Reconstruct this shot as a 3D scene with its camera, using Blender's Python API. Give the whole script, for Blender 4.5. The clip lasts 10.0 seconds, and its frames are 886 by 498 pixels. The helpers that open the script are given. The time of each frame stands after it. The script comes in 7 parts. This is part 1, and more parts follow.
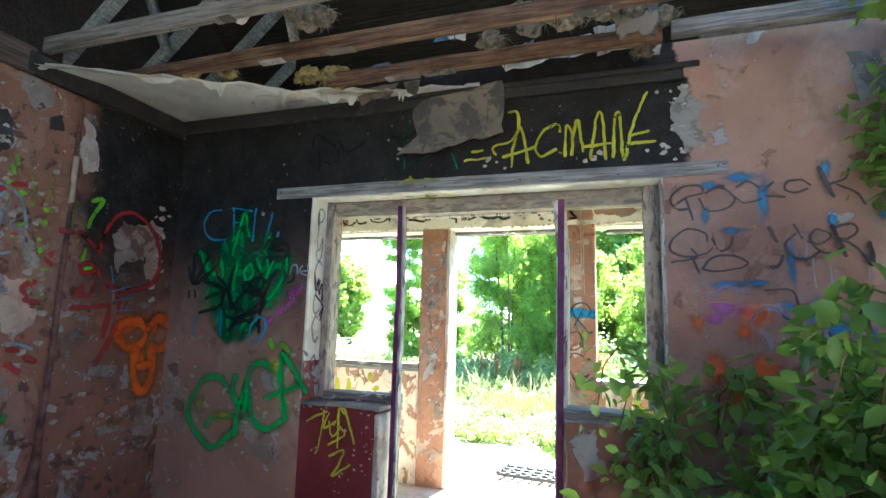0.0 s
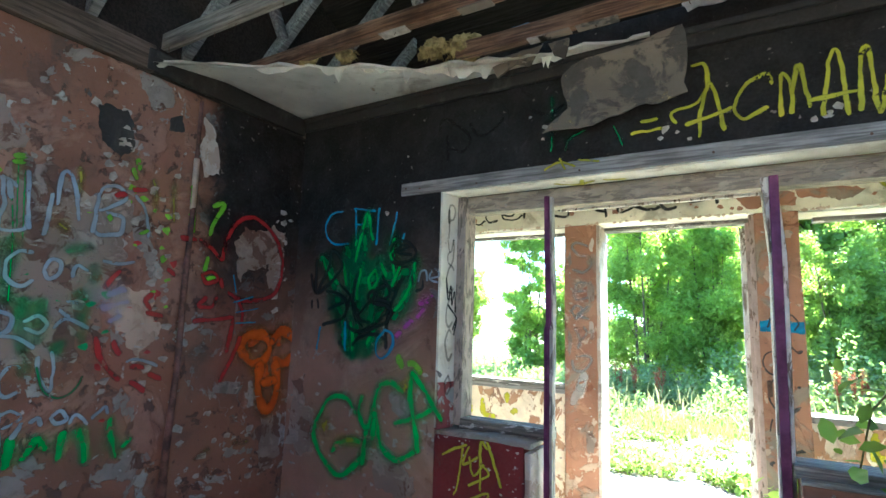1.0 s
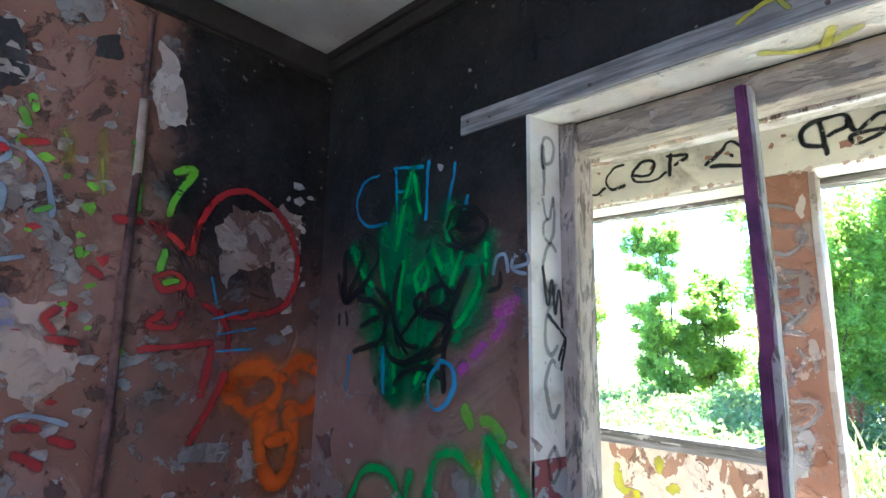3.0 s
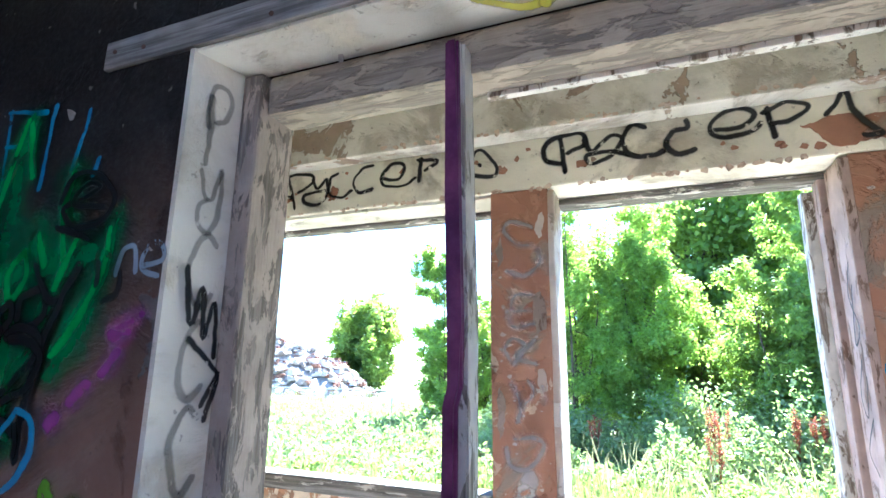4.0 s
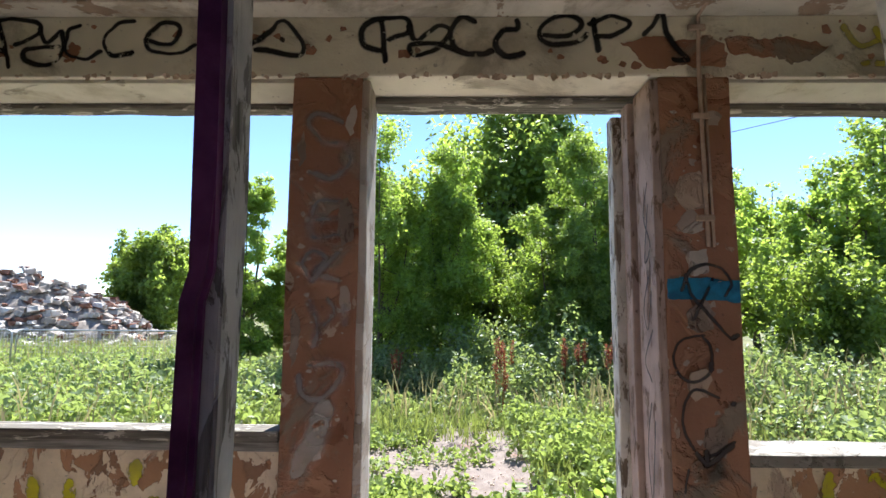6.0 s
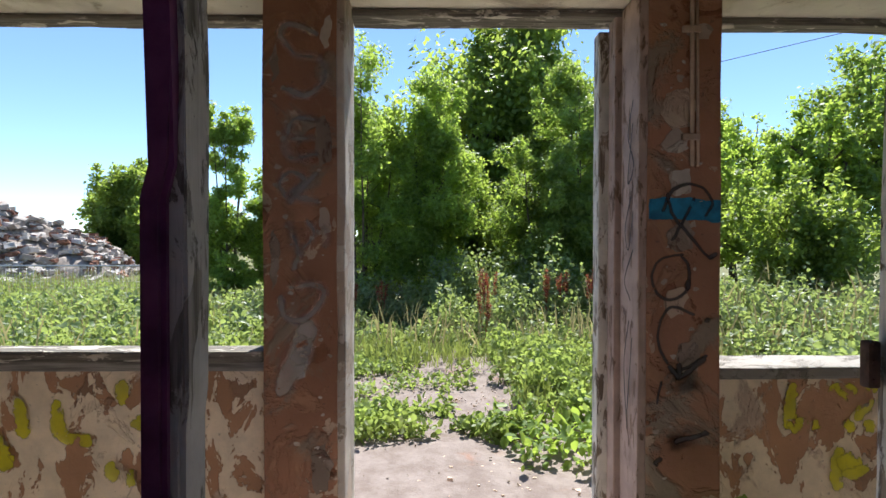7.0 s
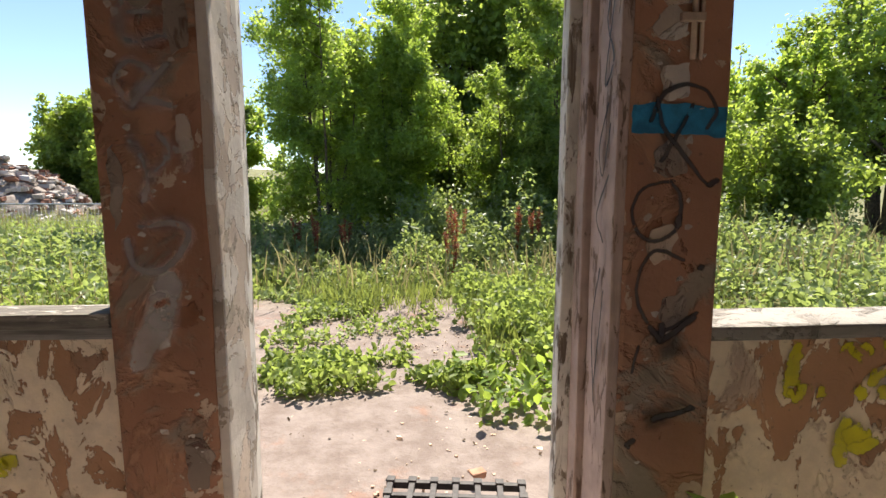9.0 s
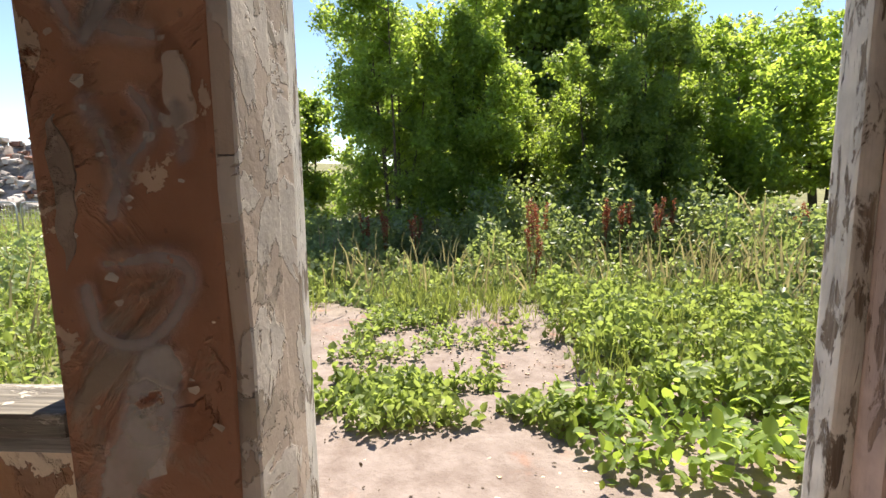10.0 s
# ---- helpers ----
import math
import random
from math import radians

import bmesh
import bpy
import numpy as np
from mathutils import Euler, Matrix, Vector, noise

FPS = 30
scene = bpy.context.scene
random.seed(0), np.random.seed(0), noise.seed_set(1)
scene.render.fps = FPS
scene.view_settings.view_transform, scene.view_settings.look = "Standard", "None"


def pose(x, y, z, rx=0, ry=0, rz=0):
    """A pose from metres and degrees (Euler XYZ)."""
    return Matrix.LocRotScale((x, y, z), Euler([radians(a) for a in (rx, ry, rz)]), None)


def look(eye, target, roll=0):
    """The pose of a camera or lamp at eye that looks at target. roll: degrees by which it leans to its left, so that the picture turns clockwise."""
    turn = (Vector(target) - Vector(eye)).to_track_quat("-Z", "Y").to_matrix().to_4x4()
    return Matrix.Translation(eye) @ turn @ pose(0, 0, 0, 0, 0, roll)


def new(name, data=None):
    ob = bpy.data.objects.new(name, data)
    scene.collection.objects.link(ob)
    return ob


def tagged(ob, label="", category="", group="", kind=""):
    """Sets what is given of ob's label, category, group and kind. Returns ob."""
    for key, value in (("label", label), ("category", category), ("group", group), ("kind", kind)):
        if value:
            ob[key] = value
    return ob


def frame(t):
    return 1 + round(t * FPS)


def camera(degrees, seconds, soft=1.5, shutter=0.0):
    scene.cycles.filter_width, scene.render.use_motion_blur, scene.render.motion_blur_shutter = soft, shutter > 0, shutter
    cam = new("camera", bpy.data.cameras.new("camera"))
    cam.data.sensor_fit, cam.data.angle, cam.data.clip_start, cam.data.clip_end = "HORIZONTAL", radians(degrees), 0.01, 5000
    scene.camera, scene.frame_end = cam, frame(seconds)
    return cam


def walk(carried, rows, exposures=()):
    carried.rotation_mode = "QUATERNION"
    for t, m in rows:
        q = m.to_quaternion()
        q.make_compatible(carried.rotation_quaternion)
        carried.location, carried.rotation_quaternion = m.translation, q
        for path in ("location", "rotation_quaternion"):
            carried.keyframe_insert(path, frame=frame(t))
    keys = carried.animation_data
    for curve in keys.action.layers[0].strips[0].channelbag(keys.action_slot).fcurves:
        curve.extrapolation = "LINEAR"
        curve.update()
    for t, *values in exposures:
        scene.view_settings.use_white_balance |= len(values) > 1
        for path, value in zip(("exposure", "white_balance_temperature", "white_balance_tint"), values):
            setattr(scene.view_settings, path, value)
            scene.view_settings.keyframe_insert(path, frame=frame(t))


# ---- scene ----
cam = camera(80.9, 10.0)
PATH = [
    (0, (0.722, 0.368, 1.305), (0.095, 2.246, 1.587), 1.5),
    (0.5, (0.562, 0.595, 1.323), (-0.182, 2.43, 1.599), 1.5),
    (1, (0.321, 0.821, 1.365), (-0.696, 2.52, 1.648), 1.8),
    (1.5, (0.162, 1.105, 1.355), (-1.138, 2.595, 1.655), 1.8),
    (2, (0.022, 1.405, 1.382), (-1.438, 2.734, 1.699), 1.8),
    (2.2, (-0.046, 1.511, 1.368), (-1.521, 2.823, 1.691), 1.9),
    (3.3, (-0.332, 2.172, 1.408), (-1.542, 3.723, 1.769), 0.9),
    (3.5, (-0.304, 2.295, 1.418), (-1.384, 3.934, 1.802), 1.1),
    (4, (-0.273, 2.574, 1.423), (-1.002, 4.386, 1.856), 0.7),
    (4.5, (-0.32, 2.783, 1.437), (-0.718, 4.691, 1.886), 0.6),
    (5, (-0.336, 2.856, 1.405), (-0.524, 4.797, 1.851), 0.5),
    (5.5, (-0.341, 2.866, 1.367), (-0.426, 4.831, 1.731), 0.3),
    (5.7, (-0.327, 2.866, 1.36), (-0.392, 4.841, 1.668), 0.4),
    (7, (-0.306, 2.892, 1.304), (-0.286, 4.892, 1.278), 0.1),
    (7.5, (-0.303, 2.895, 1.303), (-0.259, 4.892, 1.199), 0.1),
    (8, (-0.318, 2.946, 1.298), (-0.241, 4.939, 1.14), 0.2),
    (8.5, (-0.194, 3.096, 1.273), (-0.132, 5.08, 1.021), 0.3),
    (9, (-0.149, 3.305, 1.268), (-0.042, 5.285, 1.006), 0.1),
    (9.5, (-0.206, 3.631, 1.24), (-0.16, 5.604, 0.916), 0.1),
    (10, (-0.308, 3.898, 1.269), (-0.446, 5.871, 0.976), -0.9),
]
SKY, SUN = 0.085, 4.3
EXPOSURES = [
    (0.0, 4.4, 5450, -12), (1.5, 4.25, 5350, -14), (2.2, 4.45, 5250, -10), (3.5, 4.45, 4950, 0), (4.0, 4.05, 5000, 2), (4.5, 3.45, 5500, 8), (5.0, 2.95, 5700, 11),
    (5.5, 2.35, 6000, 9), (5.7, 2.15, 6000, 9), (6.8, 1.5, 6100, 9), (8.0, 1.5, 6450, 11), (9.0, 1.6, 7000, 11), (10.0, 1.68, 7100, 12),
]
walk(cam, [(t, look(eye, target, roll)) for t, eye, target, roll in PATH], EXPOSURES)

from mathutils.geometry import tessellate_polygon

# ---- light ----
world = bpy.data.worlds.new("sky")
scene.world = world
world.use_nodes = True
wt = world.node_tree
sky = wt.nodes.new("ShaderNodeTexSky")
sky.sky_type, sky.sun_disc = "NISHITA", False
sky.sun_elevation, sky.sun_rotation = radians(60), radians(10)
sky.air_density, sky.dust_density, sky.ozone_density = 0.75, 0.0, 3.0
wt.links.new(sky.outputs[0], wt.nodes["Background"].inputs[0])
wt.nodes["Background"].inputs[1].default_value = SKY
sun = new("sun", bpy.data.lights.new("sun", "SUN"))
sun.data.energy, sun.data.angle, sun.data.color = SUN, radians(0.5), (1.0, 0.95, 0.86)
sun.matrix_world = look((0.9, 5.1, 9.0), (0, 0, 0))

# ---- materials ----
rng = random.Random(7)
nrg = np.random.default_rng(7)


class Nodes:
    """A small builder for node materials in world-sized coordinates."""

    def __init__(self, name):
        self.m = bpy.data.materials.new(name)
        self.m.use_nodes = True
        self.t = self.m.node_tree
        self.b = self.t.nodes["Principled BSDF"]
        self.pos = self.t.nodes.new("ShaderNodeNewGeometry").outputs["Position"]

    def put(self, sock, v):
        if isinstance(v, bpy.types.NodeSocket):
            self.t.links.new(v, sock)
        elif isinstance(v, tuple) and len(v) == 3 and sock.type == "RGBA":
            sock.default_value = (*v, 1)
        else:
            sock.default_value = v

    def math(self, op, a, b=0.0, c=0.0):
        n = self.t.nodes.new("ShaderNodeMath")
        n.operation = op
        for s, v in zip(n.inputs, (a, b, c)):
            self.put(s, v)
        return n.outputs[0]

    def noise(self, scale, detail=5, rough=0.6, stretch=None, warp=0.0, shift=0.0):
        co = self.pos
        mp = self.t.nodes.new("ShaderNodeMapping")
        self.put(mp.inputs[0], co)
        mp.inputs[1].default_value = (shift, shift * 0.7, shift * 1.3)
        mp.inputs[3].default_value = stretch or (1, 1, 1)
        n = self.t.nodes.new("ShaderNodeTexNoise")
        self.put(n.inputs["Vector"], mp.outputs[0])
        n.inputs["Scale"].default_value, n.inputs["Detail"].default_value = scale, detail
        n.inputs["Roughness"].default_value, n.inputs["Distortion"].default_value = rough, warp
        return n.outputs[0]

    def axis(self, k):
        n = self.t.nodes.new("ShaderNodeSeparateXYZ")
        self.put(n.inputs[0], self.pos)
        return n.outputs[k]

    def ramp(self, v, lo, hi):
        n = self.t.nodes.new("ShaderNodeMapRange")
        n.interpolation_type = "SMOOTHSTEP"
        self.put(n.inputs[0], v)
        n.inputs[1].default_value, n.inputs[2].default_value = lo, hi
        return n.outputs[0]

    def mix(self, f, a, b):
        n = self.t.nodes.new("ShaderNodeMix")
        n.data_type = "RGBA"
        self.put(n.inputs[0], f), self.put(n.inputs[6], a), self.put(n.inputs[7], b)
        return n.outputs[2]

    def bump(self, h, depth, strength=0.8, after=None):
        n = self.t.nodes.new("ShaderNodeBump")
        n.inputs["Strength"].default_value, n.inputs["Distance"].default_value = strength, depth
        self.put(n.inputs["Height"], h)
        if after is not None:
            self.put(n.inputs["Normal"], after)
        return n.outputs[0]

    def done(self, colour, rough=0.9, normal=None, metal=0.0, spec=0.3):
        self.put(self.b.inputs["Base Color"], colour)
        self.put(self.b.inputs["Roughness"], rough)
        self.put(self.b.inputs["Metallic"], metal)
        self.b.inputs["Specular IOR Level"].default_value = spec
        if normal is not None:
            self.put(self.b.inputs["Normal"], normal)
        return self.m


def peeling(name, base, layers, grime=(0.08, 0.07, 0.06), grime_at=(0.58, 0.8), soot=None, shift=0.0, stretch=None):
    """Layered old paint: each layer (colour, scale, from, to) shows where its noise passes from..to. soot: a function of the builder that gives a mask."""
    n = Nodes(name)
    fine = n.noise(60, 4, 0.7, shift=shift)
    tone = n.noise(1.7, 4, 0.6, shift=shift + 3)
    col = n.mix(n.ramp(tone, 0.3, 0.7), tuple(c * 0.78 for c in base), tuple(min(1, c * 1.18) for c in base))
    h = None
    nor = n.bump(fine, 0.004, 0.5)
    for i, (c, sc, lo, hi) in enumerate(layers):
        mk = n.ramp(n.noise(sc, 7, 0.62, stretch, warp=0.5, shift=shift + 11.3 * (i + 1)), lo, hi)
        v = n.noise(14, 4, 0.6, shift=shift + i)
        col = n.mix(mk, col, n.mix(n.ramp(v, 0.3, 0.7), tuple(k * 0.8 for k in c), c))
        nor = n.bump(mk, 0.006, 0.9, nor)
    g = n.ramp(n.noise(3.1, 6, 0.7, warp=0.3, shift=shift + 40), *grime_at)
    col = n.mix(n.math("MULTIPLY", g, 0.7), col, grime)
    sp = n.ramp(n.noise(38, 3, 0.6, shift=shift + 5), 0.66, 0.72)
    col = n.mix(n.math("MULTIPLY", sp, 0.45), col, (0.09, 0.07, 0.06))
    if soot:
        mk = soot(n)
        s2 = n.mix(n.ramp(n.noise(5, 6, 0.7, shift=3), 0.35, 0.75), (0.006, 0.0055, 0.0055), (0.024, 0.022, 0.021))
        chip = n.ramp(n.noise(24, 3, 0.5, shift=77), 0.68, 0.72)
        s2 = n.mix(n.math("MULTIPLY", chip, 0.5), s2, (0.3, 0.25, 0.22))
        col = n.mix(mk, col, s2)
    return n.done(col, n.ramp(fine, -0.6, 0.9), nor)


def timber(name, colour, dark, along, paint=None, cover=0.5, dirt=0.5):
    """Weathered timber with its grain along an axis; paint: a colour that still covers part of it."""
    n = Nodes(name)
    st = [1.0, 1.0, 1.0]
    st["xyz".index(along)] = 0.05
    grain = n.noise(70, 5, 0.65, tuple(st), warp=0.4)
    col = n.mix(n.ramp(grain, 0.35, 0.66), dark, colour)
    col = n.mix(n.math("MULTIPLY", n.ramp(n.noise(4, 5, 0.6), 0.4, 0.75), dirt), col, tuple(c * 0.5 for c in dark))
    nor = n.bump(grain, 0.004, 0.9)
    if paint:
        st["xyz".index(along)] = 0.3
        mk = n.ramp(n.noise(26, 7, 0.68, tuple(st), warp=0.6, shift=9), cover - 0.02, cover + 0.03)
        pv = n.mix(n.ramp(n.noise(9, 5, 0.6, shift=4), 0.3, 0.7), tuple(k * 0.72 for k in paint), paint)
        col = n.mix(mk, pv, col)
        nor = n.bump(n.math("SUBTRACT", 1.0, mk), 0.003, 0.8, nor)
    return n.done(col, 0.85, nor)


def plain(name, colour, rough=0.7, vary=0.25, scale=12, metal=0.0, bump=0.002, other=None):
    n = Nodes(name)
    v = n.noise(scale, 6, 0.65)
    col = n.mix(n.ramp(v, 0.3, 0.7), tuple(c * (1 - vary) for c in colour), other or tuple(min(1, c * (1 + vary)) for c in colour))
    return n.done(col, rough, n.bump(n.noise(scale * 6, 4, 0.6), bump, 0.6), metal)


def spray(name, colour, cover=0.9, rough=0.6, solid=0.65, soft=0.62, grain=(90, 0.5), only=None):
    """Sprayed paint on a wall: full along the middle of the stroke, thinning into mist at its edges, flaked in places."""
    n = Nodes(name)
    uv = n.t.nodes.new("ShaderNodeUVMap")
    sp = n.t.nodes.new("ShaderNodeSeparateXYZ")
    n.put(sp.inputs[0], uv.outputs[0])
    edge = n.math("SUBTRACT", 1.0, n.math("ABSOLUTE", sp.outputs[1]))
    mist = n.ramp(n.math("ADD", edge, n.math("MULTIPLY", n.math("SUBTRACT", n.noise(grain[0], 5, 0.7), 0.5), grain[1])), 0.08, soft)
    flake = n.ramp(n.noise(16, 7, 0.7, shift=21), 0.66, 0.6)
    tone = n.ramp(n.noise(7, 4, 0.6, shift=2), 0.2, 0.75)
    a = n.math("MULTIPLY", n.math("MULTIPLY", mist, flake), n.math("MULTIPLY_ADD", tone, 1 - solid, solid))
    if only:
        a = n.math("MULTIPLY", a, only(n))
    n.done(n.mix(tone, tuple(c * 0.75 for c in colour), colour), rough)
    n.put(n.b.inputs["Alpha"], n.math("MULTIPLY", a, cover))
    return n.m


def foliage(name, dark, light, glow, gloss=0.5):
    """Leaves: colour by leaf, light passing through the blade."""
    n = Nodes(name)
    geo = n.t.nodes.new("ShaderNodeNewGeometry")
    r = geo.outputs["Random Per Island"]
    big = n.noise(0.9, 3, 0.5)
    clump = n.ramp(n.noise(4.5, 3, 0.6, shift=13), 0.3, 0.7)
    f = n.math("ADD", n.math("MULTIPLY", r, 0.5), n.math("ADD", n.math("MULTIPLY", n.ramp(big, 0.3, 0.7), 0.2), n.math("MULTIPLY", clump, 0.3)))
    col = n.mix(f, dark, light)
    dry = n.math("MULTIPLY", n.ramp(n.noise(1.9, 4, 0.6, shift=31), 0.5, 0.72), n.math("MULTIPLY_ADD", r, 0.5, 0.2))
    col = n.mix(dry, col, (min(1, light[0] * 1.4), light[1] * 1.2, light[2] * 1.1))
    n.done(col, gloss, spec=0.4)
    tr = n.t.nodes.new("ShaderNodeBsdfTranslucent")
    n.put(tr.inputs[0], n.mix(f, tuple(c * 0.6 for c in glow), glow))
    mx = n.t.nodes.new("ShaderNodeMixShader")
    mx.inputs[0].default_value = 0.5
    n.t.links.new(n.b.outputs[0], mx.inputs[1])
    n.t.links.new(tr.outputs[0], mx.inputs[2])
    n.t.links.new(mx.outputs[0], n.t.nodes["Material Output"].inputs[0])
    return n.m


def soot_window_wall(n):
    x, z = n.axis(0), n.axis(2)
    w = n.math("MULTIPLY", n.math("SUBTRACT", n.noise(3.0, 6, 0.65, shift=15), 0.5), 0.5)
    low = n.ramp(n.math("ADD", z, w), 0.75, 2.0)
    right = n.ramp(n.math("ADD", x, n.math("MULTIPLY", w, 0.8)), 1.1, 1.06)
    beside = n.math("MAXIMUM", n.ramp(n.math("ADD", z, n.math("MULTIPLY", w, 0.15)), 2.12, 2.18), n.ramp(x, 0.4, 0.0))
    return n.math("MULTIPLY", n.math("MULTIPLY", n.math("MULTIPLY", low, right), beside), 0.99)


def soot_left_wall(n):
    y, z = n.axis(1), n.axis(2)
    w = n.math("MULTIPLY", n.math("SUBTRACT", n.noise(3.4, 6, 0.65, shift=5), 0.5), 0.9)
    corner = n.ramp(n.math("ADD", y, n.math("MULTIPLY", w, 0.45)), 2.52, 2.72)
    low = n.ramp(n.math("ADD", z, n.math("MULTIPLY", w, 0.7)), 0.95, 1.95)
    return n.math("MULTIPLY", n.math("MULTIPLY", low, corner), 0.985)


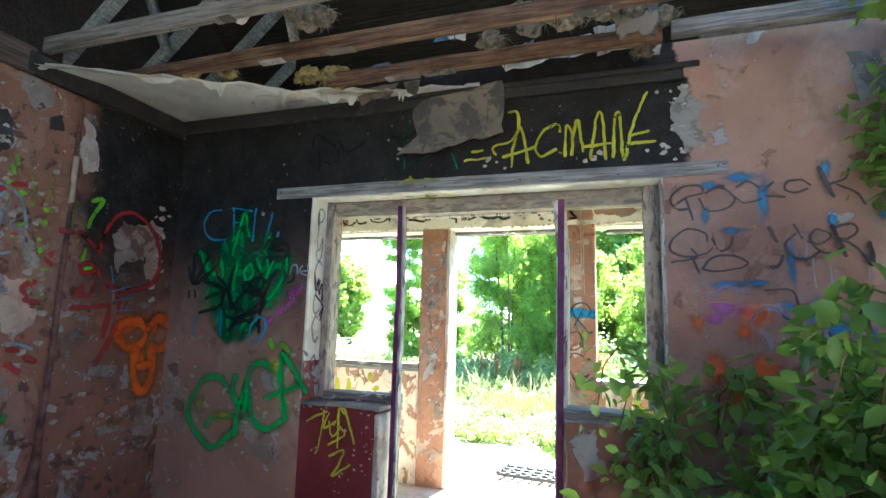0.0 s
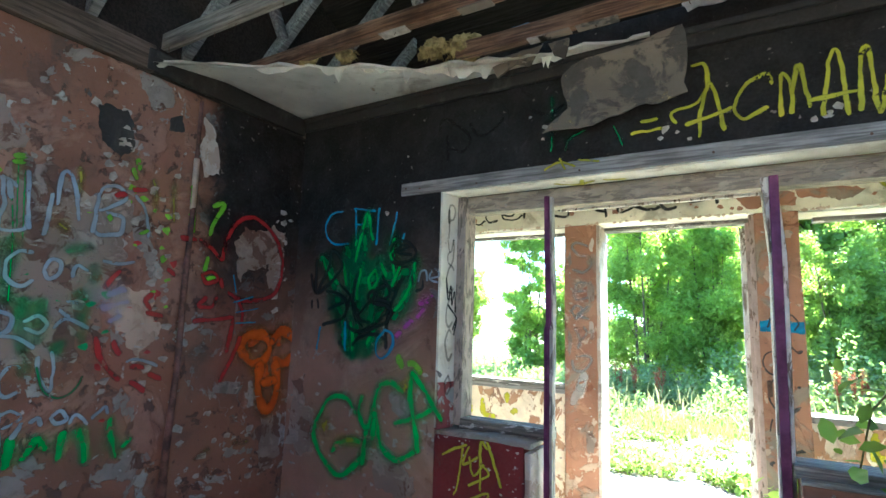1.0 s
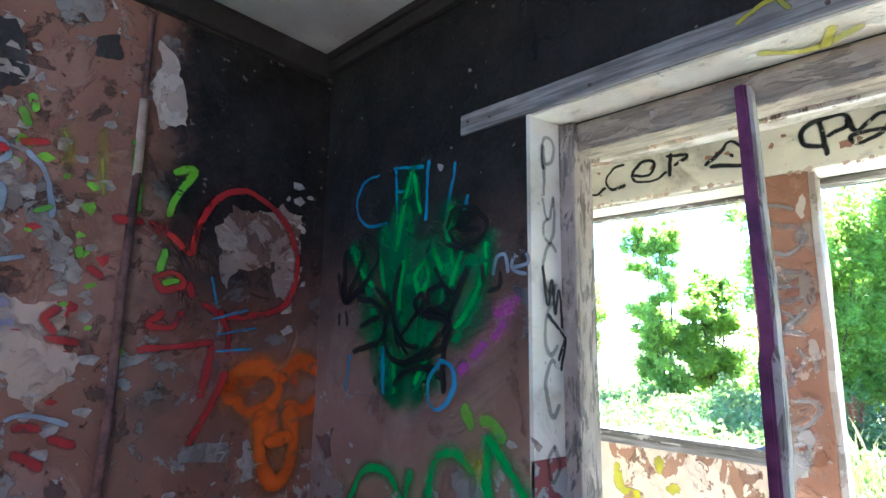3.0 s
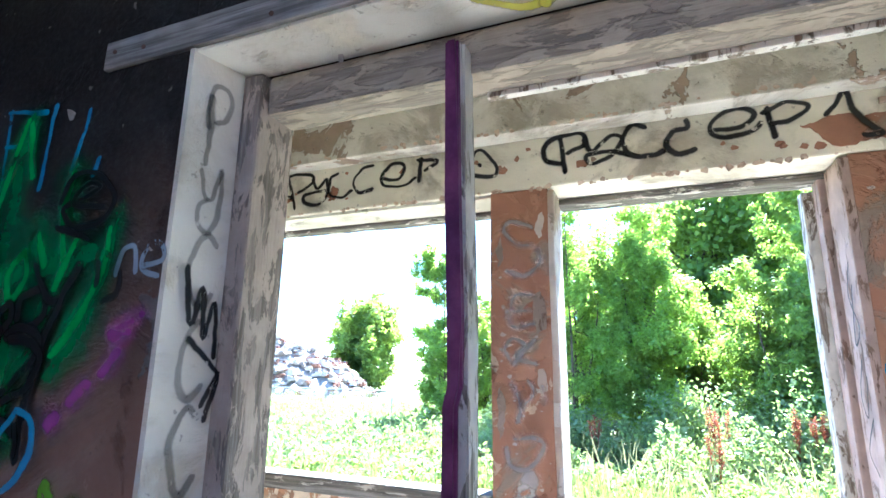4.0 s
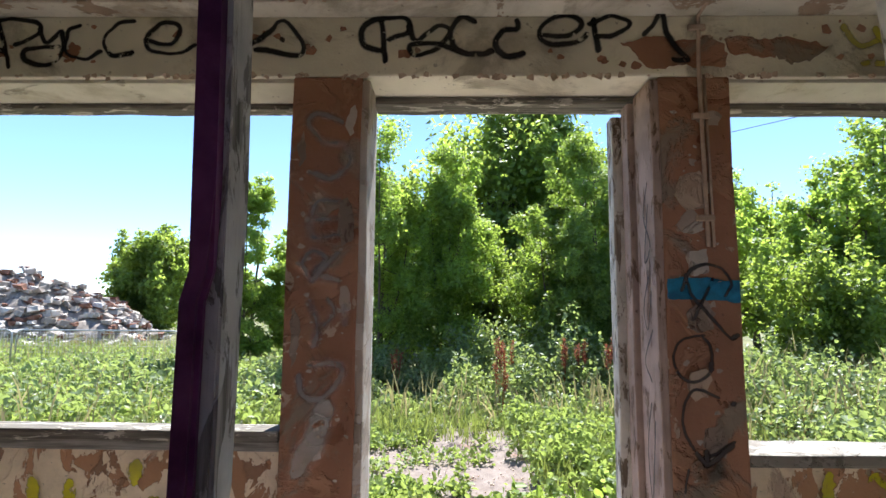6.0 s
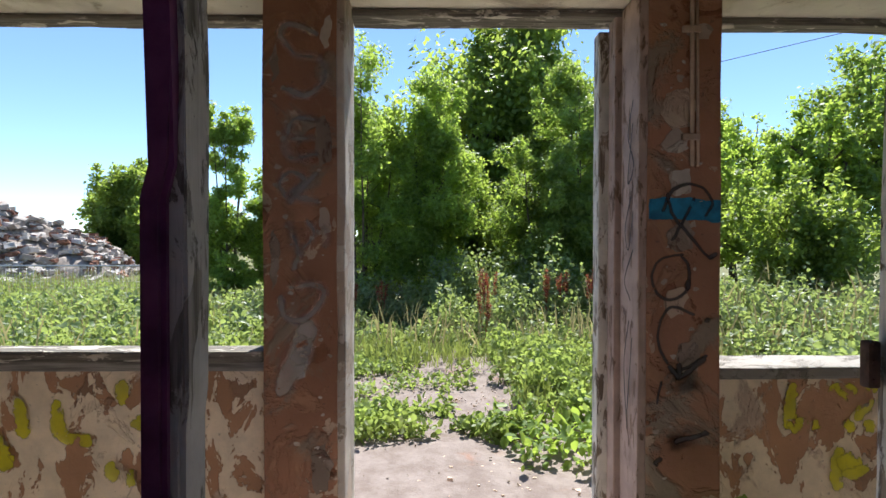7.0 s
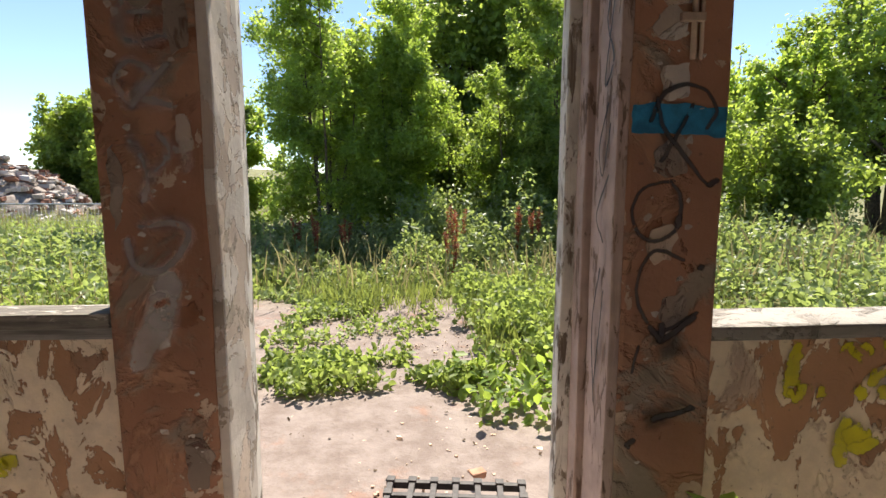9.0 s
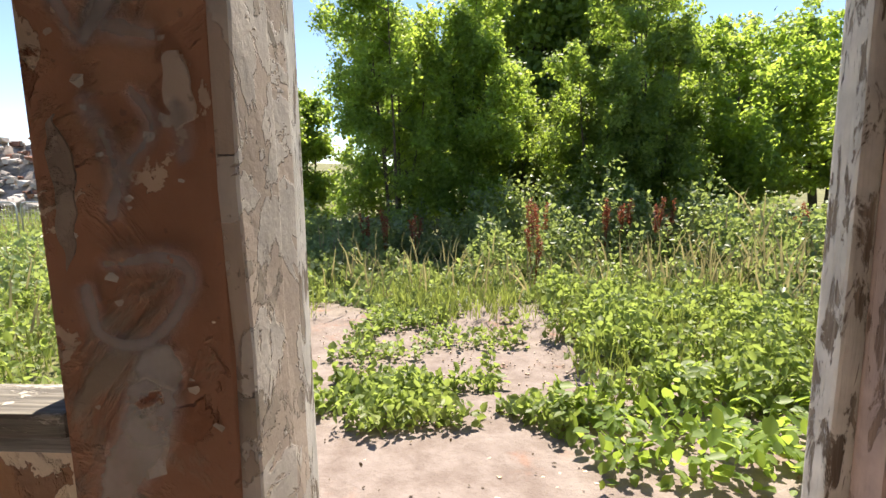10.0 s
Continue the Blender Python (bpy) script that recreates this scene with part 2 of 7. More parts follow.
BROWN, PINK, GREY, CREAM = (0.235, 0.118, 0.08), (0.34, 0.192, 0.143), (0.38, 0.37, 0.345), (0.74, 0.69, 0.57)
M = dict(
    room_left=peeling("brown_paint_left", BROWN, [(PINK, 2.2, 0.55, 0.60), ((0.42, 0.40, 0.37), 3.2, 0.62, 0.635), ((0.11, 0.10, 0.095), 2.7, 0.70, 0.71), ((0.17, 0.095, 0.07), 8.0, 0.58, 0.64), ((0.30, 0.265, 0.24), 4.6, 0.60, 0.615), ((0.13, 0.075, 0.058), 11.0, 0.60, 0.63), ((0.40, 0.36, 0.33), 9.0, 0.665, 0.675), ((0.52, 0.49, 0.45), 15.0, 0.67, 0.68)], grime_at=(0.52, 0.72), soot=soot_left_wall),
    room_window=peeling("brown_paint_window", (0.32, 0.19, 0.14), [((0.37, 0.25, 0.195), 1.6, 0.5, 0.6), ((0.36, 0.345, 0.33), 3.0, 0.63, 0.65), ((0.25, 0.14, 0.10), 7.0, 0.60, 0.68), ((0.55, 0.5, 0.45), 17.0, 0.70, 0.71)], soot=soot_window_wall, shift=21),
    room_back=peeling("brown_paint_back", BROWN, [(PINK, 2.2, 0.55, 0.60), (GREY, 3.2, 0.60, 0.62)], shift=55),
    reveal=peeling("white_reveal", (0.63, 0.60, 0.52), [((0.45, 0.22, 0.15), 3.0, 0.68, 0.69), ((0.58, 0.53, 0.42), 3.5, 0.5, 0.65), ((0.4, 0.36, 0.29), 6, 0.62, 0.7)], grime=(0.30, 0.26, 0.18), grime_at=(0.52, 0.8), shift=8),
    red_foot=peeling("worn_red_band", (0.22, 0.06, 0.055), [(GREY, 7.0, 0.54, 0.56), ((0.52, 0.47, 0.43), 9.0, 0.62, 0.63)], shift=61),
    red_panel=peeling("oxblood_paint", (0.145, 0.022, 0.026), [((0.45, 0.42, 0.40), 9.0, 0.66, 0.68)], shift=4),
    beam=peeling("cream_plaster", CREAM, [((0.47, 0.42, 0.33), 2.4, 0.5, 0.62), ((0.37, 0.17, 0.10), 2.2, 0.665, 0.67)], grime=(0.34, 0.29, 0.2), grime_at=(0.55, 0.8), shift=2),
    beam_top=peeling("grey_plaster", (0.64, 0.60, 0.52), [((0.46, 0.41, 0.33), 2.8, 0.5, 0.62), ((0.36, 0.27, 0.20), 3.4, 0.575, 0.585), ((0.62, 0.57, 0.48), 9, 0.62, 0.63)], grime=(0.26, 0.23, 0.17), grime_at=(0.52, 0.78), shift=6),
    pillar=peeling("terracotta_paint", (0.34, 0.17, 0.108), [((0.41, 0.22, 0.14), 4.0, 0.52, 0.58), ((0.30, 0.235, 0.185), 3.1, 0.54, 0.62), ((0.55, 0.41, 0.31), 4.4, 0.60, 0.607), ((0.27, 0.12, 0.07), 6.5, 0.63, 0.66)], grime_at=(0.66, 0.85), shift=12),
    pillar_side=peeling("flaking_white_side", (0.45, 0.365, 0.305), [((0.56, 0.50, 0.45), 5.0, 0.5, 0.515), ((0.36, 0.30, 0.25), 7.5, 0.6, 0.61)], grime_at=(0.68, 0.86), shift=31),
    low_wall=peeling("patchy_render", (0.44, 0.245, 0.145), [((0.34, 0.20, 0.13), 6.0, 0.56, 0.60), ((0.88, 0.74, 0.58), 8.5, 0.455, 0.465), ((0.62, 0.46, 0.36), 5.5, 0.58, 0.66)], grime=(0.30, 0.24, 0.10), grime_at=(0.66, 0.78), shift=3, stretch=(1, 1, 0.62)),
    grey_patch=peeling("grey_brown_patch", (0.26, 0.20, 0.165), [((0.36, 0.29, 0.245), 9, 0.5, 0.6), ((0.17, 0.10, 0.075), 6, 0.54, 0.58)], shift=47),
    low_pale=peeling("pale_undercoat", (0.56, 0.43, 0.33), [((0.46, 0.33, 0.25), 9, 0.5, 0.6)], shift=44),
    coping=peeling("pale_concrete", (0.27, 0.25, 0.23), [((0.19, 0.17, 0.15), 8, 0.5, 0.6), ((0.33, 0.31, 0.29), 21, 0.6, 0.62)], shift=9),
    ceiling=peeling("ceiling_board_paint", (0.62, 0.60, 0.54), [((0.52, 0.48, 0.41), 3, 0.5, 0.65), ((0.42, 0.33, 0.24), 5, 0.66, 0.69)], grime_at=(0.64, 0.85), shift=14),
    cove=peeling("sooty_cove", (0.035, 0.032, 0.03), [((0.085, 0.077, 0.07), 3, 0.55, 0.7)], shift=17),
    board=peeling("soggy_board", (0.20, 0.165, 0.13), [((0.10, 0.09, 0.08), 6, 0.48, 0.56), ((0.40, 0.32, 0.17), 13, 0.62, 0.66)], shift=19),
    grey_x=timber("grey_timber_x", (0.36, 0.345, 0.325), (0.15, 0.14, 0.13), "x"),
    grey_z=timber("grey_timber_z", (0.33, 0.30, 0.27), (0.13, 0.115, 0.10), "z", paint=(0.55, 0.52, 0.48), cover=0.52),
    frame_x=timber("frame_timber_x", (0.25, 0.23, 0.20), (0.10, 0.09, 0.08), "x", paint=(0.62, 0.58, 0.52), cover=0.42),
    frame_z=timber("frame_timber_z", (0.31, 0.27, 0.23), (0.15, 0.13, 0.11), "z", paint=(0.48, 0.40, 0.33), cover=0.52),
    head=timber("dark_head_timber", (0.34, 0.295, 0.245), (0.20, 0.17, 0.14), "x", paint=(0.43, 0.365, 0.285), cover=0.5, dirt=0.4),
    jamb=timber("white_jamb", (0.40, 0.33, 0.27), (0.16, 0.12, 0.09), "z", paint=(0.78, 0.73, 0.67), cover=0.53, dirt=0.3),
    pink_jamb=timber("pink_jamb", (0.30, 0.2, 0.15), (0.14, 0.09, 0.07), "z", paint=(0.50, 0.37, 0.325), cover=0.57, dirt=0.25),
    joist=timber("joist_timber", (0.27, 0.165, 0.10), (0.085, 0.05, 0.033), "x", dirt=0.75),
    joist_grey=timber("joist_timber_grey", (0.30, 0.27, 0.235), (0.12, 0.105, 0.09), "x"),
    rafter=timber("rafter_timber", (0.34, 0.33, 0.32), (0.13, 0.125, 0.12), "y"),
    plate=timber("wall_plate_timber", (0.15, 0.115, 0.09), (0.06, 0.045, 0.035), "y"),
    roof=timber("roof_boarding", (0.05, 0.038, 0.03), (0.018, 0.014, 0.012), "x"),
    purple=plain("purple_gloss", (0.11, 0.015, 0.085), 0.5, 0.4, 9, other=(0.17, 0.045, 0.125)),
    dirt=None,
    concrete=peeling("trodden_concrete", (0.56, 0.50, 0.45), [((0.46, 0.38, 0.32), 3, 0.5, 0.66)], shift=27),
    rubble=plain("broken_concrete", (0.24, 0.205, 0.18), 0.95, 0.5, 4, bump=0.01),
    block=None,
    brick=plain("broken_brick", (0.34, 0.19, 0.13), 0.95, 0.35, 8, bump=0.008),
    chip=plain("curled_paint_chip", (0.36, 0.32, 0.285), 0.8, 0.3, 20),
    rust=plain("rusty_pipe", (0.11, 0.065, 0.055), 0.8, 0.5, 10, other=(0.24, 0.12, 0.095)),
    conduit=plain("painted_conduit", (0.42, 0.31, 0.24), 0.6, 0.2, 20),
    hinge=plain("rusted_hinge", (0.11, 0.065, 0.048), 0.8, 0.5, 30, metal=0.1),
    insul=plain("fibrous_insulation", (0.19, 0.155, 0.12), 1.0, 0.5, 24, bump=0.02),
    insul_y=plain("yellow_insulation", (0.36, 0.28, 0.13), 1.0, 0.45, 24, bump=0.02),
    foil=plain("pale_lining", (0.5, 0.47, 0.44), 0.55, 0.35, 9, bump=0.006),
    green_board=plain("faded_green_board", (0.16, 0.20, 0.165), 0.8, 0.35, 8),
    blue_scrap=plain("faded_blue_sheet", (0.10, 0.17, 0.28), 0.6, 0.4, 15),
    plastic=plain("black_plastic", (0.06, 0.055, 0.055), 0.55, 0.3, 30),
    galv=plain("galvanised_steel", (0.42, 0.43, 0.44), 0.5, 0.2, 20, metal=0.7),
    cable=plain("black_cable", (0.05, 0.05, 0.05), 0.6, 0.1, 5),
    bark=plain("bark", (0.12, 0.095, 0.07), 0.95, 0.4, 18, bump=0.01),
    stem=plain("green_brown_stem", (0.14, 0.12, 0.05), 0.8, 0.4, 30),
    red_weed=foliage("red_seed_heads", (0.18, 0.05, 0.03), (0.34, 0.10, 0.055), (0.36, 0.11, 0.055)),
    leaf_mid=foliage("leaf_green", (0.03, 0.07, 0.022), (0.18, 0.28, 0.068), (0.66, 0.86, 0.13)),
    # Lighter base colour than leaf_mid, with the sun on the foliage painted in.
    leaf_lit=foliage("leaf_sunlit", (0.05, 0.10, 0.03), (0.20, 0.285, 0.07), (0.50, 0.66, 0.10)),
    leaf_dark=foliage("leaf_deep", (0.02, 0.05, 0.018), (0.15, 0.22, 0.055), (0.58, 0.74, 0.12)),
    weed=foliage("weed_leaf", (0.05, 0.09, 0.03), (0.24, 0.30, 0.10), (0.46, 0.58, 0.13)),
    bramble=foliage("bramble_leaf", (0.05, 0.09, 0.04), (0.28, 0.35, 0.18), (0.42, 0.52, 0.14), 0.42),
    grass=foliage("grass_blade", (0.10, 0.14, 0.04), (0.24, 0.27, 0.09), (0.32, 0.38, 0.08)),
    hay=foliage("dry_grass", (0.22, 0.19, 0.09), (0.36, 0.31, 0.16), (0.36, 0.32, 0.15)),
    litter=foliage("dead_leaf", (0.06, 0.04, 0.025), (0.20, 0.14, 0.085), (0.1, 0.07, 0.04)),
    indoor=foliage("indoor_leaf", (0.045, 0.125, 0.04), (0.23, 0.37, 0.10), (0.44, 0.64, 0.10), 0.36),
)


def cream_left(n):
    """Where the cream render still holds on the low walls."""
    return n.ramp(n.noise(8.5, 7, 0.62, (1, 1, 0.62), warp=0.5, shift=3 + 11.3 * 2), 0.41, 0.425)


def ground_material():
    n = Nodes("pinkish_dirt")
    big, mid, fine = n.noise(0.7, 5, 0.6), n.noise(6, 6, 0.7, shift=3), n.noise(70, 4, 0.7)
    dirt = n.mix(n.ramp(mid, 0.3, 0.7), (0.16, 0.125, 0.11), (0.245, 0.205, 0.187))
    dirt = n.mix(n.math("MULTIPLY", n.ramp(n.noise(2.3, 6, 0.65, shift=17), 0.56, 0.7), 0.8), dirt, (0.25, 0.135, 0.095))
    dirt = n.mix(n.math("MULTIPLY", n.ramp(fine, 0.62, 0.7), 0.5), dirt, (0.12, 0.09, 0.07))
    turf = n.mix(n.ramp(n.noise(1.3, 6, 0.7, shift=8), 0.3, 0.7), (0.085, 0.09, 0.038), (0.20, 0.19, 0.085))
    far = n.ramp(n.math("ADD", n.axis(1), n.math("MULTIPLY", big, 2.5)), 9.6, 11.5)
    side = n.ramp(n.math("ADD", n.math("ABSOLUTE", n.math("ADD", n.axis(0), -0.3)), big), 2.6, 3.4)
    col = n.mix(n.math("MAXIMUM", far, side), dirt, turf)
    nor = n.bump(fine, 0.008, 0.6, n.bump(mid, 0.03, 0.6))
    return n.done(col, 0.95, nor)


M["dirt"] = ground_material()


def block_material():
    n = Nodes("rubble_lump")
    info = n.t.nodes.new("ShaderNodeObjectInfo")
    col = n.mix(info.outputs["Random"], (0.16, 0.13, 0.11), (0.52, 0.48, 0.45))
    col = n.mix(n.math("MULTIPLY", n.ramp(n.noise(5, 6, 0.7), 0.45, 0.7), 0.6), col, (0.24, 0.17, 0.13))
    return n.done(col, 0.95, n.bump(n.noise(18, 5, 0.7), 0.02, 0.8))


M["block"] = block_material()


def debris_material():
    n = Nodes("small_rubble")
    geo = n.t.nodes.new("ShaderNodeNewGeometry")
    r = geo.outputs["Random Per Island"]
    col = n.mix(r, (0.15, 0.12, 0.10), (0.52, 0.48, 0.45))
    col = n.mix(n.ramp(r, 0.30, 0.31), (0.20, 0.10, 0.07), col)
    return n.done(col, 0.95, n.bump(n.noise(18, 5, 0.7), 0.02, 0.8))


M["debris"] = debris_material()

# ---- builders ----


def mesh_of(bm, mat):
    me = bpy.data.meshes.new("mesh")
    bm.normal_update()
    bm.to_mesh(me)
    bm.free()
    me.materials.append(mat)
    return me


def part(name, bm, mat, parent=None, label="", at=None):
    """Links a bmesh (or a mesh) as one object, under a parent if one is given."""
    me = mesh_of(bm, mat) if isinstance(bm, bmesh.types.BMesh) else bm
    ob = new(name, me)
    if at is not None:
        ob.matrix_basis = at
    if parent is not None:
        ob.parent = parent
    return tagged(ob, label)


def thing(name, label, category, x=0.0, y=0.0, z=0.0, rz=0.0, group="", kind=""):
    ob = new(name)
    ob.matrix_basis = pose(x, y, z, 0, 0, rz)
    ob.empty_display_size = 0.1
    return tagged(ob, label, category, group, kind)


def add_box(bm, x0, x1, y0, y1, z0, z1, bevel=0.0, cuts=0, rough=0.0, lean=(0, 0)):
    r = bmesh.ops.create_cube(bm, size=1)
    vs = r["verts"]
    for v in vs:
        v.co = Vector(((x0 + x1) / 2 + v.co.x * (x1 - x0), (y0 + y1) / 2 + v.co.y * (y1 - y0), (z0 + z1) / 2 + v.co.z * (z1 - z0)))
    es = list({e for v in vs for e in v.link_edges})
    if bevel:
        g = bmesh.ops.bevel(bm, geom=es, offset=bevel, segments=2, affect="EDGES", profile=0.6)
        vs = list({v for f in g["faces"] for v in f.verts} | {v for v in vs if v.is_valid})
    if cuts:
        es = [e for e in {e for v in vs for e in v.link_edges} if e.calc_length() > 0.25]
        g = bmesh.ops.subdivide_edges(bm, edges=es, cuts=cuts, use_grid_fill=True)
        vs = list({v for v in vs if v.is_valid} | {e for e in g["geom_inner"] if isinstance(e, bmesh.types.BMVert)})
    for v in vs:
        if rough:
            p = v.co * 7
            v.co += Vector((noise.noise(p), noise.noise(p + Vector((9, 0, 0))), noise.noise(p + Vector((0, 9, 0))))) * rough
        if lean != (0, 0):
            k = v.co.z - z0
            v.co.x += lean[0] * k
            v.co.y += lean[1] * k
    return vs


def box(*a, **k):
    bm = bmesh.new()
    add_box(bm, *a, **k)
    return bm


def boxes(rows, **k):
    bm = bmesh.new()
    for r in rows:
        add_box(bm, *r, **k)
    return bm


def tube(points, radii, sides=8):
    """A tapered tube through points, closed at both ends."""
    bm = bmesh.new()
    add_tube(bm, points, radii, sides)
    return bm


def add_tube(bm, points, radii, sides=8):
    pts = [Vector(p) for p in points]
    if not hasattr(radii, "__len__"):
        radii = [radii] * len(pts)
    rings = []
    for i, p in enumerate(pts):
        d = (pts[min(i + 1, len(pts) - 1)] - pts[max(i - 1, 0)]).normalized()
        a = d.orthogonal().normalized() if not rings else (rings[-1][1] - d * rings[-1][1].dot(d)).normalized()
        b = d.cross(a)
        ring = [bm.verts.new(p + (a * math.cos(k * math.tau / sides) + b * math.sin(k * math.tau / sides)) * radii[i]) for k in range(sides)]
        rings.append((ring, a))
    for (r0, _), (r1, _) in zip(rings, rings[1:]):
        for k in range(sides):
            f = bm.faces.new((r0[k], r0[(k + 1) % sides], r1[(k + 1) % sides], r1[k]))
            f.smooth = True
    bm.faces.new(rings[0][0][::-1]), bm.faces.new(rings[-1][0])


def ragged(outline, steps=6, amount=0.03, seed=0):
    """The outline of a torn sheet: its sides broken up by noise."""
    out = []
    for i, a in enumerate(outline):
        b = outline[(i + 1) % len(outline)]
        for k in range(steps):
            u, v = a[0] + (b[0] - a[0]) * k / steps, a[1] + (b[1] - a[1]) * k / steps
            p = Vector((u * 9 + seed, v * 9, seed * 1.7))
            q = Vector((u * 37 + seed, v * 37, seed))
            out.append((u + amount * (noise.noise(p) + 0.5 * noise.noise(q)), v + amount * (noise.noise(p + Vector((5, 5, 5))) + 0.5 * noise.noise(q + Vector((3, 3, 3))))))
    return out


def sheet(outline, thick, place):
    """A slab with the given outline; place maps (u, v, w) to the world, w running through its thickness."""
    bm = bmesh.new()
    top = [bm.verts.new(place(u, v, 0.0)) for u, v in outline]
    low = [bm.verts.new(place(u, v, thick)) for u, v in outline]
    for a, b, c in tessellate_polygon([[Vector((u, v, 0)) for u, v in outline]]):
        bm.faces.new((top[a], top[b], top[c])), bm.faces.new((low[c], low[b], low[a]))
    for i in range(len(top)):
        j = (i + 1) % len(top)
        bm.faces.new((top[j], top[i], low[i], low[j]))
    bmesh.ops.recalc_face_normals(bm, faces=bm.faces)
    return bm


def smooth_line(points, steps=6):
    """A Catmull-Rom line through points."""
    p = [Vector((*q, 0)) for q in points]
    if len(p) < 3:
        return p
    p = [p[0] * 2 - p[1], *p, p[-1] * 2 - p[-2]]
    out = []
    for i in range(1, len(p) - 2):
        a, b, c, d = p[i - 1:i + 3]
        for k in range(steps):
            t = k / steps
            out.append(0.5 * ((2 * b) + (c - a) * t + (2 * a - 5 * b + 4 * c - d) * t * t + (3 * b - a - 3 * c + d) * t ** 3))
    out.append(p[-2])
    return out


def resampled(line, step):
    """The same line in even steps, a little longer at both ends."""
    line = [line[0] + (line[0] - line[1]).normalized() * step, *line, line[-1] + (line[-1] - line[-2]).normalized() * step]
    out = [line[0]]
    for a, b in zip(line, line[1:]):
        n = max(1, int((b - a).length / step + 0.5))
        out += [a.lerp(b, (k + 1) / n) for k in range(n)]
    return out


def clouds_mesh(spots, place, mat, lift=0.004):
    """Soft round clouds of spray (u, v, half width, half height). UV y runs from 0 in the middle to 1 at the rim."""
    bm = bmesh.new()
    uvl = bm.loops.layers.uv.new("UVMap")
    for si, (u, v, a, b) in enumerate(spots):
        z = lift + 0.0007 * si
        mid = bm.verts.new(place(u, v, z))
        rim = []
        for k in range(28):
            t = k * math.tau / 28
            q = 1 + 0.45 * noise.noise(Vector((math.cos(t) * 1.3 + si * 5, math.sin(t) * 1.3, u * 9)))
            rim.append(bm.verts.new(place(u + a * q * math.cos(t), v + b * q * math.sin(t), z)))
        for k in range(28):
            f = bm.faces.new((mid, rim[k], rim[(k + 1) % 28]))
            for lp, val in zip(f.loops, (0, 1, 1)):
                lp[uvl].uv = (0, val)
    return mesh_of(bm, mat)


def strokes_mesh(strokes, width, place, mat, lift=0.003):
    """Strokes of paint, each a ribbon on a wall. UV y runs from -1 to 1 across the stroke."""
    bm = bmesh.new()
    uvl = bm.loops.layers.uv.new("UVMap")
    for si, st in enumerate(strokes):
        line = resampled(smooth_line(st), max(0.006, width * 0.5))
        rows, last = [], len(line) - 1
        lengths = [0.0]
        for p, q in zip(line, line[1:]):
            lengths.append(lengths[-1] + (q - p).length)
        for i, p in enumerate(line):
            d = (line[min(i + 1, last)] - line[max(i - 1, 0)]).normalized()
            nrm = Vector((-d.y, d.x, 0))
            end = min(lengths[i], lengths[-1] - lengths[i]) / (0.9 * width)
            w = width * (0.92 + 0.45 * noise.noise(p * 9 + Vector((si, 0, 0)))) * (0.35 + 0.65 * min(1, end) ** 0.5)
            p = p + nrm * width * 0.35 * noise.noise(p * (0.35 / width) + Vector((0, si, 3)))
            z = lift + 0.0006 * si
            fade = 1.0 if 0 < i < last else 0.0
            rows.append((bm.verts.new(place(p.x + nrm.x * w, p.y + nrm.y * w, z)), bm.verts.new(place(p.x, p.y, z)), bm.verts.new(place(p.x - nrm.x * w, p.y - nrm.y * w, z)), fade))
        for r0, r1 in zip(rows, rows[1:]):
            for k, (va, vb) in enumerate(((1, 0), (0, -1))):
                f = bm.faces.new((r0[k], r0[k + 1], r1[k + 1], r1[k]))
                mid0, mid1 = 1 - r0[3], 1 - r1[3]
                vals = (max(abs(va), mid0) if va else mid0, max(abs(vb), mid0) if vb else mid0, max(abs(vb), mid1) if vb else mid1, max(abs(va), mid1) if va else mid1)
                for lp, v in zip(f.loops, vals):
                    lp[uvl].uv = (0, v)
    return mesh_of(bm, mat)


# A hand-lettered stroke alphabet in a unit box.
GLYPHS = {
    "P": [[(0.2, -0.25), (0.22, 0.3), (0.2, 0.75)], [(0.05, 0.25), (0.0, 0.55), (0.2, 0.9), (0.7, 0.95), (0.95, 0.7), (0.7, 0.45), (0.3, 0.4)]],
    "y": [[(0.05, 0.75), (0.2, 0.4), (0.5, 0.4), (0.85, 0.85), (0.75, 0.3), (0.5, -0.05), (0.15, 0.0), (0.1, 0.25), (0.45, 0.4)]],
    "C": [[(0.85, 0.85), (0.5, 1.0), (0.1, 0.65), (0.15, 0.2), (0.5, 0.0), (0.9, 0.2)]],
    "o": [[(0.5, 0.6), (0.15, 0.35), (0.4, 0.0), (0.8, 0.25), (0.5, 0.6)]],
}


def word(text, u, v, w, h, rise=0.0, gap=1.0, jitter=0.03, seed=1):
    """Strokes of a hand-lettered word from (u, v), w wide and h high, climbing by rise over its width."""
    r = random.Random(seed)
    out, step = [], w / max(1, len(text))
    for i, ch in enumerate(text):
        for st in GLYPHS.get(ch, []):
            out.append([(u + step * (i + a * gap) + r.uniform(-1, 1) * jitter * h, v + h * b + rise * (i + a) / len(text) + r.uniform(-1, 1) * jitter * h) for a, b in st])
    return out


def stacked(text, u, v, w, h, seed=1):
    out = []
    for i, ch in enumerate(text):
        out += word(ch, u, v - h * 1.12 * i, w, h, seed=seed + i)
    return out


def place_of(ob):
    m = ob.matrix_basis.copy()
    return place_of(ob.parent) @ ob.matrix_parent_inverse @ m if ob.parent else m


def fixed(name, bm, mat, parent, label=""):
    """A part built in world coordinates under a thing that stands anywhere."""
    ob = part(name, bm, mat, parent, label)
    ob.matrix_parent_inverse = place_of(parent).inverted()
    return ob


def structure(name, bm, mat, label, category):
    return tagged(part(name, bm, mat), label, category, kind="structure")


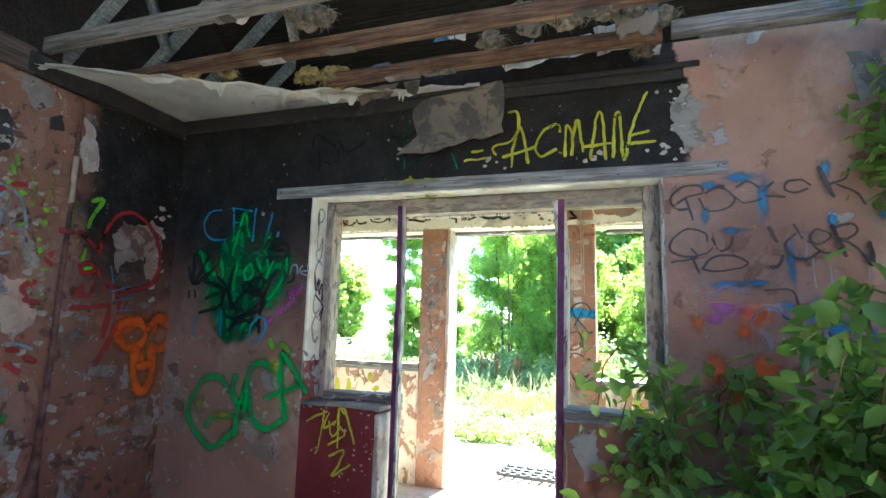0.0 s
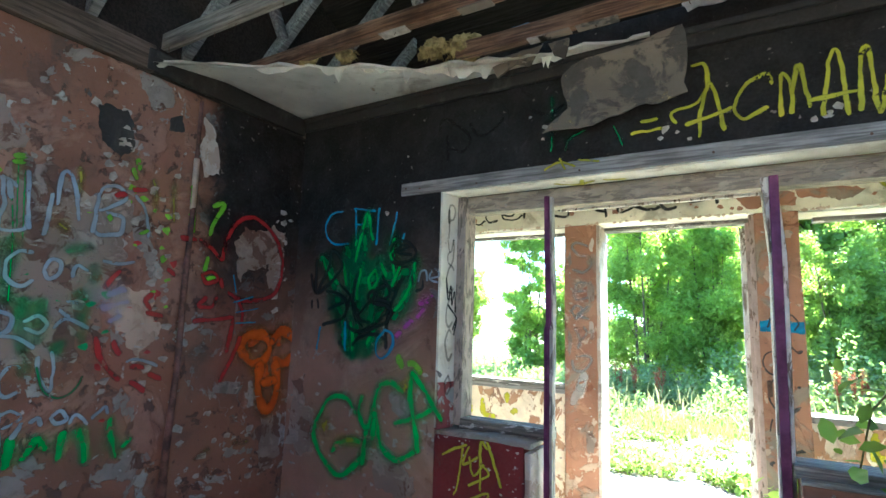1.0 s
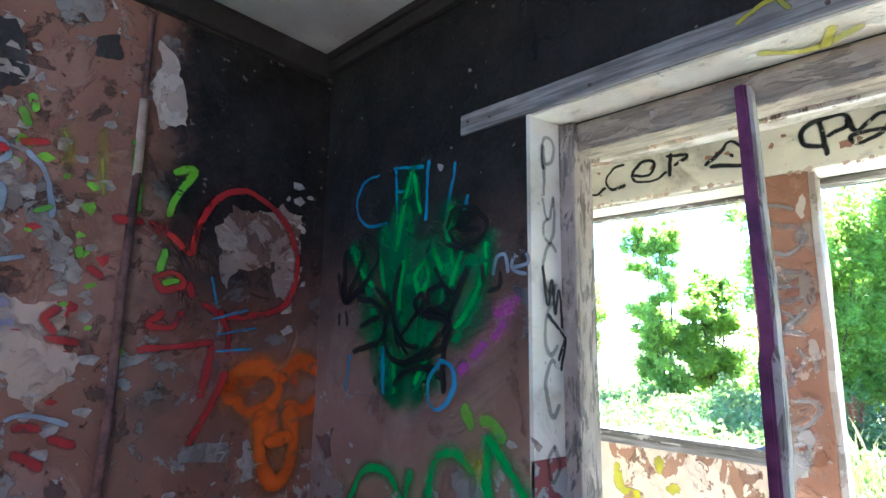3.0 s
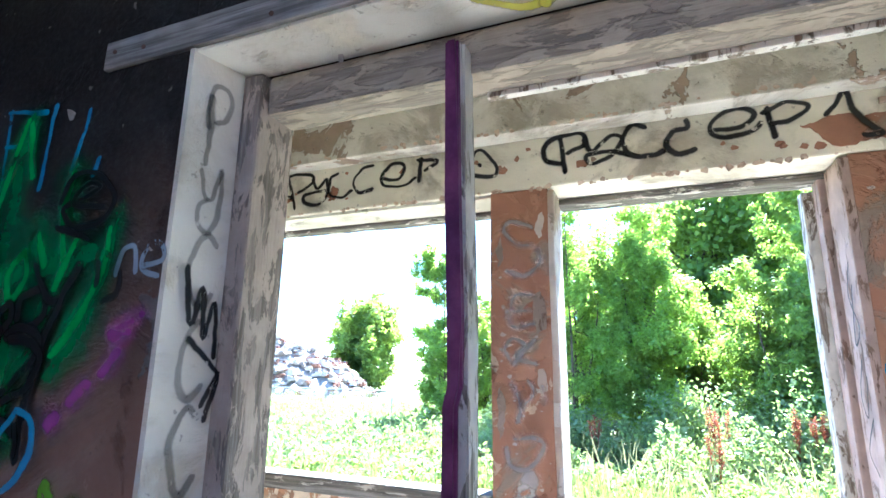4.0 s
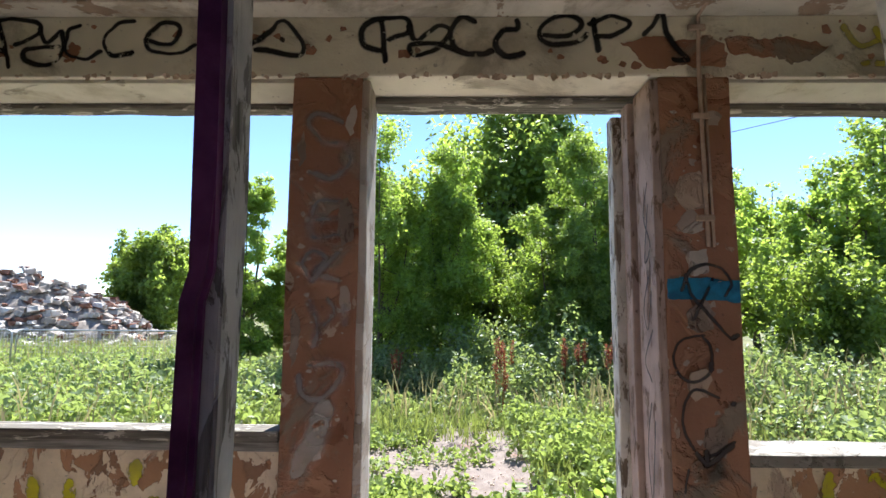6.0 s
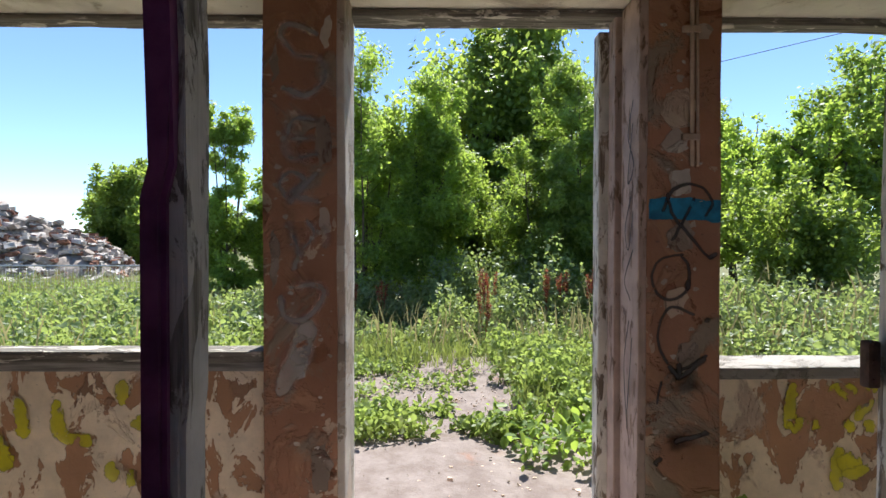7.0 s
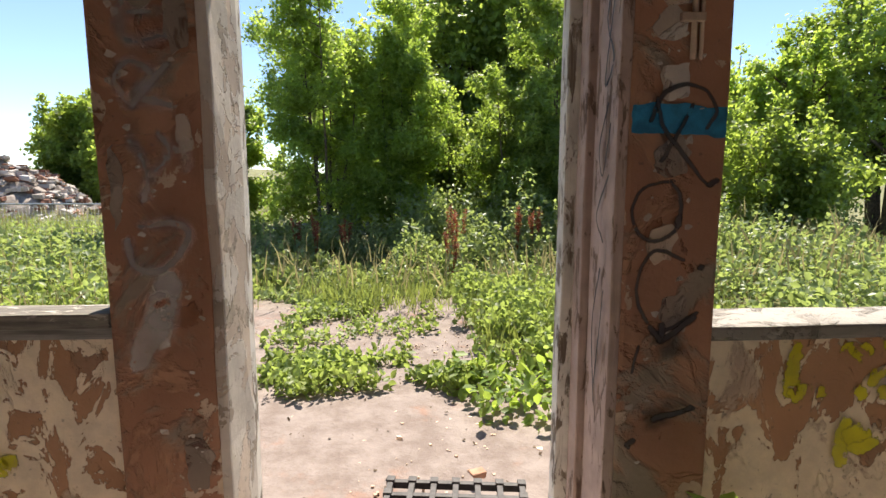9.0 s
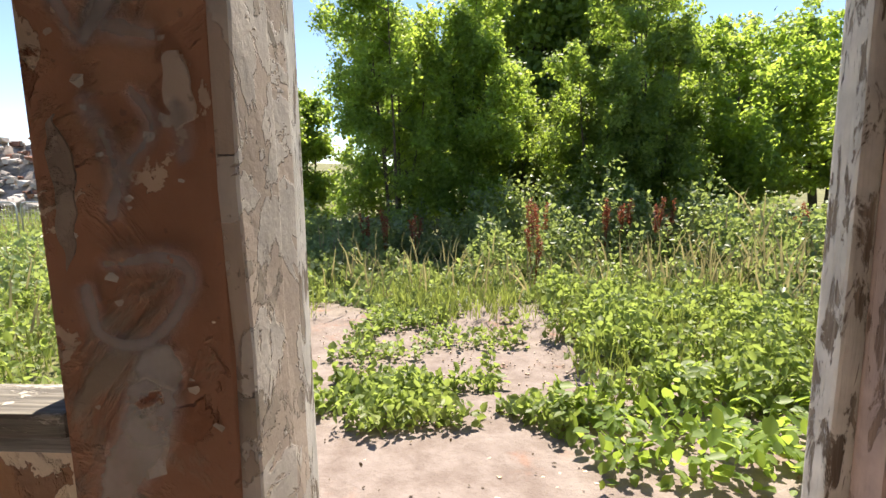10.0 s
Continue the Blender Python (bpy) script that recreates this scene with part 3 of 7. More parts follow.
# ---- ground and shell ----
def ground_sheet():
    xs = np.concatenate([-np.geomspace(400, 14, 14), np.linspace(-13, 13, 66), np.geomspace(14, 400, 14)])
    ys = np.concatenate([-np.geomspace(200, 6, 8), np.linspace(-5, 30, 90), np.geomspace(32, 900, 18)])
    verts = []
    for y in ys:
        for x in xs:
            z = -0.012
            if y > 4.9:
                z += 0.05 * noise.noise(Vector((x * 0.6, y * 0.6, 0))) + 0.02 * noise.noise(Vector((x * 2.3, y * 2.3, 4))) - 0.03
            far = max(0.0, min(1.0, (y - 30) / 60))
            left = max(0.0, min(1.0, (6 - x) / 40))
            z += far * left * 4.2 * (0.75 + 0.35 * noise.noise(Vector((x * 0.012, y * 0.01, 2))))
            verts.append((float(x), float(y), float(z)))
    w = len(xs)
    faces = [(j * w + i, j * w + i + 1, (j + 1) * w + i + 1, (j + 1) * w + i) for j in range(len(ys) - 1) for i in range(w - 1)]
    me = bpy.data.meshes.new("mesh")
    me.from_pydata(verts, [], faces)
    me.materials.append(M["dirt"])
    me.shade_smooth()
    return me


tagged(part("ground", ground_sheet(), None), "pinkish trodden dirt and rough turf running to a low hill", "ground", kind="structure")

L, WY, WO, PY, PO = -2.36, 3.35, 3.64, 4.5, 4.76   # left wall, window wall in and out, porch wall in and out
RX, BY, TOP = 3.3, -2.3, 2.755
OX0, OX1, OZ = -1.212, 0.978, 2.116                   # the opening in the window wall
structure("floor", box(L - 0.3, RX + 0.3, BY - 0.3, PO + 0.12, -0.2, 0.0), M["concrete"], "dusty concrete floor with trodden plaster dust", "floor")

wall_left = structure("wall_left", boxes([
    (L - 0.25, L, 1.52, PO, -0.1, 2.62), (L - 0.25, L, 0.66, 1.52, 2.04, 2.62), (L - 0.25, L, BY, 0.66, -0.1, 2.62)], bevel=0.006),
    M["room_left"], "brown-painted plaster wall, peeling, sooty and sprayed with graffiti", "wall")
wall_window = structure("wall_window", boxes([
    (L, OX0, WY, WO, -0.1, 2.9), (OX1, RX, WY, WO, -0.1, 2.9), (OX0, OX1, WY, WO, OZ + 0.02, 2.9)], bevel=0.004),
    M["room_window"], "sooty black and brown plaster wall round a wide door and window opening", "wall")
structure("wall_right", box(RX, RX + 0.25, BY, PO, -0.1, 2.62), M["room_back"], "peeling brown plaster wall", "wall")
structure("wall_back", box(L - 0.25, RX + 0.25, BY - 0.25, BY, -0.1, 2.62), M["room_back"], "peeling brown plaster wall", "wall")

# the room seen through the side doorway
structure("wall_side_room", boxes([(-4.2, -4.0, -1.5, 3.2, -0.1, 2.8), (-4.0, L - 0.25, 3.0, 3.2, -0.1, 2.8), (-4.0, L - 0.25, -1.5, -1.3, -0.1, 2.8)]),
          M["reveal"], "pale plaster walls of the side room", "wall")
structure("floor_side_room", box(-4.2, L - 0.3, -1.5, 3.2, -0.2, -0.004), M["concrete"], "dusty concrete floor", "floor")
d1 = thing("door_1", "bare brown door frame in the side wall", "doorway", L, 1.09, 0, kind="structure")
for y0, y1 in ((1.47, 1.535), (0.645, 0.71)):
    fixed("jamb", box(L - 0.26, L + 0.012, y0, y1, 0, 1.98, bevel=0.006), M["board"], d1)
fixed("head", box(L - 0.26, L + 0.015, 0.645, 1.535, 1.982, 2.05, bevel=0.006), M["rafter"], d1)

# reveals of the big opening, skimmed white
rv = thing("trim", "white-painted plaster reveals of the opening", "trim", OX0, WY, 0, kind="structure")
SPLAY = 0.03


def splayed(x, s, z0, z1):
    """Plaster that narrows the opening from the room towards the frame."""
    bm = bmesh.new()
    rings = [[bm.verts.new((a, b, z)) for a, b in ((x - 0.002 * s, WY - 0.004), (x + 0.012 * s, WY - 0.004), (x + (0.012 + SPLAY) * s, 3.474), (x - 0.002 * s, 3.474))] for z in (z0, z1)]
    for k in range(4):
        bm.faces.new((rings[0][k], rings[0][(k + 1) % 4], rings[1][(k + 1) % 4], rings[1][k]))
    bm.faces.new(rings[0]), bm.faces.new(rings[1])
    bmesh.ops.recalc_face_normals(bm, faces=bm.faces)
    return bm


fixed("reveal", splayed(OX0, 1, 0.80, OZ + 0.02), M["reveal"], rv)
fixed("reveal", box(OX1 - 0.014, OX1 + 0.002, WY - 0.004, 3.474, 0.86, OZ + 0.019, bevel=0.003), M["grey_z"], rv)
fixed("soffit", box(OX0 + 0.012, OX1 - 0.012, WY + 0.001, 3.5, OZ, OZ + 0.02, bevel=0.003), M["reveal"], rv)

# dwarf walls under the two windows
dw = structure("dwarf_wall", box(OX0, -0.69, WY - 0.004, WO - 0.02, -0.1, 0.765, bevel=0.012, cuts=3, rough=0.006), M["red_panel"],
               "oxblood-painted dwarf wall with chipped edges and broken top", "wall")
part("broken_end", box(-0.692, -0.655, WY + 0.006, WO - 0.03, 0, 0.74, bevel=0.012, cuts=4, rough=0.02), M["pillar_side"], dw, "bare pinkish plaster end")
part("broken_top", box(OX0 + 0.004, -0.66, WY + 0.01, WO - 0.03, 0.755, 0.785, bevel=0.008, cuts=5, rough=0.02), M["coping"], dw, "crumbling pale mortar top")
dw2 = structure("dwarf_wall", box(0.45, OX1, WY - 0.004, WO - 0.02, -0.1, 0.79, bevel=0.012, cuts=3, rough=0.006), M["room_back"],
                "brown dwarf wall under the window, sprayed red", "wall")

# timber lintel board
lb = structure("lintel_board", box(-1.496, 1.30, WY - 0.012, WY + 0.004, 2.124, 2.200, bevel=0.004, cuts=6, rough=0.004), M["grey_x"],
               "weathered grey timber board nailed over the opening", "trim")
for x in (-1.46, -1.36, -0.98, -0.4, 0.2, 0.75, 1.25, 1.28):
    part("nail", tube([(x, WY - 0.015, 2.143 + 0.03 * ((x * 7) % 1)), (x, WY - 0.011, 2.143 + 0.03 * ((x * 7) % 1))], 0.006, 6), M["hinge"], lb)

# window and door frame in the opening
win = thing("window_1", "weathered timber frame of the opening, glass gone, posts painted purple", "window", -0.1, 3.52, 0, kind="structure")
fixed("window_frame", box(OX0 + 0.012, OX0 + 0.096, 3.476, 3.605, 0.80, OZ, bevel=0.008, cuts=4, rough=0.003), M["frame_z"], win)
fixed("window_frame", box(OX1 - 0.096, OX1 - 0.012, 3.476, 3.605, 0.86, OZ, bevel=0.008, cuts=4, rough=0.003), M["frame_z"], win)
fixed("frame_head", box(OX0 + 0.097, OX1 - 0.097, 3.50, 3.60, 2.013, OZ - 0.001, bevel=0.008, cuts=8, rough=0.003), M["head"], win)
fixed("head_bead", box(-0.58, 0.37, 3.585, 3.606, 2.0, 2.016, bevel=0.003), M["jamb"], win)
fixed("bottom_rail", box(OX0 + 0.085, -0.60, 3.475, 3.59, 0.782, 0.845, bevel=0.008, cuts=3, rough=0.003), M["frame_x"], win)
fixed("window_sill", box(0.43, OX1 - 0.085, 3.44, 3.63, 0.79, 0.845, bevel=0.01, cuts=3, rough=0.004), M["grey_x"], win)
fixed("window_sill", box(0.45, OX1 - 0.02, 3.36, 3.46, 0.775, 0.80, bevel=0.006, cuts=3, rough=0.006), M["grey_x"], win)


def bent_post(x_low, x_jog, x_top, y0, y1, w, z_jog):
    """A leaning post with a splice, its foot set over."""
    bm = bmesh.new()
    rows = [(0.0, x_low), (z_jog - 0.02, x_low), (z_jog + 0.015, x_jog), (1.5, x_jog), (1.75, x_jog * 0.4 + x_top * 0.6), (2.06, x_top)]
    rings = []
    for z, x in rows:
        rings.append([bm.verts.new((a, b, z)) for a, b in ((x, y0), (x + w, y0), (x + w, y1), (x, y1))])
    for r0, r1 in zip(rings, rings[1:]):
        for k in range(4):
            bm.faces.new((r0[k], r0[(k + 1) % 4], r1[(k + 1) % 4], r1[k]))
    bm.faces.new(rings[0][::-1]), bm.faces.new(rings[-1])
    es = [e for e in bm.edges if abs(e.verts[0].co.z - e.verts[1].co.z) > 0.02]
    bmesh.ops.bevel(bm, geom=es, offset=0.006, segments=2, affect="EDGES")
    return bm


fixed("post", bent_post(-0.614, -0.610, -0.620, 3.456, 3.515, 0.032, 1.12), M["grey_z"], win, "splintered grey timber post")
fixed("post_face", bent_post(-0.622, -0.613, -0.624, 3.440, 3.458, 0.028, 1.37), M["purple"], win, "purple-painted bead on the post")
fixed("post", box(0.372, 0.435, 3.49, 3.70, 0.0, 2.06, bevel=0.008, cuts=5, rough=0.004, lean=(0.012, 0)), M["jamb"], win, "white flaking door jamb")
fixed("post_face", box(0.380, 0.418, 3.472, 3.492, 0.0, 2.06, bevel=0.005, lean=(0.012, 0)), M["purple"], win, "purple-painted bead on the jamb")
hg = fixed("hinge", box(0.360, 0.380, 3.685, 3.705, 1.078, 1.152, bevel=0.005), M["hinge"], win, "rusted hinge leaf")
for z in (1.09, 1.12, 1.15):
    fixed("screw", tube([(0.368, 3.682, z), (0.368, 3.686, z)], 0.004, 6), M["rust"], hg)

# ---- porch ----
pl = structure("wall_porch", boxes([
    (-2.355, -2.085, PY, PO, -0.1, 2.30), (1.75, RX, PY, PO, -0.1, 2.30)], bevel=0.01), M["reveal"], "pale painted end piers of the porch", "wall")
pb = structure("porch_beam", box(-2.35, RX, PY + 0.002, PO - 0.004, 2.098, 2.312, bevel=0.008, cuts=8, rough=0.004), M["beam"],
               "cream plaster beam over the porch with black graffiti", "beam")
part("upper_beam", box(-2.35, RX, PY - 0.085, PO + 0.02, 2.308, 2.80, bevel=0.008, cuts=8, rough=0.004), M["beam_top"], pb, "grimy grey plaster upper band")
part("soffit", box(-2.085, -0.85, PY + 0.02, PO - 0.02, 2.084, 2.101, bevel=0.004), M["reveal"], pb)
part("soffit", box(0.57, 1.75, PY + 0.02, PO - 0.02, 2.084, 2.101, bevel=0.004), M["reveal"], pb)
# Unseen pale skin, added to bounce sunlight back onto pillars and low walls.
structure("wall_porch_back", boxes([(L, OX0 - 0.002, WO + 0.001, WO + 0.016, 0.0, 2.78), (OX1 + 0.002, RX, WO + 0.001, WO + 0.016, 0.0, 2.78), (OX0 - 0.002, OX1 + 0.002, WO + 0.001, WO + 0.016, OZ + 0.02, 2.78)]), M["beam"], "unseen cream skin added on the porch side of the window wall to bounce light", "wall")
structure("porch_ceiling", box(-2.35, RX, WO - 0.01, PY - 0.08, 2.78, 2.82), M["beam_top"], "grimy plaster porch ceiling", "ceiling")

structure("pillar_left", box(-0.846, -0.616, PY, PO + 0.03, -0.1, 2.099, bevel=0.010, cuts=6, rough=0.006), M["pillar"],
          "terracotta-painted porch pillar with flaking paint", "pillar")
structure("pillar_right", box(0.345, 0.577, PY, PO + 0.03, -0.1, 2.099, bevel=0.010, cuts=6, rough=0.006), M["pillar"],
          "terracotta-painted porch pillar with blue band and black loops", "pillar")
df = thing("door_2", "flaking white timber frame of the porch doorway, no door", "doorway", -0.13, 4.63, 0, kind="structure")
fixed("plaster_face", box(-0.619, -0.592, PY + 0.004, PY + 0.13, 0, 2.09, bevel=0.008, cuts=9, rough=0.008), M["pillar_side"], df)
fixed("plaster_face", box(-0.619, -0.601, PY + 0.132, PO - 0.045, 0, 2.09, bevel=0.006, cuts=9, rough=0.008), M["pillar_side"], df)
fixed("jamb", box(-0.619, -0.608, PO - 0.043, PO + 0.022, 0, 2.09, bevel=0.006, cuts=6, rough=0.004), M["jamb"], df)
fixed("jamb", box(0.318, 0.347, PY + 0.004, PO - 0.10, 0, 2.09, bevel=0.005, cuts=6, rough=0.004), M["pink_jamb"], df)
fixed("jamb", box(0.296, 0.347, PO - 0.098, PO - 0.03, 0, 2.085, bevel=0.006, cuts=6, rough=0.003), M["pink_jamb"], df)
fixed("jamb", box(0.262, 0.347, PO - 0.028, PO + 0.035, 0, 2.05, bevel=0.008, cuts=7, rough=0.006), M["jamb"], df, "splintered white outer jamb")
fixed("head", box(-0.605, 0.34, PO - 0.10, PO + 0.01, 2.070, 2.095, bevel=0.006, cuts=6, rough=0.004), M["frame_x"], df)

lw = structure("low_wall", box(-2.085, -0.848, PY + 0.035, PY + 0.14, -0.1, 0.915, bevel=0.008, cuts=5, rough=0.006), M["low_wall"],
               "low porch wall of patchy cream and brown render", "wall")
part("coping", box(-2.084, -0.849, PY + 0.0, PY + 0.10, 0.928, 0.965, bevel=0.008, cuts=6, rough=0.004), M["frame_x"], lw, "weathered grey timber coping")
part("batten", box(-2.084, -0.849, PY + 0.018, PY + 0.13, 0.898, 0.93, bevel=0.006, cuts=6, rough=0.004), M["grey_x"], lw)
lw2 = structure("low_wall", box(0.572, 1.75, PY + 0.095, PY + 0.20, -0.1, 0.87, bevel=0.008, cuts=5, rough=0.006), M["low_wall"],
                "low porch wall of patchy render splashed with yellow paint", "wall")
part("coping", box(0.573, 1.75, PY + 0.025, PY + 0.215, 0.868, 0.908, bevel=0.010, cuts=6, rough=0.006), M["coping"], lw2, "pale concrete coping")
wf = thing("window_2", "flaking timber head and side of the glassless porch window", "window", -1.4, 4.7, 0.96, kind="structure")
fixed("window_frame", box(-2.085, -0.848, PO - 0.07, PO, 2.062, 2.085, bevel=0.006, cuts=6, rough=0.006), M["frame_x"], wf)
fixed("window_frame", box(-2.087, -2.072, PO - 0.1, PO, 0.965, 2.051, bevel=0.006, cuts=5, rough=0.004), M["reveal"], wf)
wf2 = thing("window_3", "flaking timber head of the glassless porch window", "window", 1.1, 4.7, 0.92, kind="structure")
fixed("window_frame", box(0.66, 1.75, PO - 0.07, PO, 2.056, 2.085, bevel=0.006, cuts=6, rough=0.006), M["frame_x"], wf2)

# conduit down the beam and the right pillar
cd = thing("conduit", "slim painted metal conduit clipped to the beam and pillar", "conduit", 0.47, 4.49, 1.5)
fixed("pipe", tube([(0.47, 4.405, 2.80), (0.478, 4.405, 2.335), (0.48, 4.43, 2.31), (0.48, 4.49, 2.30), (0.474, 4.49, 2.1), (0.478, 4.49, 1.54)], 0.0065, 8), M["conduit"], cd)
fixed("pipe", tube([(0.49, 4.492, 2.1), (0.497, 4.492, 1.54)], 0.005, 8), M["conduit"], cd)
for z in (2.25, 1.95, 1.62):
    fixed("clip", box(0.445, 0.50, 4.482, 4.497, z, z + 0.02, bevel=0.003), M["conduit"], cd)
fixed("box_scar", sheet(ragged([(0.41, 1.45), (0.48, 1.45), (0.48, 1.52), (0.41, 1.52)], 5, 0.02, 3), 0.004, lambda u, v, w: Vector((u, 4.4975 - w, v))), M["pillar_side"], cd, "pale scar of a missing switch box")

# ---- ceiling and roof ----
structure("ceiling", sheet(ragged([(L, 2.22), (-2.02, 2.60), (-1.62, 2.84), (-1.15, 3.10), (-0.85, 3.18), (-0.45, 3.27), (-0.05, 3.30), (-0.05, WY), (L, WY)], 7, 0.05, 2),
          0.014, lambda u, v, w: Vector((u, v, TOP + 0.004 + w - max(0, 2.75 - v - 0.1 * (u + 2.36)) * 0.14))), M["ceiling"], "white plasterboard ceiling remnant with a torn edge", "ceiling")
structure("cove", boxes([(L, 1.1, WY - 0.035, WY - 0.002, 2.665, 2.75), (L + 0.002, L + 0.035, 2.2, WY - 0.036, 2.63, 2.75), (L, 1.18, WY - 0.06, WY - 0.037, 2.72, 2.753)], bevel=0.01),
          M["cove"], "soot-blackened cove moulding", "trim")
structure("wall_plate", boxes([(L - 0.2, L + 0.03, BY, 2.24, 2.622, 2.772), (1.2, RX, WY + 0.02, WY + 0.2, 2.905, 2.97), (L - 0.2, L + 0.0, 2.25, WO, 2.622, 2.772)], bevel=0.008, cuts=5, rough=0.006),
          M["plate"], "weathered timber wall plates", "beam")

NAIL = mesh_of(tube([(0, 0, -0.014), (0, 0, 0.03)], 0.0022, 5), M["hinge"])
for i, (y, x0, x1, z, mt) in enumerate([(3.11, -1.0, 0.98, 2.78, "joist"), (3.08, 1.02, RX, 2.78, "joist_grey"), (2.73, L - 0.18, 1.0, 2.78, "joist"), (2.30, L - 0.18, RX, 2.78, "joist_grey"),
                                        (1.86, -0.9, RX, 2.78, "joist"), (1.44, L - 0.18, RX, 2.78, "joist_grey"), (1.02, L - 0.18, 2.2, 2.78, "joist"), (0.6, L - 0.18, RX, 2.78, "joist"),
                                        (-0.2, L - 0.18, RX, 2.78, "joist"), (-1.0, L - 0.18, 0.8, 2.78, "joist")]):
    joist = tagged(part("ceiling_joist", box(x0, x1, y - 0.022, y + 0.022, z, z + 0.088, bevel=0.005, cuts=7, rough=0.010), M[mt]),
                   "brown timber ceiling joist, bare and stained" if mt == "joist" else "grey weathered timber ceiling joist", "joist", "ceiling joists")
    for k in range(int((x1 - x0) / 0.32)):
        nx = x0 + 0.2 + 0.32 * k + rng.uniform(-0.1, 0.1)
        part("nail", NAIL, None, joist, at=pose(nx, y + rng.uniform(-0.012, 0.012), z - 0.012, rng.uniform(-25, 25), rng.uniform(-25, 25), 0))
    for k in range(3):
        lx = rng.uniform(x0 + 0.2, x1 - 0.3)
        part("lath_scrap", box(lx, lx + rng.uniform(0.08, 0.22), y - 0.03, y + 0.026, z - 0.009, z - 0.001, bevel=0.002, cuts=2, rough=0.004), M["chip" if k == 0 else "board"], joist)

EAVE_Y, EAVE_Z, RIDGE_Y, PITCH = 5.0, 2.80, 0.7, 0.58


def roof_z(y):
    return EAVE_Z + (EAVE_Y - y) * PITCH if y > RIDGE_Y else EAVE_Z + (EAVE_Y - RIDGE_Y) * PITCH - (RIDGE_Y - y) * PITCH


def slope_bar(x, y0, y1, w, h, drop):
    bm = bmesh.new()
    c = []
    for y in (y0, y1):
        z = roof_z(y) - drop
        c.append([bm.verts.new((x + a, y, z + b)) for a, b in ((-w, -h), (w, -h), (w, 0), (-w, 0))])
    for k in range(4):
        bm.faces.new((c[0][k], c[0][(k + 1) % 4], c[1][(k + 1) % 4], c[1][k]))
    bm.faces.new(c[0][::-1]), bm.faces.new(c[1])
    bmesh.ops.recalc_face_normals(bm, faces=bm.faces)
    bmesh.ops.bevel(bm, geom=list(bm.edges), offset=0.005, segments=1, affect="EDGES")
    return bm


for x in np.arange(-2.5, 3.5, 0.42):
    for y0, y1 in ((4.9, RIDGE_Y), (BY - 0.2, RIDGE_Y)):
        if (x > 1.3 and rng.random() < 0.5) or (x < 1.3 and y0 > RIDGE_Y):
            continue
        tagged(part("rafter", slope_bar(float(x) + rng.uniform(-0.04, 0.04), y0, y1, 0.024, 0.10, 0.025), M["rafter"]), "dusty grey timber rafter", "rafter", "roof rafters")
for y in np.arange(1.0, 4.6, 0.46):
    y, rise = float(y) + rng.uniform(-0.05, 0.05), 0.88
    up = roof_z(y) - 0.14 - 2.72
    bm = bmesh.new()
    ends = [[bm.verts.new((xx, y + b, zz + c)) for b, c in ((-0.026, -0.06), (0.026, -0.06), (0.026, 0.05), (-0.026, 0.05))] for xx, zz in ((L - 0.12, 2.72), (L - 0.12 + up / rise, 2.72 + up))]
    for k in range(4):
        bm.faces.new((ends[0][k], ends[0][(k + 1) % 4], ends[1][(k + 1) % 4], ends[1][k]))
    bm.faces.new(ends[0][::-1]), bm.faces.new(ends[1])
    bmesh.ops.recalc_face_normals(bm, faces=bm.faces)
    bmesh.ops.bevel(bm, geom=list(bm.edges), offset=0.006, segments=1, affect="EDGES")
    tagged(part("rafter", bm, M["rafter"]), "dusty grey timber rafter rising from the side wall", "rafter", "roof rafters")
for x, a, b in ((-1.9, 2.7, 1.4), (-1.1, 2.9, 1.8), (0.2, 2.6, 1.5), (-0.5, 2.2, 1.2)):
    tagged(part("roof_strut", tube([(x, a, 2.93), (x + 0.12, b, roof_z(b) - 0.1)], 0.032, 4), M["rafter"]), "dusty grey timber strut", "strut", "roof struts")
roof = thing("roof", "dark boarded roof with a hole over one side", "roof", 0, RIDGE_Y, roof_z(RIDGE_Y), kind="structure")
for side, ys in (("front", np.arange(EAVE_Y, RIDGE_Y, -0.19)), ("rear", np.arange(BY - 0.3, RIDGE_Y, 0.19))):
    for y in ys:
        y2 = y - 0.186 if side == "front" else y + 0.186
        spans = [(-2.9, RX + 0.4)]
        if -1.9 < y < 2.75:
            spans = [(-2.9, 1.5 + rng.uniform(-0.25, 0.3))]
            if y < 0.3:
                spans.append((2.9 + rng.uniform(-0.2, 0.3), RX + 0.4))
        for x0, x1 in spans:
            bm = bmesh.new()
            v = [bm.verts.new((x, yy, roof_z(yy) + h)) for h in (0, 0.02) for yy in (y, y2) for x in (x0, x1)]
            for q in ((0, 1, 3, 2), (4, 6, 7, 5), (0, 4, 5, 1), (2, 3, 7, 6), (0, 2, 6, 4), (1, 5, 7, 3)):
                bm.faces.new([v[k] for k in q])
            bmesh.ops.recalc_face_normals(bm, faces=bm.faces)
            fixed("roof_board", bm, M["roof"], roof)
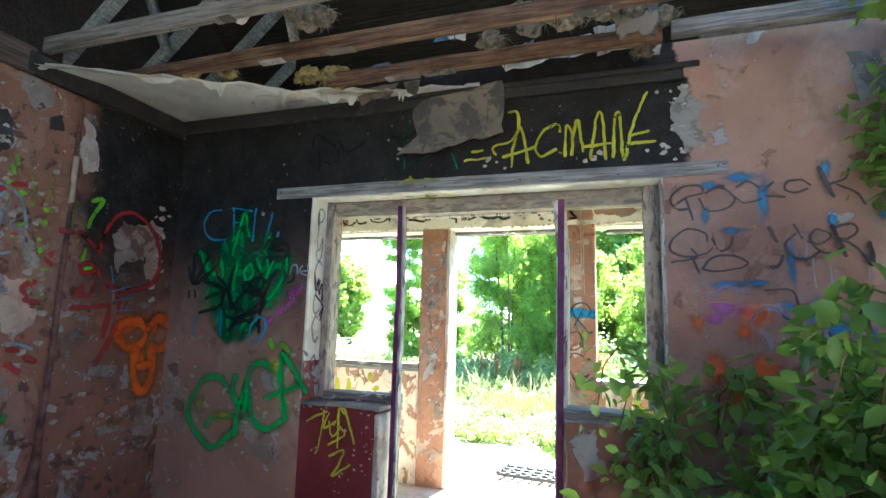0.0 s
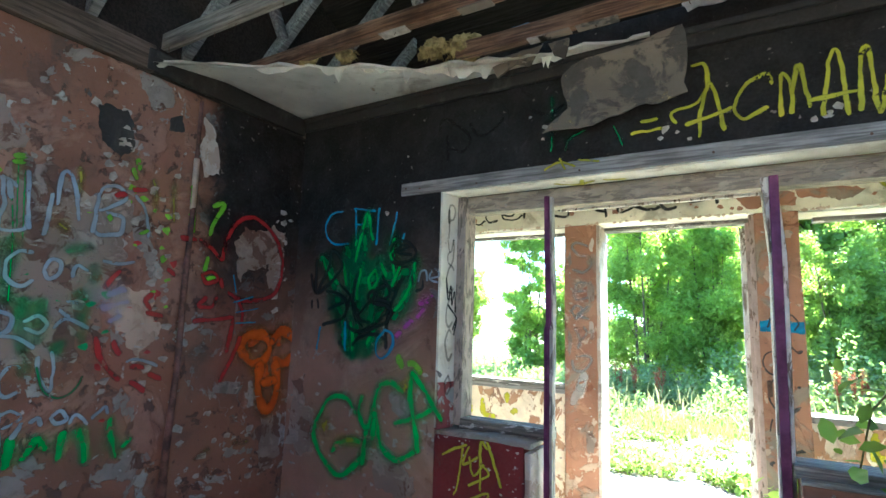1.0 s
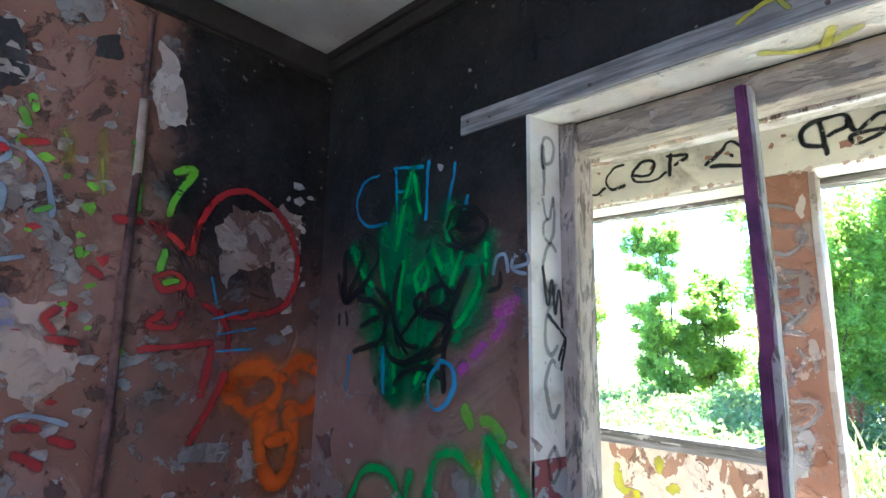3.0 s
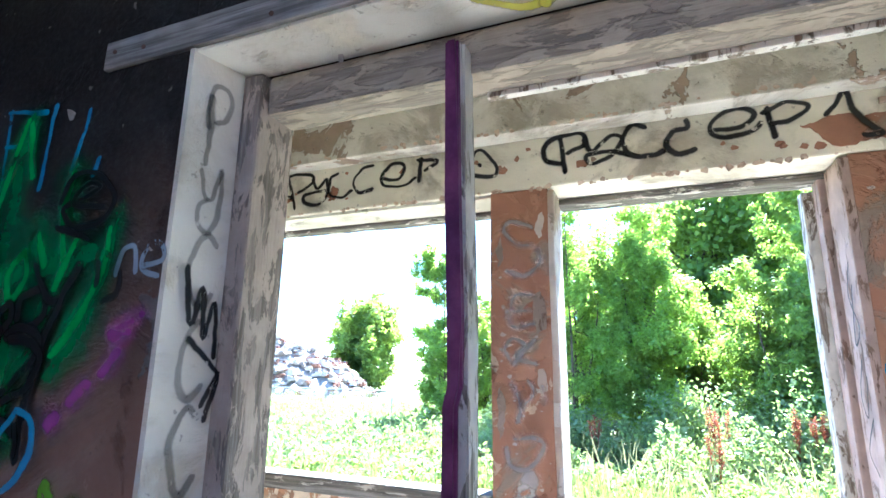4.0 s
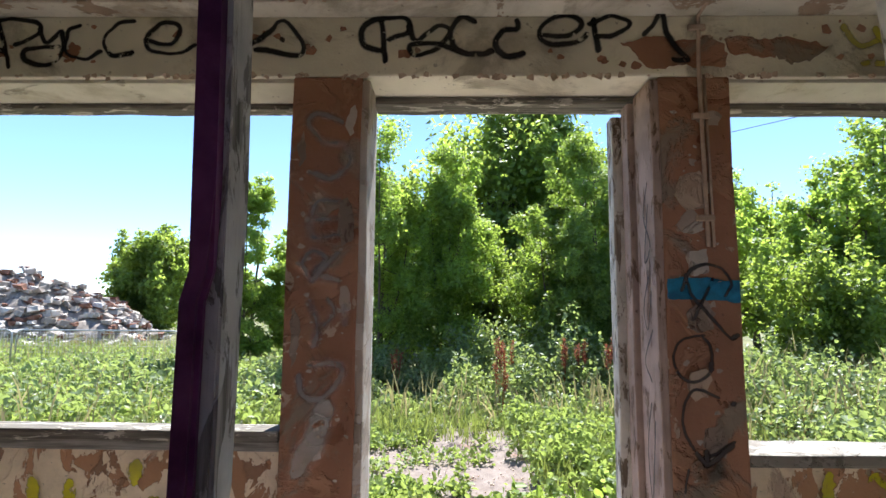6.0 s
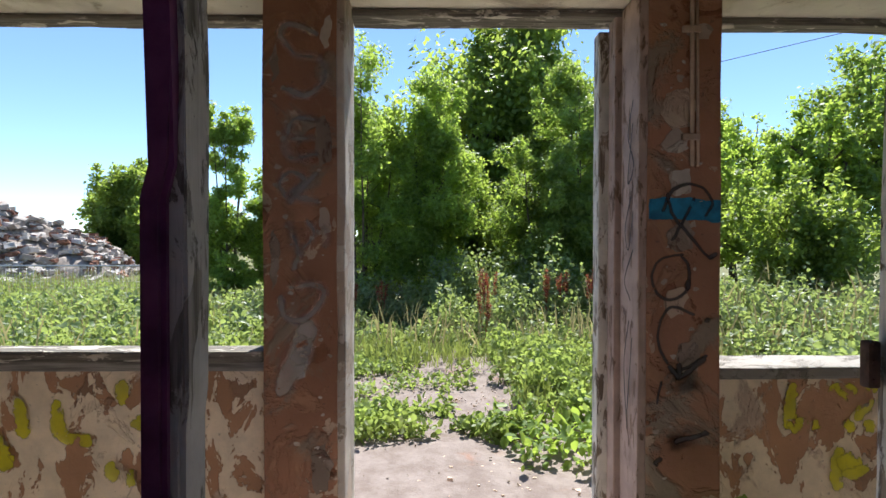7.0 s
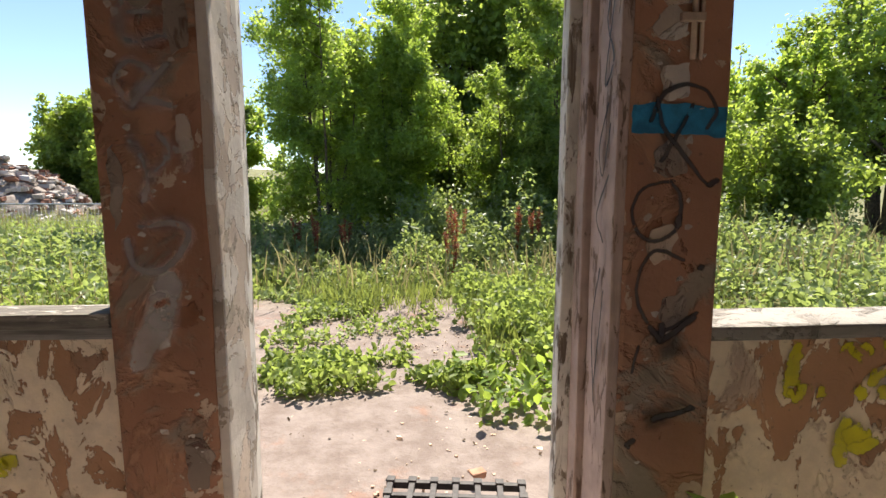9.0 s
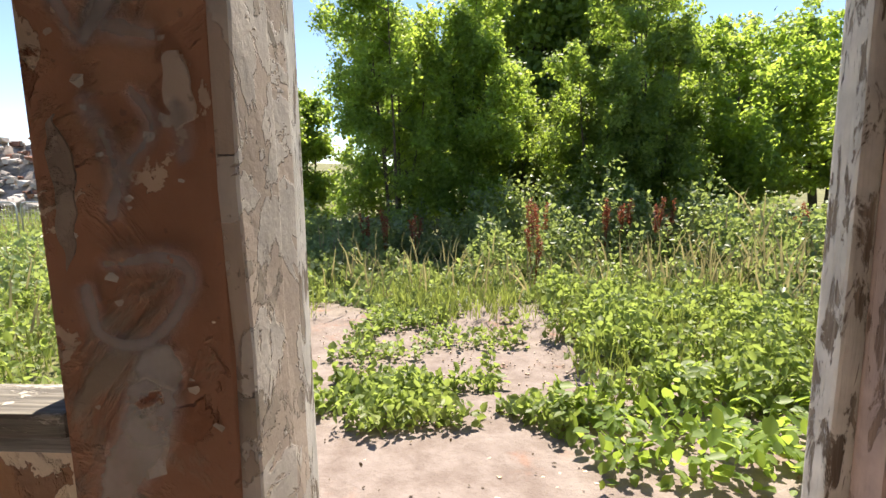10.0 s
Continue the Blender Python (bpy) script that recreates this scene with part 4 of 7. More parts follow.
for gx in (L - 0.25, RX):
    bm = bmesh.new()
    prof = [(BY - 0.25, 2.62), (PO, 2.62), (PO, roof_z(PO) - 0.02), (RIDGE_Y, roof_z(RIDGE_Y) - 0.02), (BY - 0.25, roof_z(BY - 0.25) - 0.02)]
    a = [bm.verts.new((gx, y, z)) for y, z in prof]
    b = [bm.verts.new((gx + 0.25, y, z)) for y, z in prof]
    bm.faces.new(a), bm.faces.new(b[::-1])
    for k in range(5):
        bm.faces.new((a[k], b[k], b[(k + 1) % 5], a[(k + 1) % 5]))
    bmesh.ops.recalc_face_normals(bm, faces=bm.faces)
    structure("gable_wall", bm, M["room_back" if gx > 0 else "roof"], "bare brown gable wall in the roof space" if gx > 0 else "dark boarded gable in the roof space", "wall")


def torn_board(name, outline, y, tilt, mat, label, seed, amount=0.03):
    """A torn sheet hanging in front of the window wall."""
    vz = max(v for _, v in outline)
    bm = sheet(ragged(outline, 6, amount, seed), 0.012, lambda u, v, w: Vector((u, y + w - tilt * (vz - v) + 0.015 * noise.noise(Vector((u * 5, v * 5, seed))), v)))
    return tagged(part(name, bm, M[mat]), label, "board")


torn_board("hanging_board", [(-0.47, 2.62), (-0.42, 2.68), (0.10, 2.76), (0.11, 2.42), (-0.1, 2.40), (-0.36, 2.36), (-0.57, 2.35), (-0.44, 2.46)], 3.27, 0.03, "board", "brown sodden ceiling board hanging over the opening", 5, 0.025)
torn_board("hanging_scrap", [(-0.86, 2.80), (-0.55, 2.80), (-0.62, 2.71), (-0.70, 2.74), (-0.80, 2.67)], 3.22, 0.02, "board", "torn brown lining scrap hanging from the ceiling", 8, 0.015)
torn_board("hanging_scrap", [(-0.52, 2.80), (-0.42, 2.80), (-0.44, 2.70), (-0.49, 2.73)], 3.22, 0.02, "board", "torn brown lining scrap hanging from the ceiling", 9, 0.015)
torn_board("pale_lining", [(0.10, 2.90), (0.62, 2.98), (0.66, 2.86), (0.4, 2.83), (0.12, 2.79)], 3.24, 0.04, "foil", "crumpled pale ceiling lining over the joists", 12, 0.03)
torn_board("bare_board", [(0.62, 3.00), (0.90, 3.02), (0.92, 2.86), (0.66, 2.84)], 3.25, 0.02, "pink_jamb", "pinkish bare board between joists", 13, 0.02)
torn_board("white_scrap", [(0.82, 2.86), (1.0, 2.88), (0.98, 2.76), (0.9, 2.78)], 3.22, 0.05, "chip", "white torn lining scrap", 15, 0.02)
torn_board("bare_board", [(-1.28, 2.98), (-0.78, 3.08), (-0.76, 2.97), (-1.0, 2.93), (-1.22, 2.89)], 2.45, -0.2, "pink_jamb", "torn pinkish ceiling board caught on the joists", 33, 0.04)
torn_board("green_board", [(-0.95, 3.3), (-0.5, 3.34), (-0.44, 2.98), (-0.9, 2.96)], 2.72, 0.5, "green_board", "faded green board lying in the roof space", 34, 0.03)
torn_board("hanging_scrap", [(0.28, 2.95), (0.5, 2.97), (0.46, 2.80), (0.38, 2.84), (0.31, 2.78)], 2.86, 0.05, "board", "torn brown lining scrap hanging from a joist", 35, 0.03)
torn_board("hanging_scrap", [(0.72, 2.96), (0.96, 2.98), (0.93, 2.74), (0.84, 2.80), (0.76, 2.76)], 2.98, 0.05, "board", "torn brown lining scrap hanging from a joist", 36, 0.03)
torn_board("hanging_scrap", [(-0.2, 2.95), (0.0, 2.97), (-0.03, 2.84), (-0.12, 2.86)], 2.9, 0.05, "foil", "torn pale lining scrap hanging from a joist", 37, 0.03)


def tuft(name, x, y, z, r, mat, label, seed, drops=14):
    """A clump of fibrous insulation with hanging shreds."""
    bm = bmesh.new()
    rr = random.Random(seed)
    for k in range(5):
        q = Vector((rr.uniform(-0.9, 0.9) * r, rr.uniform(-0.4, 0.4) * r, rr.uniform(-0.45, 0.3) * r)) if k else Vector((0, 0, 0))
        s = r * (rr.uniform(0.4, 0.75) if k else 0.8)
        made = bmesh.ops.create_icosphere(bm, subdivisions=3, radius=s)["verts"]
        for v in made:
            p = v.co * (1.1 / s) + Vector((seed, k * 3, 0))
            v.co *= 0.85 + 0.45 * noise.noise(p) + 0.3 * noise.noise(p * 2.7) + 0.22 * noise.noise(p * 7.1)
            v.co.z *= 0.75
            v.co += q
    for _ in range(drops * 6):
        a, e = rr.uniform(0, math.tau), rr.uniform(-1.2, 0.6)
        d = Vector((math.cos(a) * math.cos(e), 0.6 * math.sin(a) * math.cos(e), 0.7 * math.sin(e)))
        q = d * r * rr.uniform(0.6, 1.0)
        ln = r * rr.uniform(0.15, 0.5)
        bend = Vector((rr.uniform(-0.5, 0.5), rr.uniform(-0.3, 0.3), -0.6)) * ln
        add_tube(bm, [q, q + d * ln * 0.6 + bend * 0.3, q + d * ln * 0.8 + bend], [0.0022, 0.0018, 0.0008], 3)
    return tagged(part(name, bm, M[mat], at=pose(x, y, z)), label, "insulation", "insulation clumps")


for k, (x, y, z, r, mt) in enumerate([(-0.80, 2.5, 2.90, 0.10, "insul"), (-0.68, 2.5, 2.84, 0.09, "insul"), (-0.98, 3.12, 2.86, 0.10, "insul_y"), (-1.12, 3.08, 2.87, 0.08, "insul_y"),
                                      (0.10, 3.0, 2.88, 0.08, "insul"), (0.36, 2.92, 2.93, 0.11, "insul"), (0.52, 2.9, 2.91, 0.11, "insul"), (0.68, 2.9, 2.92, 0.12, "insul"),
                                      (0.82, 2.95, 2.93, 0.10, "insul"), (0.98, 3.06, 2.90, 0.09, "insul"), (-1.75, 2.76, 2.81, 0.06, "insul_y"), (-1.55, 2.85, 2.82, 0.06, "insul_y"), (0.88, 3.2, 2.80, 0.06, "insul")]):
    tuft("insulation_clump", x, y, z, r, mt, "matted brown loft insulation caught on a joist" if mt == "insul" else "yellowed loft insulation hanging at the ceiling edge", k + 3)
for x, y in ((-0.78, 3.22), (-0.2, 2.9), (0.15, 3.2)):
    tagged(part("blue_scrap", sheet(ragged([(0, 0), (0.16, 0.02), (0.15, 0.10), (0.02, 0.09)], 5, 0.03, x), 0.006, lambda u, v, w: Vector((x + u, y + w, 2.85 + v))), M["blue_scrap"]),
           "faded blue sheet scrap among the joists", "scrap")

# torn paper along the broken edge of the ceiling
EDGE = [(-2.34, 2.24), (-2.02, 2.60), (-1.62, 2.84), (-1.15, 3.10), (-0.85, 3.18), (-0.45, 3.27)]
bm = bmesh.new()
re = random.Random(77)
for k in range(40):
    s = re.random() * (len(EDGE) - 1.001)
    a, b = Vector(EDGE[int(s)]), Vector(EDGE[int(s) + 1])
    p, d = a.lerp(b, s % 1), (b - a).normalized()
    wide, hang, out = re.uniform(0.02, 0.13), re.uniform(0.006, 0.042) * (2.6 if re.random() < 0.15 else 1), re.uniform(-0.03, 0.06)
    n = 6
    up, low = [], []
    for i in range(n):
        t = (i / (n - 1) - 0.5) * 2
        q = p + d * wide * t
        top = TOP + 0.006 - max(0, 2.75 - q.y - 0.1 * (q.x + 2.36)) * 0.14
        drop = hang * (1 - abs(t) ** 3) * re.uniform(0.35, 1.2) + 0.004
        up.append(bm.verts.new((q.x, q.y + 0.012, top)))
        low.append(bm.verts.new((q.x + d.y * out * drop / hang, q.y - d.x * out * drop / hang, top - drop)))
    for i in range(n - 1):
        bm.faces.new((up[i], up[i + 1], low[i + 1], low[i]))
part("torn_paper", bm, M["ceiling"], bpy.data.objects["ceiling"], "torn paper curling off the ceiling edge")["kind"] = "stuff"

# vertical pipe on the left wall
pp = thing("wall_pipe", "rusty dark red pipe running down the plaster wall", "pipe", L + 0.02, 2.52, 0.05)
fixed("pipe", tube([(L + 0.018, 2.53, 2.58), (L + 0.018, 2.535, 2.2)], 0.011, 8), M["rust"], pp)
fixed("sleeve", tube([(L + 0.018, 2.535, 2.24), (L + 0.018, 2.54, 1.95)], 0.016, 8), M["conduit"], pp, "pale painted sleeve")
fixed("pipe", tube([(L + 0.02, 2.54, 1.96), (L + 0.022, 2.535, 1.5), (L + 0.022, 2.54, 1.1), (L + 0.022, 2.525, 0.7), (L + 0.025, 2.52, 0.5)], [0.014, 0.017, 0.016, 0.019, 0.022], 8), M["rust"], pp)
fixed("boot", tube([(L + 0.03, 2.52, 0.52), (L + 0.03, 2.51, 0.4), (L + 0.03, 2.50, 0.3), (L + 0.03, 2.5, 0.0)], [0.023, 0.032, 0.05, 0.05], 8), M["rust"], pp)

# peeled patches, chips and curled paint
def chips(name, spots, place, mat, label, parent, seed, size=(0.02, 0.06), curl=0.012):
    """Curled flakes of paint lifting off a wall, joined."""
    r = random.Random(seed)
    bm = bmesh.new()
    for cu, cv, su, sv, count in spots:
        for _ in range(count):
            u, v, s = r.gauss(cu, su), r.gauss(cv, sv), r.uniform(*size)
            n = r.randint(5, 7)
            ring = []
            lift = r.uniform(0.2, 1) * curl
            for k in range(n):
                a = k * math.tau / n + r.uniform(-0.3, 0.3)
                q = s * r.uniform(0.5, 1.0)
                du, dv = q * math.cos(a), q * math.sin(a) * r.uniform(0.5, 1)
                ring.append(bm.verts.new(place(u + du, v + dv, 0.002 + lift * max(0, math.sin(a)))))
            c = bm.verts.new(place(u, v, 0.003))
            for k in range(n):
                bm.faces.new((ring[k], ring[(k + 1) % n], c))
    ob = part(name, bm, M[mat], parent, label)
    ob["kind"] = "stuff"
    return ob


on_left = lambda u, v, w: Vector((L + w, u, v))
on_window = lambda u, v, w: Vector((u, WY - w, v))
on_beam = lambda u, v, w: Vector((u, PY + 0.002 - w, v))
on_pillar = lambda u, v, w: Vector((u, PY - w, v))
on_reveal = lambda u, v, w: Vector((OX0 + 0.012 + w + (u - WY + 0.004) / 0.128 * SPLAY, u, v))
on_red = lambda u, v, w: Vector((u, WY - 0.006 - w, v))
on_jamb = lambda u, v, w: Vector((0.318 - w, u, v))
on_low = lambda u, v, w: Vector((u, PY + 0.035 - w, v))
on_low2 = lambda u, v, w: Vector((u, PY + 0.092 - w, v))


def patch(parent, outline, place, mat, label, seed, amount=0.03, thick=0.004):
    return part("peeled_patch", sheet(ragged(outline, 16, amount, seed), thick + 0.0003 * (seed % 9), lambda u, v, w: place(u, v, w + 0.0005)), M[mat], parent, label)


patch(wall_left, [(2.84, 1.8), (2.92, 1.92), (3.04, 1.92), (3.12, 1.98), (3.22, 1.9), (3.24, 1.7), (3.2, 1.52), (3.12, 1.56), (3.1, 1.72), (3.0, 1.66), (2.9, 1.6), (2.86, 1.68)], on_left, "grey_patch", "bare pinkish plaster within the heart", 3, 0.05)
patch(wall_left, [(1.72, 1.95), (1.82, 2.04), (2.0, 1.95), (2.2, 1.9), (2.22, 1.6), (2.0, 1.45), (2.05, 1.2), (1.8, 1.1), (1.7, 1.3), (1.66, 1.7)], on_left, "grey_patch", "large peeled area of grey plaster under the tags", 7, 0.08)
patch(wall_left, [(2.2, 1.5), (2.36, 1.46), (2.44, 1.3), (2.34, 1.16), (2.2, 1.28)], on_left, "low_pale", "bare pale plaster", 9, 0.05)
patch(wall_left, [(2.8, 0.95), (2.92, 1.0), (2.97, 0.86), (3.06, 0.8), (3.0, 0.72), (2.9, 0.78)], on_left, "coping", "flaked grey plaster low on the wall", 10, 0.07)
patch(wall_left, [(3.1, 0.72), (3.3, 0.76), (3.32, 0.5), (3.2, 0.42), (3.12, 0.55)], on_left, "grey_patch", "flaked grey plaster low on the wall", 25, 0.07)
patch(wall_left, [(2.02, 2.36), (2.15, 2.38), (2.2, 2.22), (2.14, 2.12), (2.06, 2.2)], on_left, "cove", "dark hole in the paint", 11, 0.03)
patch(wall_left, [(2.37, 2.42), (2.43, 2.45), (2.45, 2.36), (2.38, 2.35)], on_left, "cove", "dark hole in the paint", 12, 0.02)
patch(wall_left, [(2.58, 2.5), (2.66, 2.42), (2.7, 2.2), (2.6, 2.16), (2.56, 2.3)], on_left, "pillar_side", "bare pinkish plaster by the pipe", 14, 0.03)
patch(wall_left, [(1.4, 2.25), (1.62, 2.27), (1.75, 2.1), (1.72, 2.03), (1.5, 2.06), (1.35, 2.1)], on_left, "grey_patch", "bare grey plaster above the doorway", 15, 0.05)
patch(wall_window, [(-2.3, 0.98), (-2.2, 1.0), (-2.16, 0.75), (-2.05, 0.6), (-2.2, 0.5), (-2.32, 0.6)], on_window, "grey_patch", "flaked grey plaster low on the wall", 16, 0.08)
patch(wall_window, [(-1.75, 0.62), (-1.6, 0.66), (-1.42, 0.6), (-1.36, 0.42), (-1.55, 0.4)], on_window, "grey_patch", "flaked grey plaster low on the wall", 26, 0.08)
patch(wall_window, [(-1.5, 0.95), (-1.42, 1.0), (-1.38, 0.84), (-1.46, 0.8)], on_window, "coping", "flaked grey plaster low on the wall", 27, 0.05)
patch(wall_window, [(1.08, 2.62), (1.2, 2.5), (1.16, 2.4), (1.2, 2.3), (1.08, 2.26), (1.03, 2.38), (1.02, 2.55)], on_window, "coping", "flaked pale plaster at the edge of the soot", 17, 0.05)
patch(wall_window, [(1.86, 2.72), (2.0, 2.73), (2.02, 2.5), (1.9, 2.46)], on_window, "coping", "square of bare grey plaster", 18, 0.02)
patch(pb, [(0.22, 2.22), (0.44, 2.235), (0.56, 2.21), (0.56, 2.13), (0.3, 2.135)], on_beam, "pillar", "terracotta undercoat showing", 19, 0.03)
patch(pb, [(0.57, 2.22), (0.75, 2.24), (0.9, 2.2), (0.82, 2.16), (0.6, 2.16)], on_beam, "pillar", "terracotta undercoat showing", 20, 0.03)
chips("paint_flakes", [(2.16, 2.2, 0.06, 0.1, 10), (2.0, 1.8, 0.22, 0.2, 52), (2.4, 1.6, 0.06, 0.25, 14), (3.2, 1.72, 0.025, 0.13, 26), (2.3, 1.2, 0.1, 0.1, 14), (2.9, 0.7, 0.2, 0.2, 26), (1.5, 2.2, 0.15, 0.12, 10), (1.6, 2.1, 0.1, 0.1, 8)], on_left, "chip", "curled pale paint flakes", wall_left, 5, (0.012, 0.042), 0.02)
chips("paint_flakes", [(1.1, 2.42, 0.05, 0.14, 26), (0.02, 2.28, 0.03, 0.02, 4), (0.62, 2.27, 0.06, 0.02, 5), (0.98, 2.3, 0.05, 0.03, 6), (-1.7, 0.6, 0.3, 0.25, 60), (-2.25, 0.8, 0.05, 0.3, 14), (-1.1, 2.4, 0.5, 0.2, 10), (-1.3, 1.0, 0.05, 0.3, 12)], on_window, "chip", "curled pale paint flakes", wall_window, 6, (0.008, 0.03))
chips("paint_flakes", [(-0.95, 0.75, 0.2, 0.012, 24), (-0.75, 0.5, 0.05, 0.15, 16), (-1.0, 0.4, 0.15, 0.2, 12)], on_red, "chip", "chips in the red paint", dw, 8, (0.004, 0.014), 0.003)



for nm, c in (("flake_lime", (0.22, 0.5, 0.04)), ("flake_red", (0.36, 0.03, 0.03)), ("flake_green", (0.03, 0.3, 0.1))):
    M[nm] = plain(nm, c, 0.6, 0.3, 20)
for nm, sp, sd in (("flake_lime", [(2.0, 1.85, 0.2, 0.1, 12), (2.45, 1.6, 0.08, 0.12, 8), (2.25, 1.95, 0.06, 0.06, 5)], 41), ("flake_red", [(2.38, 1.5, 0.06, 0.1, 10), (2.2, 1.2, 0.1, 0.15, 6)], 42), ("flake_green", [(1.9, 1.55, 0.15, 0.1, 16), (2.05, 1.35, 0.1, 0.1, 8)], 43)):
    chips("paint_flakes", sp, on_left, nm, "flakes of sprayed paint", wall_left, sd, (0.012, 0.035), 0.008)
chips("curled_paint", [(1.78, 2.02, 0.05, 0.02, 5), (2.02, 1.9, 0.16, 0.06, 8), (2.16, 2.2, 0.03, 0.06, 4), (2.3, 2.02, 0.03, 0.02, 2), (2.38, 1.35, 0.05, 0.1, 3)], on_left, "chip", "large curled sheets of paint lifting off the wall", wall_left, 58, (0.02, 0.042), 0.04)
chips("broken_edge", [(-1.3, 2.10, 0.5, 0.003, 40), (-0.13, 2.10, 0.3, 0.003, 30), (0.9, 2.10, 0.4, 0.003, 30)], on_beam, "low_pale", "broken plaster along the lower edge of the beam", pb, 51, (0.006, 0.022), 0.006)
chips("broken_edge", [(-0.5, 2.32, 1.0, 0.006, 70)], lambda u, v, w: Vector((u, PY - 0.085 - w, v)), "low_pale", "flaking plaster along the step of the beam", pb, 52, (0.006, 0.022), 0.005)
chips("paint_flakes", [(-1.1, 2.22, 0.5, 0.05, 14), (0.7, 2.2, 0.2, 0.04, 14), (0.3, 2.16, 0.12, 0.02, 14)], on_beam, "pillar", "spots of terracotta undercoat", pb, 53, (0.006, 0.03), 0.002)
pil, pir = bpy.data.objects["pillar_left"], bpy.data.objects["pillar_right"]
chips("paint_flakes", [(-0.79, 1.5, 0.012, 0.35, 20), (-0.665, 1.2, 0.012, 0.5, 20), (-0.72, 1.0, 0.03, 0.4, 14)], on_pillar, "pillar_side", "pale flaked spots along the edges", pil, 21, (0.004, 0.016), 0.003)
chips("paint_flakes", [(0.40, 1.3, 0.012, 0.5, 20), (0.45, 1.75, 0.03, 0.12, 12), (0.46, 1.5, 0.03, 0.1, 8), (0.46, 0.9, 0.03, 0.3, 8)], on_pillar, "pillar_side", "pale flaked spots along the edges", pir, 22, (0.004, 0.016), 0.003)
for parent, seed, rows in ((pil, 31, ((-0.655, 1.62, 0.026, 0.08), (-0.65, 1.36, 0.018, 0.04), (-0.812, 1.25, 0.014, 0.10), (-0.72, 1.03, 0.03, 0.035), (-0.725, 0.93, 0.022, 0.05), (-0.665, 0.60, 0.035, 0.08), (-0.812, 1.85, 0.012, 0.06), (-0.648, 1.95, 0.018, 0.06))),
                           (pir, 32, ((0.44, 1.72, 0.055, 0.07), (0.42, 1.62, 0.04, 0.04), (0.45, 1.32, 0.05, 0.05), (0.44, 1.12, 0.04, 0.05), (0.5, 1.95, 0.04, 0.03), (0.48, 0.95, 0.04, 0.05)))):
    for k, (u, v, du, dv) in enumerate(rows):
        patch(parent, [(u - du, v - dv * 0.3), (u - du * 0.4, v - dv), (u + du * 0.6, v - dv * 0.8), (u + du, v + dv * 0.2), (u + du * 0.3, v + dv), (u - du * 0.7, v + dv * 0.7)], on_pillar, ("grey_patch", "pillar_side", "grey_patch")[k % 3] if parent is pil else ("low_pale", "pillar_side", "grey_patch")[k % 3], "pale patch where paint has come off", seed + k, 0.016, 0.0022)

# ---- graffiti ----
PAINT = {k: spray("spray_" + k, c, cv, solid=0.95 if k in ("black", "mark") else 0.65, soft=0.95 if k in ("orange", "green", "green_mist", "magenta", "lilac", "mustard", "grey", "deep_green") else 0.62) for k, c, cv in (
    ("yellow", (0.52, 0.49, 0.04), 0.9), ("green", (0.03, 0.45, 0.09), 0.92), ("lime", (0.25, 0.6, 0.04), 0.8), ("deep_green", (0.012, 0.20, 0.06), 0.94), ("black", (0.008, 0.008, 0.01), 1.0),
    ("blue", (0.05, 0.32, 0.58), 0.92), ("pale_blue", (0.42, 0.52, 0.62), 0.75), ("red", (0.38, 0.02, 0.025), 0.95), ("orange", (0.72, 0.14, 0.01), 0.95),
    ("magenta", (0.46, 0.10, 0.40), 0.75), ("grey", (0.40, 0.37, 0.375), 0.68), ("faint", (0.03, 0.03, 0.035), 0.6), ("lilac", (0.48, 0.42, 0.55), 0.6), ("green_mist", (0.03, 0.34, 0.10), 0.62), ("mark", (0.05, 0.045, 0.05), 0.9), ("mustard", (0.42, 0.38, 0.06), 0.6))}
PAINT["yellow_low"] = spray("spray_yellow_on_render", (0.66, 0.62, 0.02), 0.96, soft=0.42, grain=(34, 1.9), only=cream_left)
PAINT["white_drip"] = spray("spray_white_drip", (0.6, 0.56, 0.54), 0.6)
MIST = {k: spray("mist_" + k, c, cv, soft=0.9, grain=(17, 0.75)) for k, c, cv in (
    ("blue", (0.06, 0.27, 0.50), 0.85), ("magenta", (0.50, 0.16, 0.42), 0.8), ("orange", (0.78, 0.15, 0.03), 0.9), ("red", (0.42, 0.04, 0.03), 0.55), ("black", (0.03, 0.028, 0.028), 0.8), ("green", (0.02, 0.30, 0.07), 0.8), ("yellow", (0.55, 0.48, 0.04), 0.6), ("lilac", (0.5, 0.46, 0.62), 0.65))}


def mist(parent, spots, place, colour, label, lift=0.005):
    return part("spray_mist", clouds_mesh(spots, place, MIST[colour], lift), None, parent, label)


def tag(parent, strokes, width, place, colour, label, lift=0.006):
    return part("spray_tag", strokes_mesh(strokes, width, place, PAINT[colour], lift), None, parent, label)


